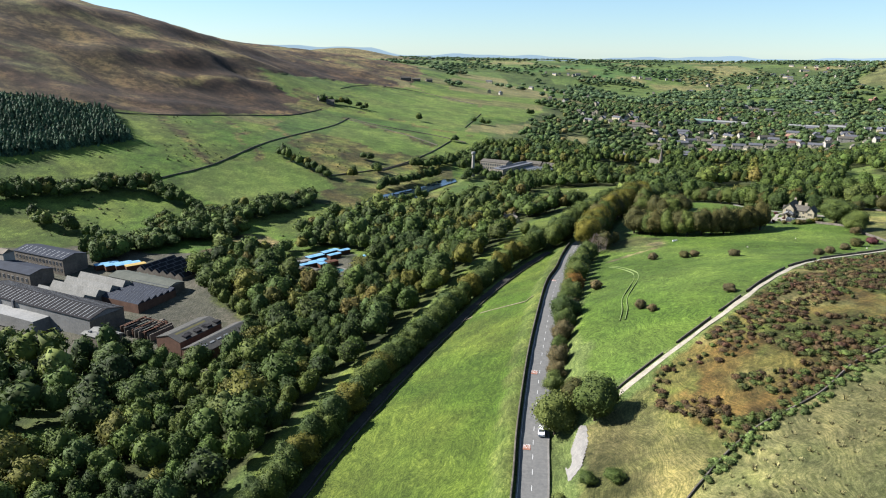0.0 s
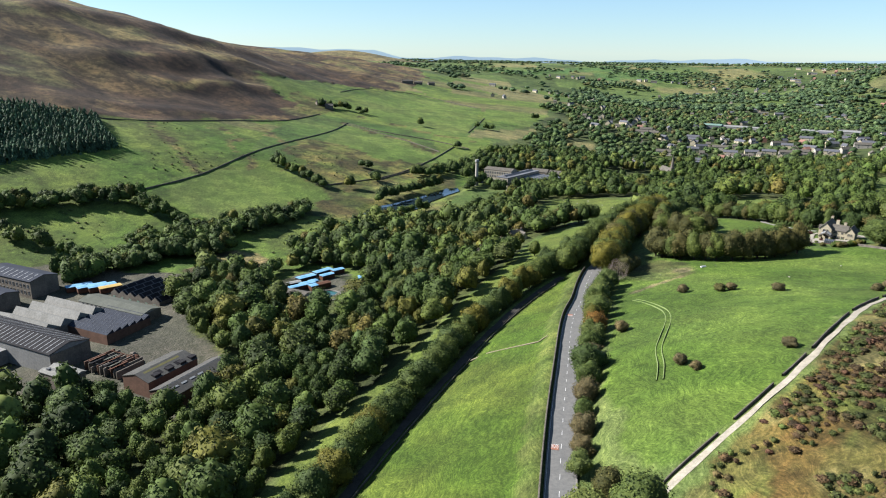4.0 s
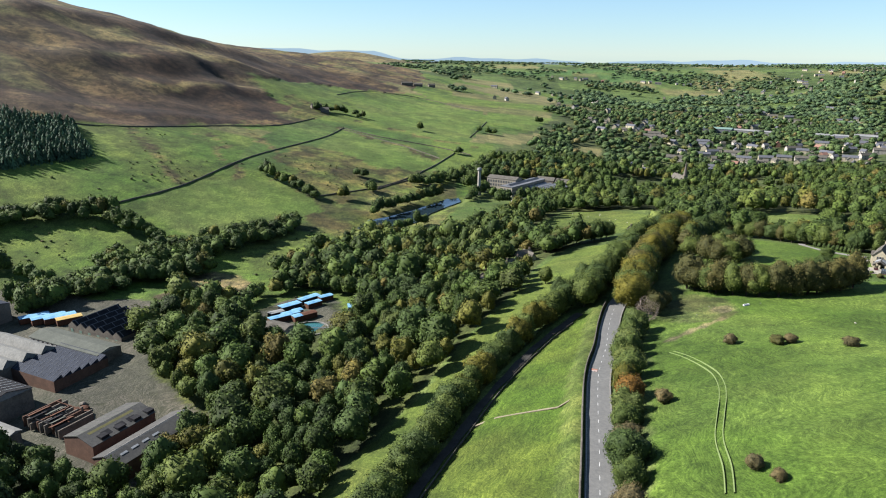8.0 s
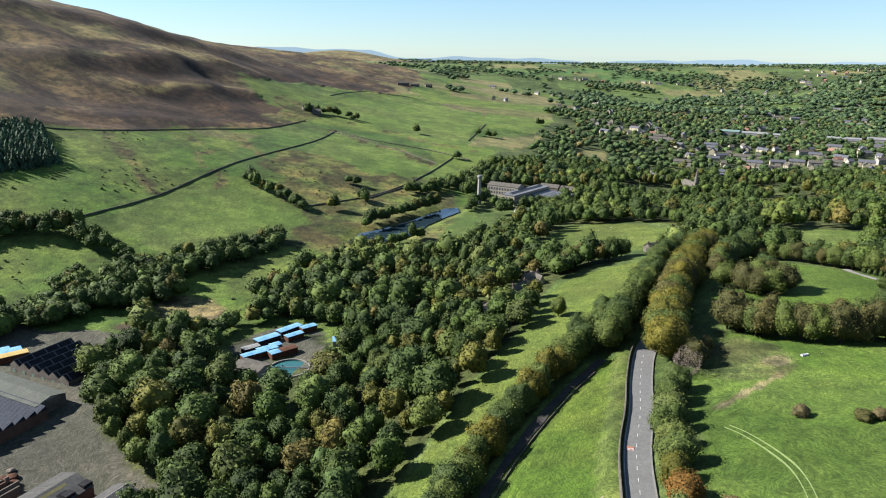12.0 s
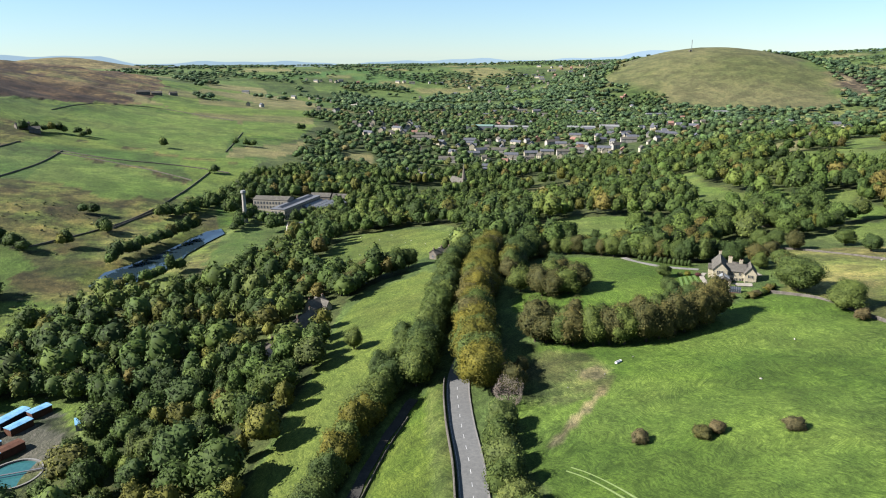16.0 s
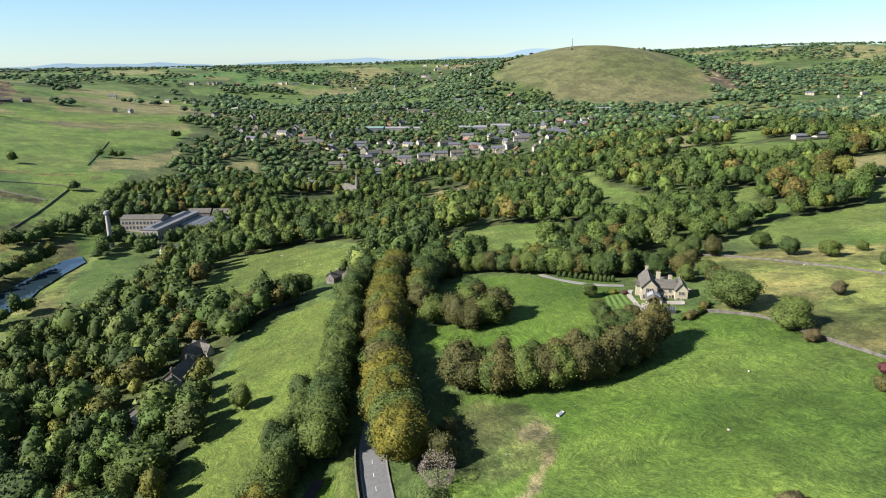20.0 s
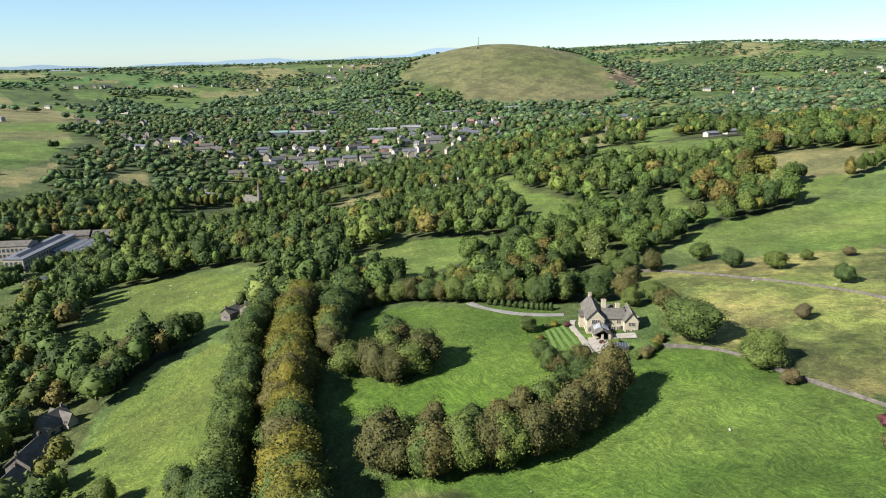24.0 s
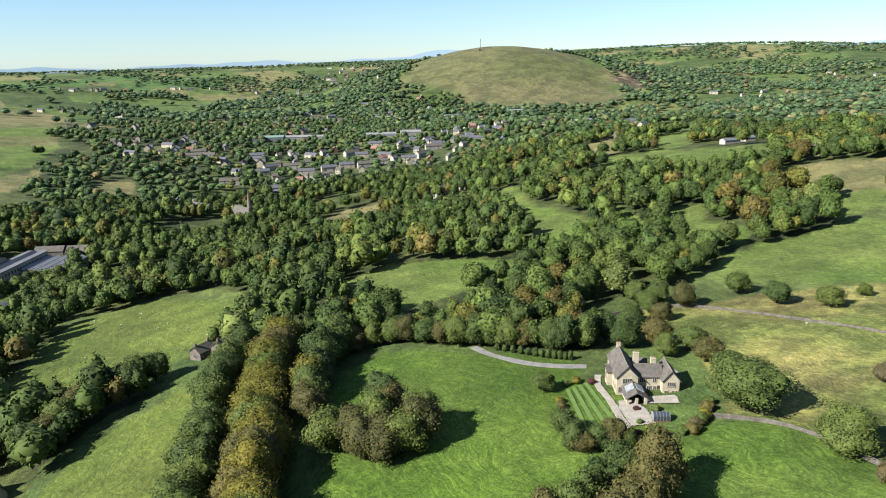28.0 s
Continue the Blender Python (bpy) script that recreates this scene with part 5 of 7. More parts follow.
# --- the stone country house ---
house = site("stone_house", 194.6, 383.0, -39.7, "cream sandstone country house with stone-slate gabled roofs", "house", 18.0)
gabled(house, 0, 0, 5.6, 14, 5.2, 3.0, M_SANDSTONE, M_SLATE, "y", roof_label="grey stone-slate roof")
gabled(house, 5.4, 1.5, 12.4, 7.0, 4.8, 2.2, M_SANDSTONE, M_SLATE, "x")
gabled(house, 12.0, -1.0, 16.4, 7.5, 4.8, 2.6, M_SANDSTONE, M_SLATE, "y")
gabled(house, 5.4, 9.0, 10.0, 13.0, 4.0, 1.8, M_SANDSTONE, M_SLATE, "x")
gabled(house, -1.4, 6.4, 0.4, 9.4, 3.8, 1.4, M_SANDSTONE, M_SLATE, "x")
chimney(house, 6.6, 8.4, 3.0, 8.6, 1.5, 0.9, 2, M_SANDSTONE)
chimney(house, 10.6, 5.2, 5.0, 8.4, 1.3, 1.2, 2, M_SANDSTONE)
chimney(house, 2.8, 13.7, 7.0, 9.2, 1.1, 0.7, 2, M_SANDSTONE)
part("ridge_tiles", prism([(2.62, 8.42), (2.98, 8.42), (2.8, 8.62)], "y", -0.4, 14.4), M_OLDSTONE, house, "weathered stone ridge")
part("ridge_tiles", prism([(14.02, 7.62), (14.38, 7.62), (14.2, 7.82)], "y", -1.4, 7.9), M_OLDSTONE, house, "weathered stone ridge")
part("ridge_tiles", prism([(4.07, 7.22), (4.43, 7.22), (4.25, 7.4)], "x", 5.6, 12.2), M_OLDSTONE, house, "weathered stone ridge")
for x, z, w, b in ((2.8, 3.4, 2.4, 3), (1.0, 0.9, 0.9, 1)):
    window(house, x, -0.06, z, w, 1.4, 0, b, M_SANDSTONE)
for x, z, w, b in ((14.2, 3.1, 1.9, 3), (13.0, 0.6, 0.9, 1), (15.2, 0.6, 1.5, 3)):
    window(house, x, -1.06, z, w, 1.2, 0, b, M_SANDSTONE)
for x, z, w, b in ((7.2, 3.1, 1.5, 2), (10.4, 3.1, 0.9, 1), (7.4, 0.7, 1.0, 1), (9.0, 0.7, 1.0, 1), (10.6, 0.7, 0.8, 1)):
    window(house, x, 1.44, z, w, 1.2, 0, b, M_SANDSTONE)
for y, z in ((1.8, 1.0), (4.2, 1.0), (11.4, 1.0), (2.4, 3.4), (4.8, 3.4), (11.4, 3.4)):
    window(house, -0.06, y, z, 1.3, 1.3, 3, 2, M_SANDSTONE)
window(house, -1.46, 7.9, 1.0, 1.8, 1.9, 3, 3, M_SANDSTONE)
for y in (0.6, 4.0):
    window(house, 16.46, y, 1.0, 1.2, 1.3, 1, 1, M_SANDSTONE)
part("door", solid((11.2, 1.42, 0.0, 12.0, 1.52, 2.05)), M_BARK, house, "dark wooden front door")
# garden room: dwarf walls, posts, glazed pitched roof
room = part("garden_room", solid((1.6, -6.6, -1.5, 1.9, -0.3, 0.9), (6.2, -4.2, -1.5, 6.5, -0.3, 0.9), (1.9, -4.4, -1.5, 6.2, -4.2, 0.5), (1.6, -4.4, 0.9, 1.9, -0.3, 1.0)), M_SANDSTONE, house, "garden room on a low stone wall")
for x, y in ((1.75, -6.5), (4.0, -6.5), (6.35, -6.5), (1.75, -4.3), (6.35, -4.3)):
    part("pillar", solid((x - 0.35, y - 0.35, -1.5, x + 0.35, y + 0.35, 2.5)), M_SANDSTONE, house)
for s in (-1, 1):
    e = 4.05 + s * 3.0
    part("roof", prism([(4.05, 4.1), (e, 2.4), (e, 2.62), (4.05, 4.32)], "y", -7.2, -0.05), M_SLATE, house, "grey slate roof of the garden room")
    m = 4.05 + s * 1.5
    part("roof_light", prism([(4.05 + s * 0.35, 4.16), (4.05 + s * 2.3, 3.06), (4.05 + s * 2.3, 3.12 + 0.3), (4.05 + s * 0.35, 4.22 + 0.24)], "y", -4.6, -1.6), M_ROOFLIGHT, house, "glazed roof light")
for y in (-3.6, -2.4, -1.2):
    window(house, 1.55, y, 1.0, 0.9, 1.3, 3, 0)

# grounds
tagged(ribbon("garden_path", smooth_line([(201, 395), (195.5, 390), (190.5, 381.5), (185, 373.5), (179.5, 364)], 1.0), -0.9, 0.9, 0.3, M_PAVING, edge=0.08), "pale flagged garden path beside the mown lawn", "path", kind="structure")
patch("terrace", [(188.5, 377), (192, 380), (194.5, 377.5), (193, 372), (188.5, 365.5), (183.5, 369)], 0.3, M_PAVING, "pale stone terrace before the garden room", "terrace", 0.35)
patch("terrace", [(195, 374), (199, 376), (204, 371), (201, 367.5)], 0.3, M_PAVING, "small pale terrace before the gabled wing", "terrace", 0.35)
patch("rear_terrace", [(210, 386), (215, 395), (220, 386), (217, 379), (211, 381)], 0.16, M_PAVING, "pale paved parking court behind the house", "terrace", 0.35)
gh = site("greenhouse", 188.6, 366.4, -39.7, "small glazed greenhouse on a low brick base", "greenhouse")
part("base", solid((0, 0, -0.8, 4.2, 2.6, 0.5)), M_BRICK, gh)
part("glazing", prism([(0.05, 0.5), (2.55, 0.5), (2.55, 1.7), (1.3, 2.5), (0.05, 1.7)], "x", 0.05, 4.15), M_GLASS, gh)
for i in range(6):
    part("glazing_bar", prism([(-0.01, 0.5), (2.61, 0.5), (2.61, 1.73), (1.3, 2.56), (-0.01, 1.73)], "x", 0.03 + i * 0.8, 0.1 + i * 0.8), M_WHITE, gh)
for i in range(4):
    stripe = smooth_line([(194.6 - 2.2 * i, 394 + 0.2 * i), (176.6 - 2.2 * i + 2.0, 366.5 + 1.6 * i)], 2)
    tagged(ribbon("mown_stripe", stripe, -0.55, 0.55, 0.2, M_MOWN, thick=0.12), "mown stripe of the garden lawn", "lawn", kind="structure")
for x, y, h, w, m, word in ((193, 396, 2.6, 3.5, L_OLIVE, "golden"), (195.5, 392.5, 2.0, 3.0, L_RED, "dark red"), (190, 397, 2.2, 3, L_PALE, "pale green"), (186, 368.5, 1.8, 2.2, L_GREEN, "green"), (194, 370, 2.2, 3.4, L_PALE, "pale green"), (191, 373.5, 1.6, 2.2, L_RED, "dark red"), (181.5, 365.5, 2.0, 2.4, L_RED, "dark red"), (185, 361, 2.6, 3.4, L_BROWN, "bronze-tinged"), (189, 358.5, 2.8, 4, L_GREEN, "green"), (194, 358, 3, 4, L_HEDGE, "brownish"), (199, 359, 3, 4, L_OLIVE, "golden"), (205, 362, 3, 4, L_GREEN, "green"), (202, 360.5, 3.4, 4.5, L_BROWN, "bronze-tinged"), (191, 357, 3.4, 4.6, L_BROWN, "bronze-tinged"), (196.5, 358.2, 3.2, 4.4, L_GREEN, "green"), (181, 391, 2.2, 3.4, L_OLIVE, "golden"), (179, 388.5, 2.4, 3.6, L_BROWN, "bronze-tinged"), (177, 385.5, 2.6, 3.6, L_RED, "dark red"), (175, 382.5, 2.6, 4, L_GREEN, "green"), (172.5, 384, 2.4, 4, L_PALE, "pale green")):
    tree(x, y, h, w, m, f"{word} garden shrub beside the stone house", name="shrub", category="shrub", group="garden shrubs", bush=True)

for i in range(12):
    t = i / 11
    x, y = 196 + 9 * t, 434 - 24 * t - 3 * math.sin(t * 3)
    tree(x, y, 3.6 + 0.5 * (i % 2), 2.4, L_DARK, "clipped dark green cypress beside the drive", name="cypress", category="shrub", group="drive cypresses", bush=True)

# --- dwellings ---
def cottage(x, y, turn, w, d, eaves, rise, walls, roofs, label, name="house", wing=None, z=None, group="", along="x", plain=False):
    root = site(name, x, y, turn, label, "house", z, group)
    gabled(root, -w / 2, -d / 2, w / 2, d / 2, eaves, rise, walls, roofs, along)
    if wing:
        gabled(root, w / 2 - wing - 0.5, -d / 2 - wing * 0.7, w / 2 - 0.5, d / 2 - 0.5, eaves, rise * 0.85, walls, roofs, "y")
    if along == "x":
        chimney(root, -w / 2 + 0.8, 0, eaves + rise - 0.8, eaves + rise + 1.1, pots=0 if plain else 2)
        if not plain:
            chimney(root, w / 2 - 0.8, 0, eaves + rise - 0.8, eaves + rise + 1.1)
    if plain:
        for px, z0 in ((-w / 4, 3.3), (w / 4, 3.3), (-w / 4, 0.9), (w / 4, 0.9)):
            part("window", solid((px - 0.7, -d / 2 - 0.06, z0, px + 0.7, -d / 2 + 0.02, z0 + 1.3)), M_GLASS, root)
        return root
    n = max(2, int(w / 3))
    for i in range(n):
        px = -w / 2 + w * (i + 0.5) / n
        for z0 in (0.9, 3.3) if eaves > 4.5 else (0.9,):
            window(root, px, -d / 2 - 0.06, z0, 1.1, 1.2, 0)
            if wing is None:
                window(root, px, d / 2 + 0.06, z0, 1.1, 1.2, 2)
    for z0 in (0.9, 3.3) if eaves > 4.5 else (0.9,):
        window(root, -w / 2 - 0.06, 0, z0, 1.1, 1.2, 3)
        window(root, w / 2 + 0.06, 0, z0, 1.1, 1.2, 1)
    return root


cottage(49, 494, 30, 10, 8, 3.4, 3.4, M_SANDSTONE, M_SLATE, "stone bungalow with a steep hipped slate roof among trees", wing=4)
cottage(40, 474, 52, 13, 8, 3.2, 3.2, M_OLDSTONE, M_SLATE, "low stone bungalow with a brown slate roof")
cottage(29, 453, 50, 22, 9.5, 3.4, 3.8, M_OLDSTONE, M_SLATE, "long stone house with a broad grey roof")
cottage(19, 440, 45, 10, 8, 3.0, 2.6, M_RENDER, M_GREYSLATE, "pale outbuilding with a grey roof")
cottage(139, 534, 25, 13, 7, 4.0, 2.6, M_OLDSTONE, M_SLATE, "old stone farmhouse at the end of the meadow")
cottage(130, 541, 25, 8, 6, 3.2, 2.2, M_OLDSTONE, M_SLATE, "small stone barn beside the farmhouse")
cottage(231, 449, -20, 12, 9, 4.5, 3.2, M_OLDSTONE, M_GREYSLATE, "grey slate-roofed house among trees", wing=4)
cottage(247, 452, -35, 14, 6, 3.2, 2.2, M_OLDSTONE, M_GREYSLATE, "low slate-roofed stable range")
cottage(313, 478, 50, 12, 9, 8.0, 3.2, M_OLDSTONE, M_SLATE, "tall dark stone house among trees", name="house")
cottage(429, 782, 10, 22, 10, 6.0, 3.4, M_RENDER, M_GREYSLATE, "large pale villa with a grey roof", wing=6)
cottage(450, 772, 10, 16, 10, 6.0, 3.0, M_RENDER, M_GREYSLATE, "large pale villa wing with a grey roof")
for x, y, tn, w, e in ((490, 530, 20, 16, 4), (505, 520, -20, 14, 5), (520, 528, 10, 12, 4), (592, 524, 15, 18, 6), (612, 515, -10, 14, 5), (630, 530, 20, 20, 4), (560, 532, 0, 16, 5), (730, 822, 15, 26, 7), (750, 810, 15, 18, 6)):
    cottage(x, y, tn, w, 8, e, 3, random.Random(x).choice((M_OLDSTONE, M_OLDSTONE, M_BRICK)), M_SLATE, "distant stone farm building beside the hayfield", group="farm buildings")
for x, y, w in ((656, 634, 17), (676, 628, 11)):
    b = site("barn", x, y, -20, "white-walled farm barn with a pale metal roof", "barn", group="farm buildings")
    gabled(b, -w / 2, -4, w / 2, 4, 3.4, 1.6, M_RENDER, M_GREYMETAL)
lodge = cottage(70, 710, 10, 17, 9, 5.2, 3.0, M_RENDER, M_GREYSLATE, "stone lodge with dark slate roofs by the mill lawn", wing=4)
# farms on the western pasture
for x, y, tn, w in ((-196, 1120, 30, 16), (-182, 1110, 10, 12), (-95, 1700, 10, 26), (-70, 1720, 0, 20), (-40, 1760, 20, 16)):
    cottage(x, y, tn, w, 8, 4.5, 3, M_OLDSTONE, M_SLATE, "distant stone farmhouse on the hillside pasture", group="hill farms")


# --- the works: sheds with saw-tooth roofs ---
def sawtooth(root, x0, y0, x1, y1, eaves, rise, bays, walls, roofs, glass, along="x", ridge=0.3):
    """Walls, and bays each with a long slope and a steep face; ridge: where along the bay its top stands. Glazing lies on the longer slope."""
    part("wall", solid((x0, y0, -2.5, x1, y1, eaves)), walls, root)
    lo, hi, b0, b1 = (y0, y1, x0, x1) if along == "x" else (x0, x1, y0, y1)
    s = (hi - lo) / bays
    for i in range(bays):
        a = lo + i * s
        part("roof_bay", prism([(a, eaves + 0.02), (a + s, eaves + 0.02), (a + s * ridge, eaves + rise)], along, b0, b1), roofs, root)
        if glass:
            n = 13
            if ridge < 0.5:
                p, q = (a + s * 0.42, eaves + rise * 0.83), (a + s * 0.9, eaves + rise * 0.145)
            else:
                p, q = (a + s * 0.08, eaves + rise * 0.08 / ridge), (a + s * ridge * 0.92, eaves + rise * 0.92)
            for j in range(n):
                c, e = (b0 + (b1 - b0) * (j + k) / n for k in ((0.12, 0.88) if ridge < 0.5 else (0.46, 0.54)))
                part("roof_glazing", prism([(p[0], p[1] + 0.03), (q[0], q[1] + 0.03), (q[0], q[1] + 0.09), (p[0], p[1] + 0.09)], along, c, e), glass, root)


def strips(root, x0, y0, x1, y1, z0, z1, n, mat, along="y", name="roof_light"):
    """Raised bars or lights on a slope that goes from z0 at y0 to z1 at y1."""
    for i in range(n):
        c = x0 + (x1 - x0) * (i + 0.5) / n
        w = (x1 - x0) / n * 0.05
        bm = bmesh.new()
        v = [bm.verts.new(p) for p in ((c - w, y0, z0), (c + w, y0, z0), (c + w, y1, z1), (c - w, y1, z1), (c - w, y0, z0 + 0.1), (c + w, y0, z0 + 0.1), (c + w, y1, z1 + 0.1), (c - w, y1, z1 + 0.1))]
        for f in ((0, 3, 2, 1), (4, 5, 6, 7), (0, 1, 5, 4), (1, 2, 6, 5), (2, 3, 7, 6), (3, 0, 4, 7)):
            bm.faces.new([v[k] for k in f])
        part(name, bm, mat, root)


TURN = -25.2
w1 = site("works_shed", -256, 350, TURN, "long works shed with white cladding and a dark barred roof", "factory", -28.5)
gabled(w1, 0, 0, 92, 20, 7.5, 2.4, M_WHITE, M_DARK, "x", 0.3)
part("gable_wall", solid((92.02, 0.3, -2, 92.4, 19.7, 7.2)), M_OLDSTONE, w1)
strips(w1, 1, 0.6, 91, 9.6, 7.95, 10.1, 30, M_ROOFLIGHT)
strips(w1, 1, 19.4, 91, 10.4, 7.95, 10.1, 30, M_ROOFLIGHT)
part("loading_bay", solid((-2, -9, -2.5, 62, -0.02, 4.2)), M_WHITE, w1, "lower white-roofed front bay")
for x in (8, 20, 34):
    part("duct", solid((x, -0.9, 4.2, x + 1.4, -0.03, 8.4)), M_GREYMETAL, w1)
w2 = site("weaving_shed", -229, 347, TURN, "weaving shed with white saw-tooth roofs", "factory", -28.5)
sawtooth(w2, 0, 0.5, 37, 44, 5.8, 3.4, 5, M_OLDSTONE, M_PALEROOF, None)
w3 = site("dye_shed", -189, 353, TURN, "brick dye shed with dark blue-grey striped roofs", "factory", -28.5)
sawtooth(w3, 1, -1.0, 31, 25, 5.0, 1.7, 6, M_BRICK, M_NAVY, M_LINE, ridge=0.86)
w4 = site("long_store", -199, 383, TURN, "long grey-roofed works store with a pale side wall", "factory", -28.5)
gabled(w4, 2, 0, 49, 12.5, 6.0, 1.5, M_RENDER, M_SAGE, "x", 0.3)
part("gable_wall", solid((49.02, 0.3, -2, 49.4, 12.2, 6.4)), M_OLDSTONE, w4)
for i in range(14):
    part("buttress", prism([(-0.6, -2), (-0.02, -2), (-0.02, 5.5), (-0.3, 5.5)], "x", 3.4 + i * 3.3, 5.2 + i * 3.3), M_WHITE, w4)
w5 = site("spinning_mill", -276, 421, TURN, "two-storey dark stone spinning mill with roof lights", "factory", -28.5)
gabled(w5, 0, 0, 46, 17, 9.5, 2.0, M_OLDSTONE, M_NAVY, "x", 0.3)
strips(w5, 1, 1.0, 45, 4.5, 10.05, 10.85, 10, M_ROOFLIGHT)
strips(w5, 1, 5.2, 45, 7.6, 11.05, 11.6, 10, M_ROOFLIGHT)
for i in range(14):
    for z0 in (1.5, 5.5):
        window(w5, 2 + i * 3.2, -0.06, z0, 1.3, 2.0, 0)
w6 = site("engine_house", -282, 398, TURN, "dark stone engine house with a slate roof and parapet", "factory", -28.5)
gabled(w6, 0, 0, 44, 15, 7.0, 1.6, M_OLDSTONE, M_NAVY, "x", 0.3)
for i in range(10):
    window(w6, 3 + i * 4.2, -0.06, 2.0, 1.6, 2.4, 0)
part("tower", solid((2, 8, -2, 9, 15, 13)), M_RENDER, w6, "pale square stair tower")
part("tower_cap", prism([(7.6, 13), (15.4, 13), (11.5, 15.2)], "x", 1.6, 9.4), M_OLDSTONE, w6)
w7 = site("slate_shed", -190, 404, TURN, "dark slate shed with a row of small gables", "factory", -28.5)
part("wall", solid((0, 0, -2.5, 38, 27, 3.6)), M_OLDSTONE, w7)
for i in range(6):
    a, b = 38 / 6 * i, 38 / 6 * (i + 1)
    part("roof_bay", prism([(a, 3.62), (b, 3.62), ((a + b) / 2, 5.9)], "y", -0.2, 27.2), M_DARK, w7)
    part("gable_wall", prism([(a + 0.02, -2), (b - 0.02, -2), (b - 0.02, 3.5), ((a + b) / 2, 5.8), (a + 0.02, 3.5)], "y", -0.5, -0.22), M_OLDSTONE, w7)
    part("ridge_capping", prism([((a + b) / 2 - 0.3, 5.85), ((a + b) / 2 + 0.3, 5.85), ((a + b) / 2, 6.1)], "y", -0.5, 27.3), M_LINE, w7)
    part("shed_door", solid((a + 1.6, -0.58, -1.5, a + 3.4, -0.51, 1.9)), M_GREENMETAL, w7, "faded green boarded door")
    for j in range(5):
        y0 = 1.0 + j * 6.2
        part("parapet", prism([(a + 0.05, 3.7), ((a + b) / 2, 6.02), (b - 0.05, 3.7), (b - 0.05, 3.86), ((a + b) / 2, 6.18), (a + 0.05, 3.86)], "y", y0, y0 + 0.35), M_LINE, w7)
w8 = site("brick_shed", -135, 298, TURN, "brick shed with a felted roof and a mossy valley", "factory", -28.5)
gabled(w8, 0, 0, 15, 27, 4.6, 2.2, M_BRICK, M_FELT, "y", 0.2)
part("moss", prism([(8.6, 6.72), (9.8, 6.37), (9.8, 6.43), (8.6, 6.78)], "y", 3, 22), surface("moss", (0.05, 0.05, 0.016), (0.09, 0.08, 0.028), 0.6, 4.0), w8, "yellow moss on the roof")
for y in (6, 12, 17):
    part("roof_light", prism([(11.2, 5.98), (13.6, 5.27), (13.6, 5.36), (11.2, 6.07)], "y", y, y + 3.5), M_DARK, w8)
for y in (4, 11, 18, 24):
    part("roof_box", solid((12.0, y, 4.9, 14.6, y + 3.2, 6.1)), M_DARK, w8, "dark glazed roof box")
part("ridge_capping", prism([(6.6, 6.72), (8.4, 6.72), (7.5, 7.1)], "y", -0.2, 27.2), M_SAGE, w8)
for y in range(0, 27, 3):
    part("roof_rib", prism([(0.2, 4.72), (7.0, 6.7), (7.0, 6.98), (0.2, 5.0)], "y", y, y + 0.25), M_SAGE, w8)
w9 = site("brick_shed", -117.5, 287, TURN, "long brick shed with a grey roof and pale roof lights", "factory", -28.5)
gabled(w9, 0, -2, 12.5, 33, 4.4, 2.4, M_BRICK, M_FELT, "y", 0.2)
for y in (2, 6.5, 11, 15.5):
    part("roof_light", prism([(8.6, 6.25), (9.4, 5.94), (9.4, 6.03), (8.6, 6.34)], "y", y, y + 2.8), M_ROOFLIGHT, w9)
part("ridge_capping", prism([(5.4, 6.7), (7.1, 6.7), (6.25, 7.2)], "y", -2.2, 33.2), M_VERGE, w9)
w10 = site("white_store", -172, 301, TURN, "small works building with pale ridged roofs", "factory", -28.5)
part("wall", solid((0, 0, -2.5, 17, 9, 4.4)), M_OLDSTONE, w10)
for a in (-0.3, 4.7):
    part("roof", prism([(a, 4.42), (a + 4.8, 4.42), (a + 4.8, 4.7), (a + 2.4, 5.5), (a, 4.7)], "x", -0.3, 17.3), M_PALEROOF, w10)
for x in (3, 9):
    part("roof_vent", solid((x, 1.4, 5.0, x + 1.4, 2.6, 6.1)), M_GREYMETAL, w10)
ruin = site("ruined_shed", -160, 313, TURN, "roofless shed with rusty beams and rubble", "ruin", -28.5)
rr = random.Random(63)
for i in range(9):
    x = i * 2.5
    part("wall", solid((x, rr.uniform(0, 2), -1, x + 0.45, 18 - rr.uniform(0, 4), rr.uniform(1.8, 3.4))), M_OLDSTONE if i % 3 else M_BRICK, ruin)
for i in range(4):
    y = 2.0 + i * 4.2
    part("beam", solid((0.5, y, 3.0, 12 + rr.uniform(0, 8), y + 0.3, 3.3)), M_RUST if i % 2 else M_DARK, ruin)
for i in range(7):
    x, y = i * 2.5 + 0.5, rr.uniform(0, 6)
    part("roof_sheet", prism([(x, 2.9), (x + 2.3, 3.7), (x + 2.3, 3.78), (x, 2.98)], "y", y, y + rr.uniform(4, 9)), (M_RUST, M_DARK, M_SAGE)[i % 3], ruin)
for i in range(5):
    bm = bmesh.new()
    bmesh.ops.create_icosphere(bm, subdivisions=2, radius=rr.uniform(1.2, 2.2), matrix=Matrix.Translation((rr.uniform(2, 19), rr.uniform(12, 22), 0.2)))
    for v in bm.verts:
        v.co.z = v.co.z * 0.45 + 0.35 * noise.noise(v.co * 1.3)
    part("rubble", bm, M_OLDSTONE if i % 2 else M_RUST, ruin, "heap of rubble")


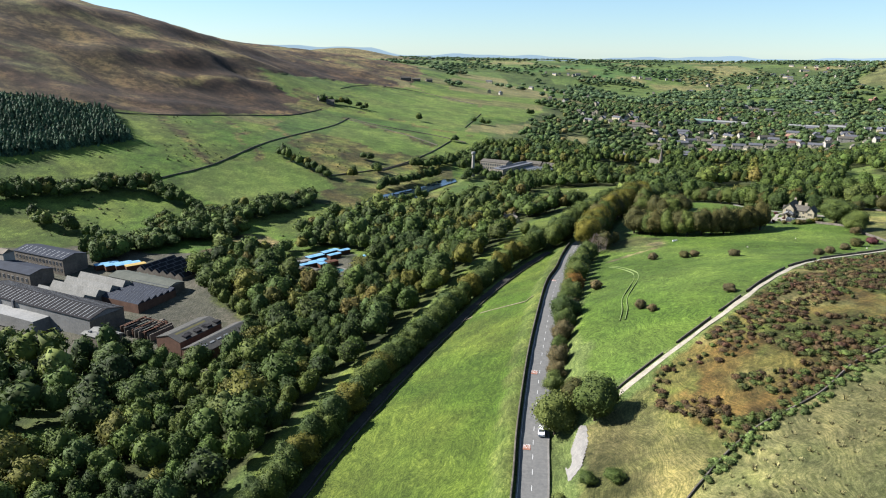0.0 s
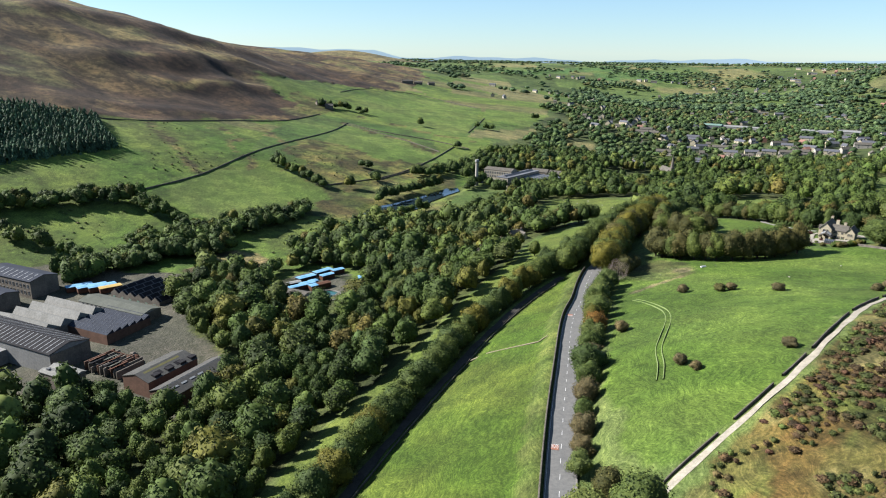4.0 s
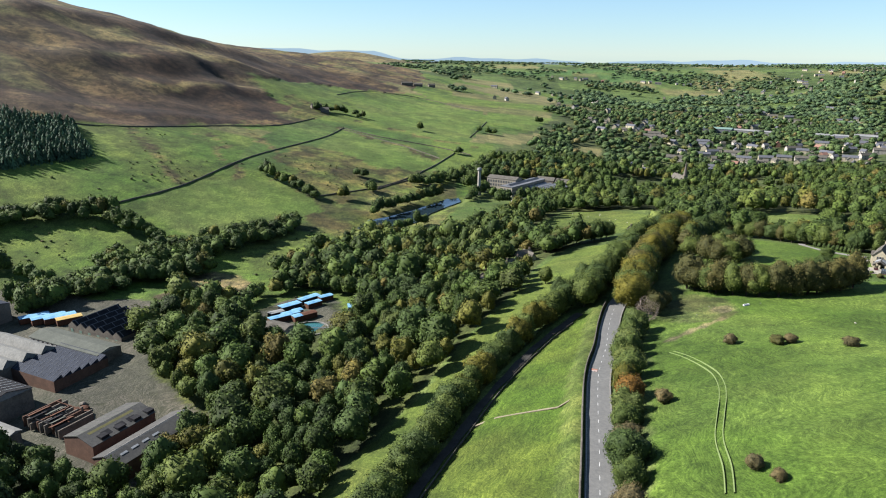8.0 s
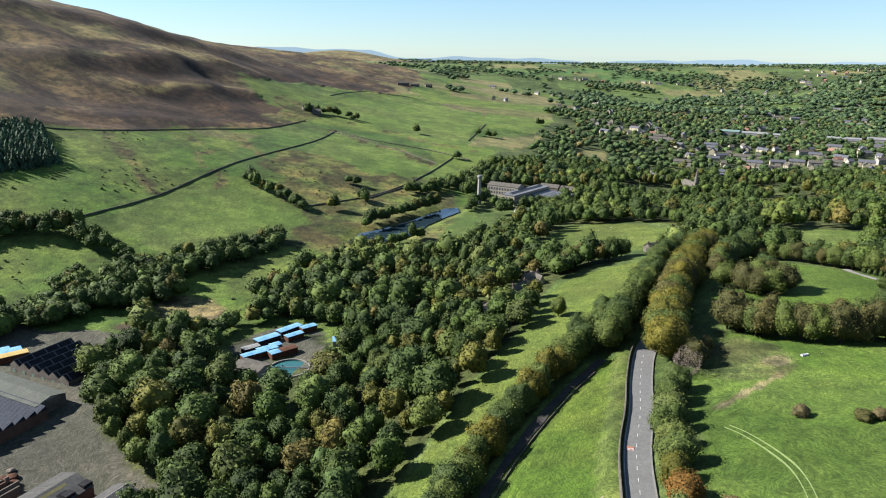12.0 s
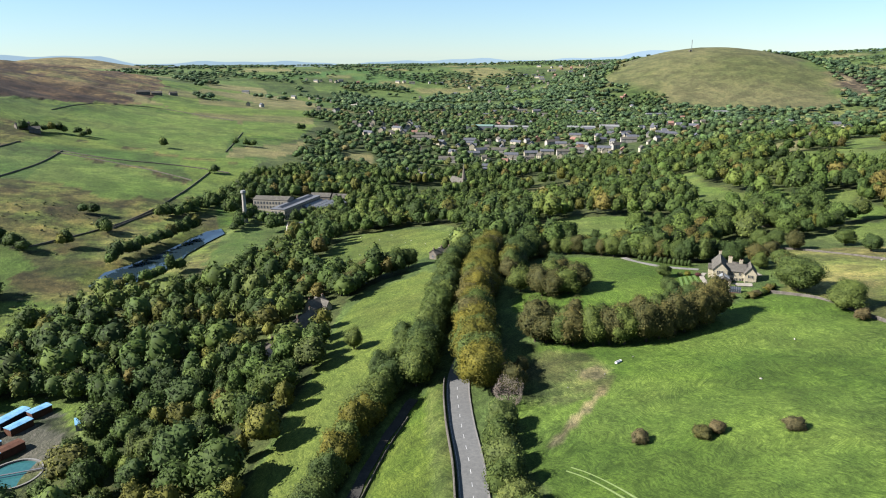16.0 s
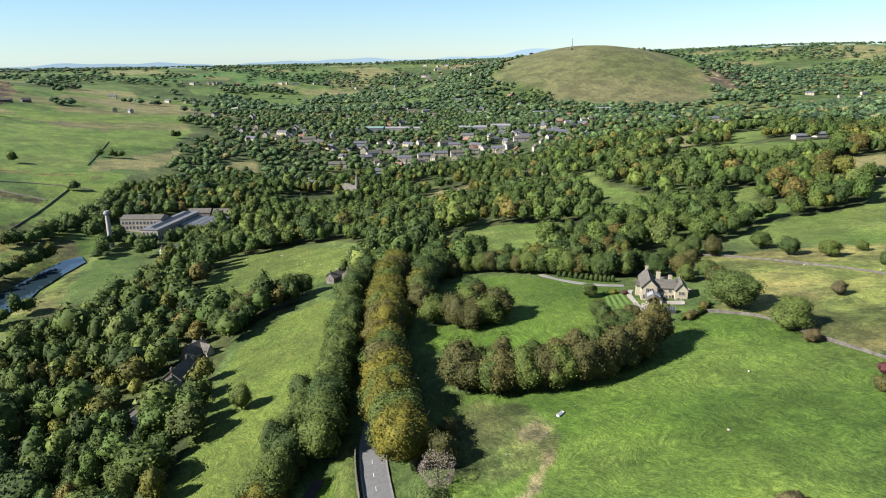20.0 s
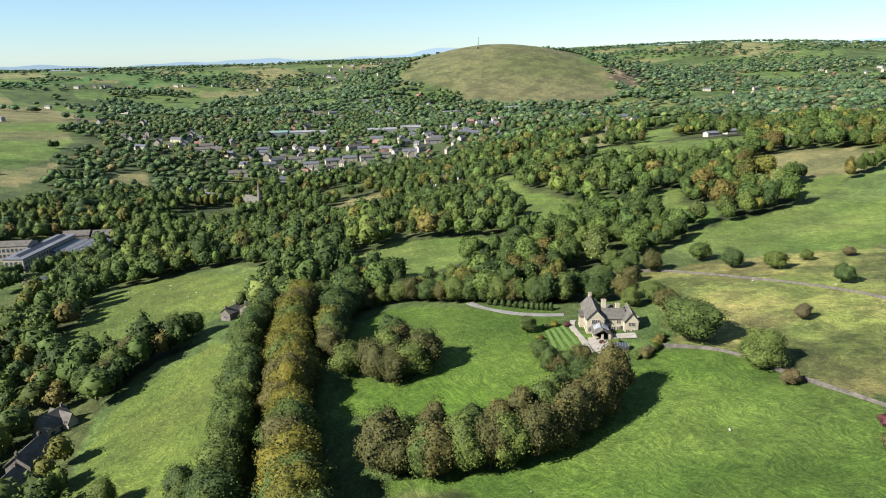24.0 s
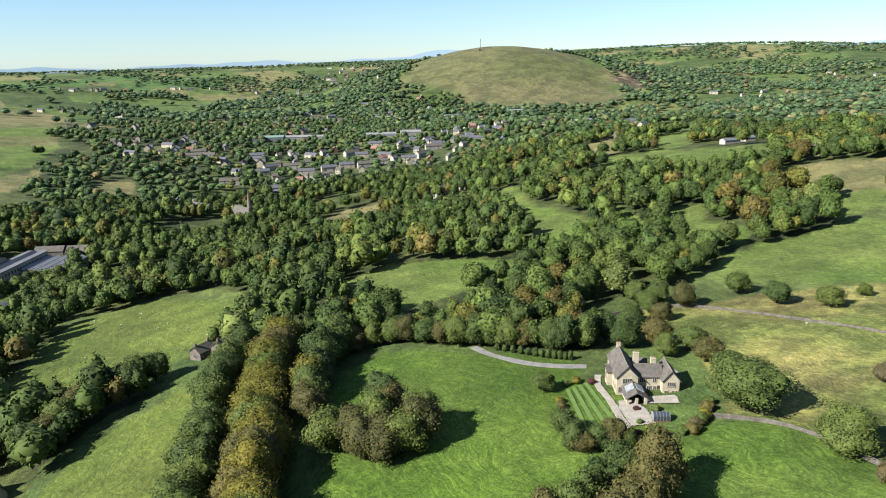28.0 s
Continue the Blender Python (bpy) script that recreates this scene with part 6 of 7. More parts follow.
def container(x, y, turn, w, d, h, mat, top, label, z=None):
    c = site("container", x, y, turn, label, "container", z, "yard containers")
    part("body", solid((0, 0, 0, w, d, h)), mat, c)
    n = max(4, int(w / 0.9))
    for i in range(n):
        part("rib", solid((w * (i + 0.3) / n, -0.06, 0.15, w * (i + 0.7) / n, -0.002, h - 0.15)), mat, c)
    part("cover", prism([(-0.15, h + 0.004), (d + 0.15, h + 0.004), (d + 0.1, h + 0.15), (d / 2, h + 0.42), (-0.1, h + 0.15)], "x", -0.15, w + 0.15), top, c)
    return c


for x, y, tn, w, d, top, word in ((-219, 410, 40, 14, 5, M_BLUE, "blue"), (-212, 409, 40, 16, 5, M_BLUE, "blue"), (-206, 410, 40, 15, 5, M_BLUE, "blue"), (-199, 409, 40, 12, 5, M_YELLOW, "yellow")):
    container(x, y, tn, w, d, 3.0, M_RUST, top, f"rusty container under a {word} cover", -28.4)
for x, y, tn, w, d, mat, top, word in ((-90, 413, 40, 12, 4, M_RUST, M_BLUE, "blue"), (-84, 419, 40, 9, 5, M_RUST, M_BLUE, "blue"), (-78, 416, 40, 6, 4.5, M_RUST, M_BLUE, "blue"), (-74, 419, 40, 8, 4.5, M_RUST, M_RUST, "rusty"), (-80, 425, 40, 5, 4, M_WHITE, M_BLUE, "blue"), (-92, 421, 40, 8, 4, M_DARK, M_WHITE, "white"), (-88, 431, 45, 12, 5, M_DARK, M_BLUE, "blue"), (-80, 443, 50, 13, 4.5, M_DARK, M_BLUE, "blue"), (-75, 436, 45, 9, 4, M_RUST, M_BLUE, "blue"), (-52, 428, 10, 8, 6, M_WHITE, M_BLUE, "blue"), (-70, 447, 40, 8, 4, M_RUST, M_BLUE, "blue")):
    container(x, y, tn, w, d, 2.8, mat, top, f"yard container under a {word} cover")
yard_shed = site("yard_shed", -92, 402.5, TURN, "white-walled shed with a brown roof beside the round tank", "shed")
gabled(yard_shed, 0, 0, 14, 9, 3.4, 1.2, M_RENDER, M_SLATE, "x", 0.3)
for i in range(4):
    window(yard_shed, 2 + i * 3, -0.06, 1.0, 1.4, 1.2, 0)
tank = site("settling_tank", -68, 406, 0, "round concrete settling tank full of green water", "tank")
bm = bmesh.new()
ring = [[(r * math.cos(2 * math.pi * i / 40), r * math.sin(2 * math.pi * i / 40), z) for i in range(40)] for r, z in ((9.2, -1.5), (9.2, 0.9), (8.6, 0.9), (8.6, -1.5))]
rv = [[bm.verts.new(p) for p in rr] for rr in ring]
for k in range(3):
    for i in range(40):
        bm.faces.new((rv[k][i], rv[k][(i + 1) % 40], rv[k + 1][(i + 1) % 40], rv[k + 1][i]))
part("rim", bm, M_VERGE, tank)
bm = bmesh.new()
bmesh.ops.create_circle(bm, cap_ends=True, segments=40, radius=8.6, matrix=Matrix.Translation((0, 0, 0.25)))
part("water_surface", bm, M_POOL, tank)
part("scraper_bridge", solid((-8.9, -0.3, 0.95, 8.9, 0.3, 1.15)), M_GREYMETAL, tank)

# --- the mill by the pond ---
stack = site("mill_chimney", 33, 769, 0, "tall pale mill chimney with a bulbous head", "chimney")
for name, r0, r1, z0, z1 in (("base", 2.4, 2.2, -1, 3), ("shaft", 1.9, 1.45, 3, 25), ("head", 1.5, 2.5, 25, 26.2), ("cap", 2.5, 1.9, 26.2, 28.2)):
    bm = bmesh.new()
    bmesh.ops.create_cone(bm, cap_ends=True, segments=24, radius1=r0, radius2=r1, depth=z1 - z0, matrix=Matrix.Translation((0, 0, (z0 + z1) / 2)))
    part(name, bm, M_RENDER if name == "shaft" else M_WHITE, stack)
m1 = site("mill_block", 44, 821, -30, "grey stone mill block with rows of windows", "mill", -31)
gabled(m1, 0, 0, 34, 16, 10.5, 2.2, M_MILLSTONE, M_SLATE, "x", 0.3)
for i in range(11):
    for z0 in (2.5, 6.5):
        window(m1, 2 + i * 3, -0.06, z0, 1.5, 2.2, 0)
m2 = site("mill_block", 56, 783, -38, "long mill block with a flat blue-grey roof", "mill", -32)
part("wall", solid((0, 0, -2, 14, 66, 9.2)), M_MILLSTONE, m2)
part("roof", solid((-0.4, -0.4, 9.22, 14.4, 66.4, 9.7)), M_GREYMETAL, m2, "blue-grey flat roof")
part("roof_lantern", prism([(4.5, 9.72), (9.5, 9.72), (7, 11.4)], "y", 4, 62), M_GREYMETAL, m2)
for i in range(20):
    for z0 in (1.5, 5.2):
        window(m2, 14.06, 2.5 + i * 3.2, z0, 1.6, 2.2, 1)
for i in range(4):
    window(m2, 2 + i * 3.3, -0.06, 5.2, 1.6, 2.2, 0)
m3 = site("mill_sheds", 86, 801, -38, "low glazed mill sheds with grey roofs", "mill", -32)
sawtooth(m3, 0, 0, 30, 34, 4.5, 2.0, 5, M_MILLSTONE, M_GREYMETAL, M_ROOFLIGHT, "y")
m4 = site("mill_office", 100, 838, -30, "slate-roofed mill office with two ridges", "mill", -32)
gabled(m4, 0, 0, 20, 9, 7, 3, M_OLDSTONE, M_SLATE, "x")
gabled(m4, 22, 0, 36, 10, 6, 3.5, M_BRICK, M_SLATE, "x")
for k, (x, y) in enumerate(((44, 806), (50, 800), (47, 794), (54, 796), (40, 790), (60, 778))):
    c = site("mill_plant", x, y, 20 * k, "grey mill plant and pale skips in the yard", "plant", group="mill plant")
    part("body", solid((-1.5, -1, 0, 1.5, 1, 2 + k % 3)), M_WHITE if k % 2 else M_GREYMETAL, c)
    part("lid", solid((-1.3, -0.8, 2.02 + k % 3, 1.3, 0.8, 2.3 + k % 3)), M_GREYMETAL, c)

# --- the town ---
kinds = []
for i, (w, d, e, r, walls, roofs, word) in enumerate(((9, 8, 5.2, 3.0, M_RENDER, M_GREYSLATE, "pale rendered town house with a slate roof"), (8, 8, 5.4, 3.0, M_SANDSTONE, M_SLATE, "stone town house with a grey slate roof"), (22, 8, 5.4, 2.8, M_SANDSTONE, M_GREYSLATE, "stone terrace with a slate roof"), (10, 9, 5.2, 3.2, M_BRICK, M_TILE, "brick town house with a red tiled roof"), (26, 8, 5.4, 3.0, M_RENDER, M_SLATE, "long pale terrace with a grey roof"), (12, 9, 6.5, 3.4, M_SANDSTONE, M_GREYSLATE, "large gabled sandstone villa"))):
    kinds.append(cottage(300 + 40 * i, 1000, 0, w, d, e, r, walls, roofs, word, "town_house", group="town houses", wing=4 if i == 5 else None, plain=True))
rnd = random.Random(21)
spots = [(239, 942, 3), (252, 950, 1), (230, 955, 0), (357, 1126, 5), (372, 1130, 5), (345, 1118, 5), (401, 1036, 3), (412, 1030, 3), (347, 977, 2), (352, 992, 2), (358, 1005, 2), (466, 1056, 1), (450, 1050, 1), (440, 1046, 5), (290, 930, 1)]
# clusters of houses: middle, how far they spread across and along, how many
for u, v, du, dv, n in ((355, 1400, 45, 40, 26), (345, 1290, 40, 40, 26), (382, 1170, 28, 45, 24), (244, 968, 18, 14, 8), (374, 1040, 26, 30, 14), (420, 1060, 20, 18, 8), (490, 1065, 45, 28, 22), (550, 1030, 45, 40, 22), (465, 1185, 40, 40, 26), (560, 1130, 60, 50, 32), (660, 1120, 60, 40, 26), (760, 1150, 70, 40, 24), (850, 1060, 40, 60, 22), (640, 1010, 40, 40, 14), (990, 1400, 90, 70, 26), (880, 1260, 80, 60, 24), (600, 1500, 100, 80, 26), (800, 1700, 120, 90, 26), (1050, 1800, 120, 80, 26), (1080, 2100, 150, 120, 26), (1077, 2500, 160, 90, 26), (1240, 2650, 150, 80, 26), (1350, 2530, 120, 90, 26), (1600, 2900, 140, 90, 40), (1700, 2850, 140, 80, 34), (480, 2746, 110, 8, 14), (900, 2775, 110, 8, 14), (380, 2150, 90, 60, 14), (2370, 1270, 60, 50, 20), (1640, 1180, 120, 90, 14), (260, 1640, 60, 40, 12)):
    for i in range(int(n * 0.62)):
        spots.append((u + rnd.gauss(0, 1) * du, v + rnd.gauss(0, 1) * dv, rnd.choice((0, 1, 1, 2, 2, 3, 2, 1, 5, 4))))
taken = []
for x, y, k in spots:
    if any((x - a) ** 2 + (y - b) ** 2 < 17 ** 2 for a, b in taken) or inside(x, y, WOOD_PARK) and y < 880 or bool(inside(x, y, ROUND_HILL)):
        continue
    taken.append((x, y))
    turn = rnd.choice((-30, 60, -20, 70, 10, -60)) + rnd.uniform(-8, 8)
    copy_thing(kinds[k], pose(x, y, spot(x, y) + 0.3, 0, 0, turn)).scale = (0.92, 0.92, 1.0)
for k in kinds:
    for o in (*k.children_recursive, k):
        bpy.data.objects.remove(o)
for x, y, tn, w, d, mat, word in ((505, 1375, -30, 50, 26, M_GREENMETAL, "green"), (545, 1355, -30, 48, 18, M_WHITE, "white"), (575, 1335, -30, 48, 14, M_WHITE, "white"), (660, 1270, -30, 50, 26, M_WHITE, "white"), (700, 1240, -30, 34, 24, M_WHITE, "white"), (900, 1650, -20, 60, 20, M_WHITE, "white"), (1050, 1560, -20, 70, 18, M_GREYMETAL, "grey"), (1180, 1500, -15, 50, 18, M_WHITE, "white")):
    b = site("warehouse", x, y, tn, f"long warehouse with a {word} metal roof in the town", "warehouse", group="town warehouses")
    gabled(b, -w / 2, -d / 2, w / 2, d / 2, 7, 2, M_GREYMETAL if mat is M_GREENMETAL else M_WHITE, mat, "x")
church = site("church_spire", 284, 893, 10, "slender grey stone church spire among trees", "church")
part("tower", solid((-2.6, -2.6, -2, 2.6, 2.6, 15)), M_OLDSTONE, church)
bm = bmesh.new()
bmesh.ops.create_cone(bm, cap_ends=True, segments=8, radius1=2.5, radius2=0.08, depth=17, matrix=Matrix.Translation((0, 0, 23.5)))
part("spire", bm, M_OLDSTONE, church)
gabled(church, -5, 2.65, 5, 26, 8, 6, M_OLDSTONE, M_SLATE, "y")
mast = site("radio_mast", 1445, 1960, 0, "thin lattice radio mast on the hilltop", "mast")
part("mast_pole", solid((-0.5, -0.5, 0, 0.5, 0.5, 34)), M_GREYMETAL, mast)
part("mast_hut", solid((-4, 2, 0, 4, 8, 4)), M_OLDSTONE, mast)

WHEELS = smooth_line([(74, 288), (75.6, 282), (76.9, 271), (76.8, 260), (74.3, 249), (71, 240), (67, 231), (62, 219), (59, 207), (56, 198)], 2)

# ---- car, road words, sheep and stones ----
def car(x, y, turn, z):
    c = site("car", x, y, turn, "white hatchback car driving on the grey road", "car", z)
    body = bmesh.new()
    outline = [(-2.05, 0.25), (2.0, 0.25), (2.08, 0.6), (1.95, 0.82), (1.05, 0.95), (0.45, 1.42), (-1.25, 1.46), (-1.95, 1.0), (-2.1, 0.7)]
    prism(outline, "x", 0, 1, body)
    for v in body.verts:
        s, a, z0 = v.co
        k = 0.9 if z0 > 0.9 else 1.0
        k = 0.74 if z0 > 1.3 else k
        v.co = ((s - 0.5) * 1.74 * k, a, z0)
    bmesh.ops.bevel(body, geom=list(body.edges), offset=0.06, segments=2, affect="EDGES")
    part("body", body, M_CARPAINT, c)
    part("windscreen", prism([(0.98, 0.99), (0.5, 1.36), (0.55, 1.4), (1.04, 1.02)], "x", -0.62, 0.62), M_GLASS, c)
    part("rear_window", prism([(-1.9, 1.06), (-1.36, 1.4), (-1.4, 1.44), (-1.95, 1.1)], "x", -0.6, 0.6), M_GLASS, c)
    for s in (-1, 1):
        part("side_window", solid((s * 0.74 - 0.06, -1.3, 1.0, s * 0.74 + 0.06, 0.55, 1.34)), M_GLASS, c)
        part("headlight", solid((s * 0.62 - 0.18, 1.98, 0.62, s * 0.62 + 0.18, 2.1, 0.78)), M_ROOFLIGHT, c)
        for yy in (-1.3, 1.3):
            bm = bmesh.new()
            bmesh.ops.create_cone(bm, cap_ends=True, segments=18, radius1=0.32, radius2=0.32, depth=0.22, matrix=Matrix.Translation((s * 0.78, yy, 0.32)) @ Matrix.Rotation(math.pi / 2, 4, "Y"))
            w = part("wheel", bm, M_TYRE, c)
            bm = bmesh.new()
            bmesh.ops.create_cone(bm, cap_ends=True, segments=14, radius1=0.2, radius2=0.2, depth=0.24, matrix=Matrix.Translation((s * 0.785, yy, 0.32)) @ Matrix.Rotation(math.pi / 2, 4, "Y"))
            part("rim", bm, M_GREYMETAL, w)


def on_road(y, off):
    k = float(np.interp(y, ROAD[:, 1], range(len(ROAD))))
    side = sideways(ROAD, off)
    d = ROAD[min(int(k) + 1, len(ROAD) - 1)] - ROAD[int(k)]
    return [float(np.interp(k, range(len(ROAD)), side[:, c])) for c in (0, 1)], float(np.interp(k, range(len(ROAD)), road_z)), math.degrees(math.atan2(d[1], d[0])) - 90


(cx, cy), cz, ct = on_road(152, 1.9)
car(cx, cy, ct + 180, cz + 0.055)
for y in (146, 183, 286):
    (cx, cy), cz, ct = on_road(y, -1.6)
    sg = site("road_sign_marking", cx, cy, ct, "red patch with the word SLOW painted on the road", "road marking", cz + 0.064)
    part("red_patch", solid((-1.0, -1.7, -0.01, 1.0, 1.7, 0.004)), M_REDPAINT, sg)
    cu = bpy.data.curves.new("word", "FONT")
    cu.body, cu.align_x, cu.align_y, cu.size, cu.extrude = "SLOW", "CENTER", "CENTER", 0.7, 0.002
    cu.materials.append(M_PAINT)
    wd = new("word", cu)
    wd.parent, wd.location, wd.scale, wd.rotation_euler = sg, (0, 0, 0.012), (0.95, 3.6, 1), (0, 0, math.pi)
patch("layby", [(27.5, 133), (30, 140), (33.5, 147), (35, 146), (34, 139), (31, 131), (28.5, 130)], 0.14, M_VERGE, "bare grey pull-in beside the road", "layby", 0.35)
for off in (-0.8, 0.8):
    tagged(ribbon("wheel_track", WHEELS, off - 0.09, off + 0.09, 0.28, M_WHEEL, thick=0.4), "flattened pale wheel track in the grass", "track", kind="structure")
for k, (x, y) in enumerate(((138, 298), (109, 328), (123, 334), (96, 327), (104, 336))):
    s = site("stone", x, y, 30 * k, "pale stone lying in the green field", "stone", group="field stones")
    bm = bmesh.new()
    bmesh.ops.create_icosphere(bm, subdivisions=2, radius=(0.5, 0.35, 0.3, 0.3, 0.3)[k])
    for v in bm.verts:
        v.co = v.co * (0.8 + 0.3 * noise.noise(v.co * 1.7 + Vector((k, 0, 0))))
        v.co.z = v.co.z * 0.5 + 0.2
    part("stone_body", bm, M_VERGE if k > 0 else M_RENDER, s)
trough = site("water_trough", 117, 333, 20, "long white water trough standing in the green field", "trough")
part("basin", solid((-1.3, -0.4, 0.1, 1.3, -0.32, 0.65), (-1.3, 0.32, 0.1, 1.3, 0.4, 0.65), (-1.3, -0.32, 0.1, -1.22, 0.32, 0.65), (1.22, -0.32, 0.1, 1.3, 0.32, 0.65), (-1.22, -0.32, 0.1, 1.22, 0.32, 0.18)), M_CARPAINT, trough)
for x in (-1.0, 1.0):
    part("leg", solid((x - 0.1, -0.3, -0.4, x + 0.1, 0.3, 0.1)), M_VERGE, trough)
rs = random.Random(8)
for i in range(20):
    x, y = rs.choice(((110, 600), (125, 615), (100, 580), (140, 600), (280, 360), (150, 580), (180, 290), (300, 350), (110, 630))) if i else (180, 300)
    x, y = x + rs.uniform(-20, 20), y + rs.uniform(-18, 18)
    s = site("boulder", x, y, rs.uniform(0, 360), "small pale boulder on the pasture", "stone", group="pasture boulders")
    bm = bmesh.new()
    bmesh.ops.create_icosphere(bm, subdivisions=1, radius=0.38, matrix=Matrix.Translation((0, 0, 0.3)) @ Matrix.Diagonal((1.3, 0.7, 0.8, 1)))
    part("stone_body", bm, M_SHEEP, s)


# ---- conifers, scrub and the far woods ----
def cone_form(rs, n):
    u = rs.rand(n) ** 0.6
    a = rs.rand(n) * 6.283
    r = u * rs.uniform(0.75, 1.05, n)
    p = np.stack([r * np.cos(a), r * np.sin(a), 1 - 2 * u], 1)
    t = np.stack([np.cos(a), np.sin(a), -0.9 + 0 * a], 1) * 0.3
    b = np.stack([-np.sin(a), np.cos(a), 0 * a], 1) * 0.2
    v = np.stack([p - t * 0.4, p + t + b, p + t - b], 1).reshape(-1, 3)
    return v, np.arange(3 * n).reshape(-1, 3)


rs = np.random.RandomState(12)
CONES = [cone_form(rs, 85) for _ in range(3)]
PLANTATION = [(-372, 556), (-300, 658), (-352, 730), (-430, 690), (-560, 620), (-520, 540)]
x, y = plant(4.6, PLANTATION, seed=8)
keep_palette = PALETTE.copy()
PALETTE[:] = np.array((0.026, 0.052, 0.03)) * np.linspace(0.8, 1.3, 8)[:, None]
woodland("conifer_plantation", x, y, CONES, (9, 12.5), (6, 7.6), "dense dark green conifer plantation on the hillside", 9, form_z=0.5)
PALETTE[:] = keep_palette
tones = np.array([(0.042, 0.03, 0.016), (0.05, 0.033, 0.017), (0.052, 0.042, 0.019), (0.036, 0.044, 0.014), (0.042, 0.058, 0.016), (0.046, 0.026, 0.017), (0.054, 0.042, 0.022), (0.034, 0.043, 0.014)])
PALETTE[:] = tones
SCRUB = [crown(random.Random(30 + i), 80, 0.17, 7, tall=0.6, core=1, low=-0.5, gloss=0.6) for i in range(4)]
x, y = plant(2.0, HEATH, keep=lambda x, y, rs: (wavy(x, y, 13.0, 50) + 0.8 * wavy(x, y, 5.0, 51) + 0.7 * rs.rand(len(x)) - 0.010 * (near_line(x, y, TRACK)[0] - 25) > 0.22) & (x + 0.35 * (y - 140) + 4 * wavy(x, y, 9.0, 23) > 53) & (near_line(x, y, TRACK)[0] > 3.5), seed=14)
woodland("heath_scrub", x, y, SCRUB, (0.5, 2.3), (1.3, 4.4), "brown bilberry and thorn scrub on the heath", 15, form_z=0.3)
# bracken along the broken wall of the straw field
bx, by = [], []
for px, py in smooth_line([(52, 112), (63, 121), (79, 127), (98, 139), (140, 152), (200, 163)], 0.8):
    for k in range(2):
        bx.append(px + rnd.uniform(-1, 1) * 2.6)
        by.append(py + 1.5 + rnd.uniform(-1, 1) * 2.6)
PALETTE[:] = np.array((0.058, 0.084, 0.026)) * np.linspace(0.6, 1.25, 8)[:, None]
woodland("bracken", np.array(bx), np.array(by), SCRUB, (0.7, 1.5), (1.2, 2.6), "green bracken along a tumbled wall", 26, form_z=0.3)
PALETTE[:] = np.array([(0.041, 0.056, 0.022), (0.053, 0.067, 0.029), (0.070, 0.073, 0.036), (0.035, 0.048, 0.018), (0.059, 0.061, 0.032), (0.077, 0.061, 0.036), (0.053, 0.067, 0.032), (0.048, 0.056, 0.025)])
x, y = plant(9.0, None, box=(-330, 455, 0, 800), holes=(WOOD_VALLEY, POND, CLEARING, PLANTATION), keep=lambda x, y, rs: (rs.rand(len(x)) < 0.05 + 0.5 * (wavy(x, y, 45, 59) > 0.35)) & ~inside(x, y, HEATHER) & ~inside(x, y, LEYS[0]) & ~inside(x, y, LEYS[3]), seed=16)
woodland("pasture_scrub", x, y, SCRUB, (0.7, 2.4), (1.0, 3.4), "scattered gorse and rush clumps on the pasture", 17, form_z=0.3)
PALETTE[:] = keep_palette


# distance haze put into the leaf colours: bluer and paler from the town on
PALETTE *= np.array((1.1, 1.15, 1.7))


def town_trees(x, y, rs):
    hillside = x < 0.3 * y - 215 - 60 * wavy(x, y, 90, 51)
    free = np.ones(len(x), bool)
    for a, b in taken:
        free &= ~((np.abs(x - a) < 9) & (y > b - 24) & (y < b + 8))
    return ~hillside & free & (rs.rand(len(x)) < 0.66) & (wavy(x, y, 60, 52) + 0.5 * wavy(x, y, 26, 49) > -0.5)


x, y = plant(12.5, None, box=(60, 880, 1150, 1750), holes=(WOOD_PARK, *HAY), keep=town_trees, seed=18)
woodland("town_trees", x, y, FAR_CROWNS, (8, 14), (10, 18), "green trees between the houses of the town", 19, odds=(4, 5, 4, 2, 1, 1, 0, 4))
# a second step of painted haze for the woods beyond the town
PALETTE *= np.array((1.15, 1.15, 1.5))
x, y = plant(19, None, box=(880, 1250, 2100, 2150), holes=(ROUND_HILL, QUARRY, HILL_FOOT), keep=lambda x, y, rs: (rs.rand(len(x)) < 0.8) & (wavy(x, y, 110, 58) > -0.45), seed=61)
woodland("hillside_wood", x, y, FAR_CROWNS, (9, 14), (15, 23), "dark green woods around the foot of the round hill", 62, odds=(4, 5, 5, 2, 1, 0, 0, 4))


def far_trees(x, y, rs):
    return (wavy(x, y, 130, 53) + 0.55 * wavy(x, y, 45, 54) + 0.5 * rs.rand(len(x)) > 0.3) & ~inside(x, y, HEATHER) & ((x > 0.3 * y - 300) | (wavy(x, y, 70, 55) > 0.45))


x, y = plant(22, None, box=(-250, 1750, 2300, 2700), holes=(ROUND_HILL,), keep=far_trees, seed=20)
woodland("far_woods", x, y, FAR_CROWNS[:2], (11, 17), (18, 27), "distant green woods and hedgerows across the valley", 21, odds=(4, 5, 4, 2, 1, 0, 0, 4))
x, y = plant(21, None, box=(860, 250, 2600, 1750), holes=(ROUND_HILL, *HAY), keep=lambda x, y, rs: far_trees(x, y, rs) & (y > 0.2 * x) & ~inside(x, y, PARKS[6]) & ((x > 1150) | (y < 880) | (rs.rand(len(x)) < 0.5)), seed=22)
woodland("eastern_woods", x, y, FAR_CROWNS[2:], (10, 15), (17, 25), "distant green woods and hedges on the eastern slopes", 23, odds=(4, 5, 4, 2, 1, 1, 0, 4))
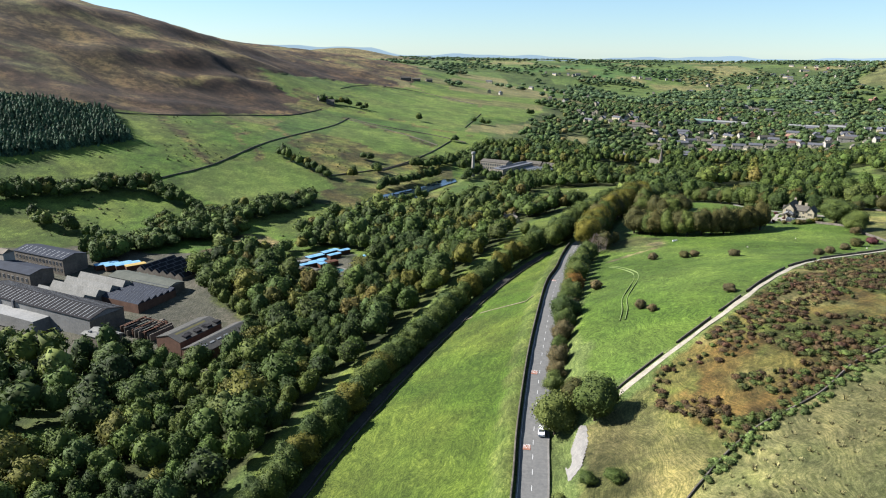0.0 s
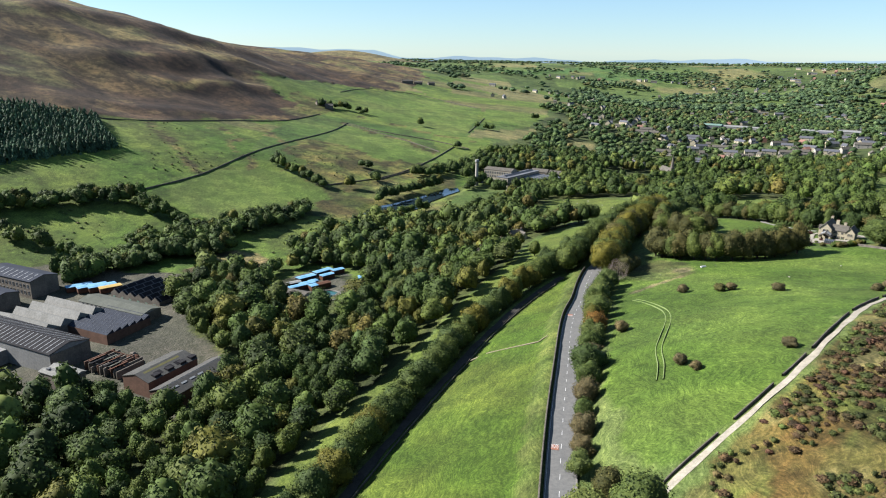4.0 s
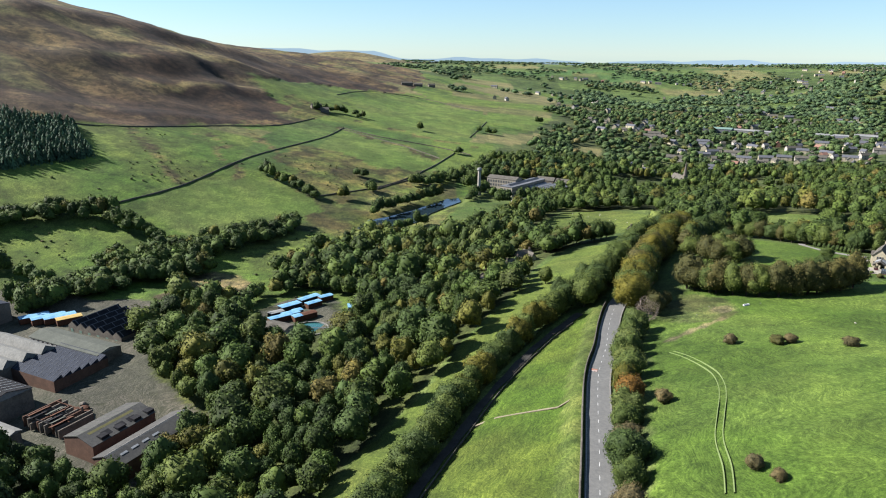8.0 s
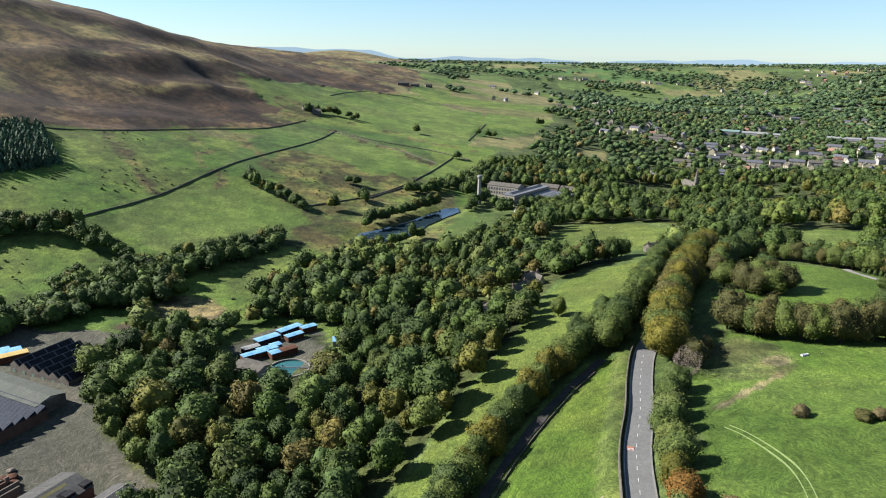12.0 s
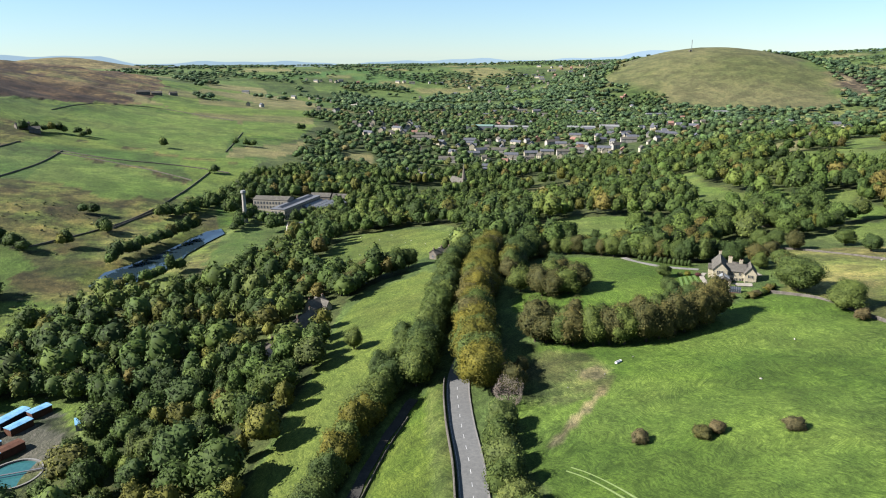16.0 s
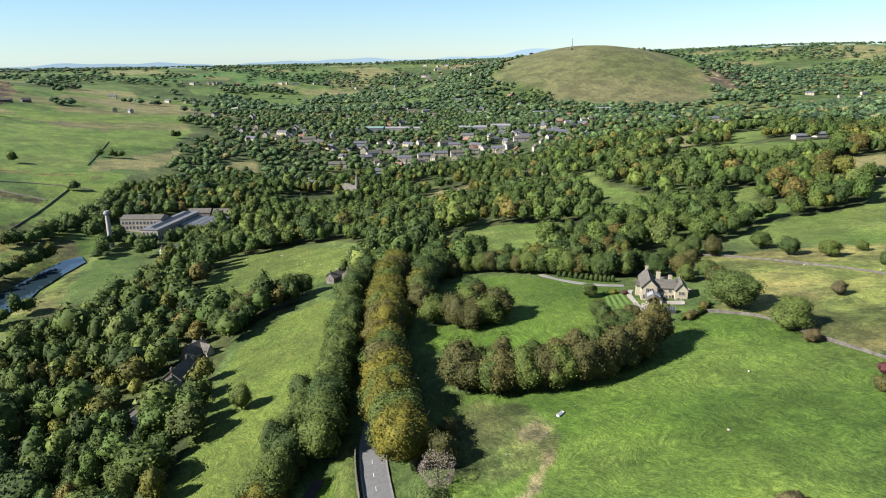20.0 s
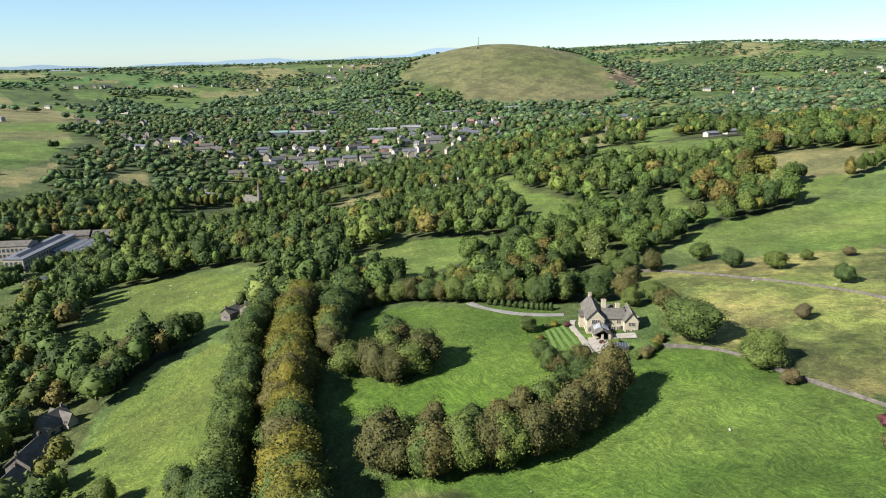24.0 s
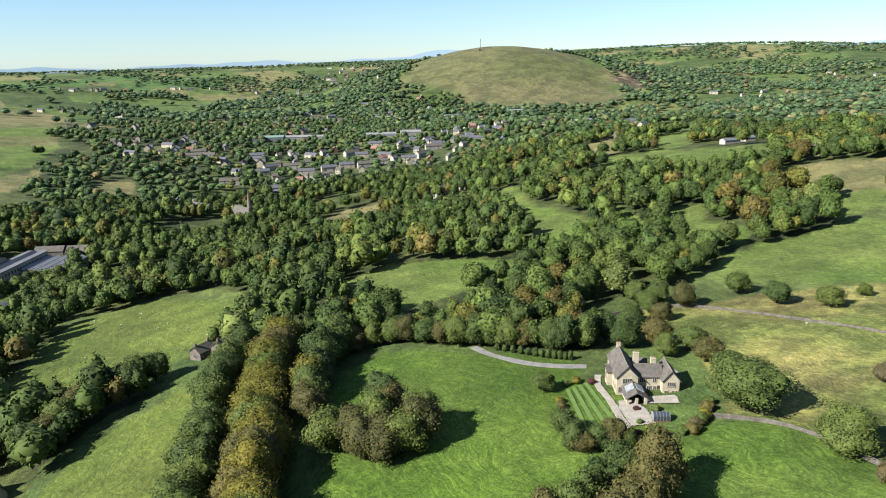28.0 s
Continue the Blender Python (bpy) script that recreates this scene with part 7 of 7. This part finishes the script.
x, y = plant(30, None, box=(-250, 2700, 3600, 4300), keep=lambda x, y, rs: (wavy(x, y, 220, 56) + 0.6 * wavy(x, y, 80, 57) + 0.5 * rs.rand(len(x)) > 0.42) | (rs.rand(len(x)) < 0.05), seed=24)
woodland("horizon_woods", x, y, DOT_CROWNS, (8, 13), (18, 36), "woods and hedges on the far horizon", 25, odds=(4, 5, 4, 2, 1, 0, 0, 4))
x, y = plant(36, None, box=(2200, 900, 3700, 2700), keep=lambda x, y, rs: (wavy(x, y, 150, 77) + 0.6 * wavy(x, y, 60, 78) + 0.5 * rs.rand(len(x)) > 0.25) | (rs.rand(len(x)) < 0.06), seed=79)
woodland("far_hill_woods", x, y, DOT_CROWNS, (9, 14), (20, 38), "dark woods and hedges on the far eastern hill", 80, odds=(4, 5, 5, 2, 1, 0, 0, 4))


# ---- rank grass in the fields ----
def tuft_form(rs, n):
    a = rs.rand(n) * 6.283
    r = 0.25 + 0.75 * rs.rand(n)
    p = np.stack([r * np.cos(a) * 0.8, r * np.sin(a) * 0.8, 0 * a - 0.9], 1)
    b = np.stack([-np.sin(a), np.cos(a), 0 * a], 1) * 0.3
    tip = p + np.stack([np.cos(a) * 0.35, np.sin(a) * 0.35, 1.2 + 0.7 * rs.rand(n)], 1)
    return np.stack([p - b, p + b, tip], 1).reshape(-1, 3), np.arange(3 * n).reshape(-1, 3)


TUFTS = [tuft_form(rs, 9) for _ in range(5)]
for field, gap, tone, word, wide, seed in ((STRAW, 2.6, (0.105, 0.1, 0.05), "straw-coloured", (0.6, 1.6), 94),):
    x, y = plant(gap, field, keep=lambda x, y, rs: (rs.rand(len(x)) < 0.62) & (y > 85) & (x < 300) & (near_line(x, y, ROAD)[0] > 4.6) & (near_line(x, y, LANE)[0] > 3) & (near_line(x, y, TRACK)[0] > 2), seed=seed)
    PALETTE[:] = np.array(tone) * np.linspace(0.62, 1.3, 8)[:, None]
    woodland("grass_tufts", x, y, TUFTS, (0.3, 0.9), wide, f"{word} tufts of rank field grass", seed + 10, form_z=0.42)

# ---- ridge backdrop on the far horizon: a flat strip, haze painted as blue glow ----
M_RIDGE, gn, gl, gb = material("ridge_haze_glow", 1.0, 0.0)
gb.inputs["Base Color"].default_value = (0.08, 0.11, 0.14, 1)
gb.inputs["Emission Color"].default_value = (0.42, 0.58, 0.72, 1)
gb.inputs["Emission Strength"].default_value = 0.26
ang = np.radians(np.linspace(-55, 115, 240))
reach = np.arange(700, 4400, 60.0)
sight = np.max((height(np.outer(np.sin(ang), reach).ravel(), np.outer(np.cos(ang), reach).ravel()).reshape(240, -1) - 108) / reach, 1)
level = float(np.median(sight[100:150]))

crest = 108 + 4420 * (np.minimum(sight, level) + 0.0052) + 7 * np.sin(ang * 23) + 5 * np.sin(ang * 51 + 1) + 3 * np.sin(ang * 117)
rx, ry = 4420 * np.sin(ang), 4420 * np.cos(ang)
v = np.concatenate([np.stack([rx, ry, 0 * rx - 400], 1), np.stack([rx, ry, crest], 1)])
k = np.arange(239)
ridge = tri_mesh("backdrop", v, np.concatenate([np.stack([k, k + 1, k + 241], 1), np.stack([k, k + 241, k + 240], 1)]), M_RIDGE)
tagged(new("backdrop", ridge), "flat backdrop strip of a far ridge, its haze painted as a pale blue glow", "backdrop", kind="structure")
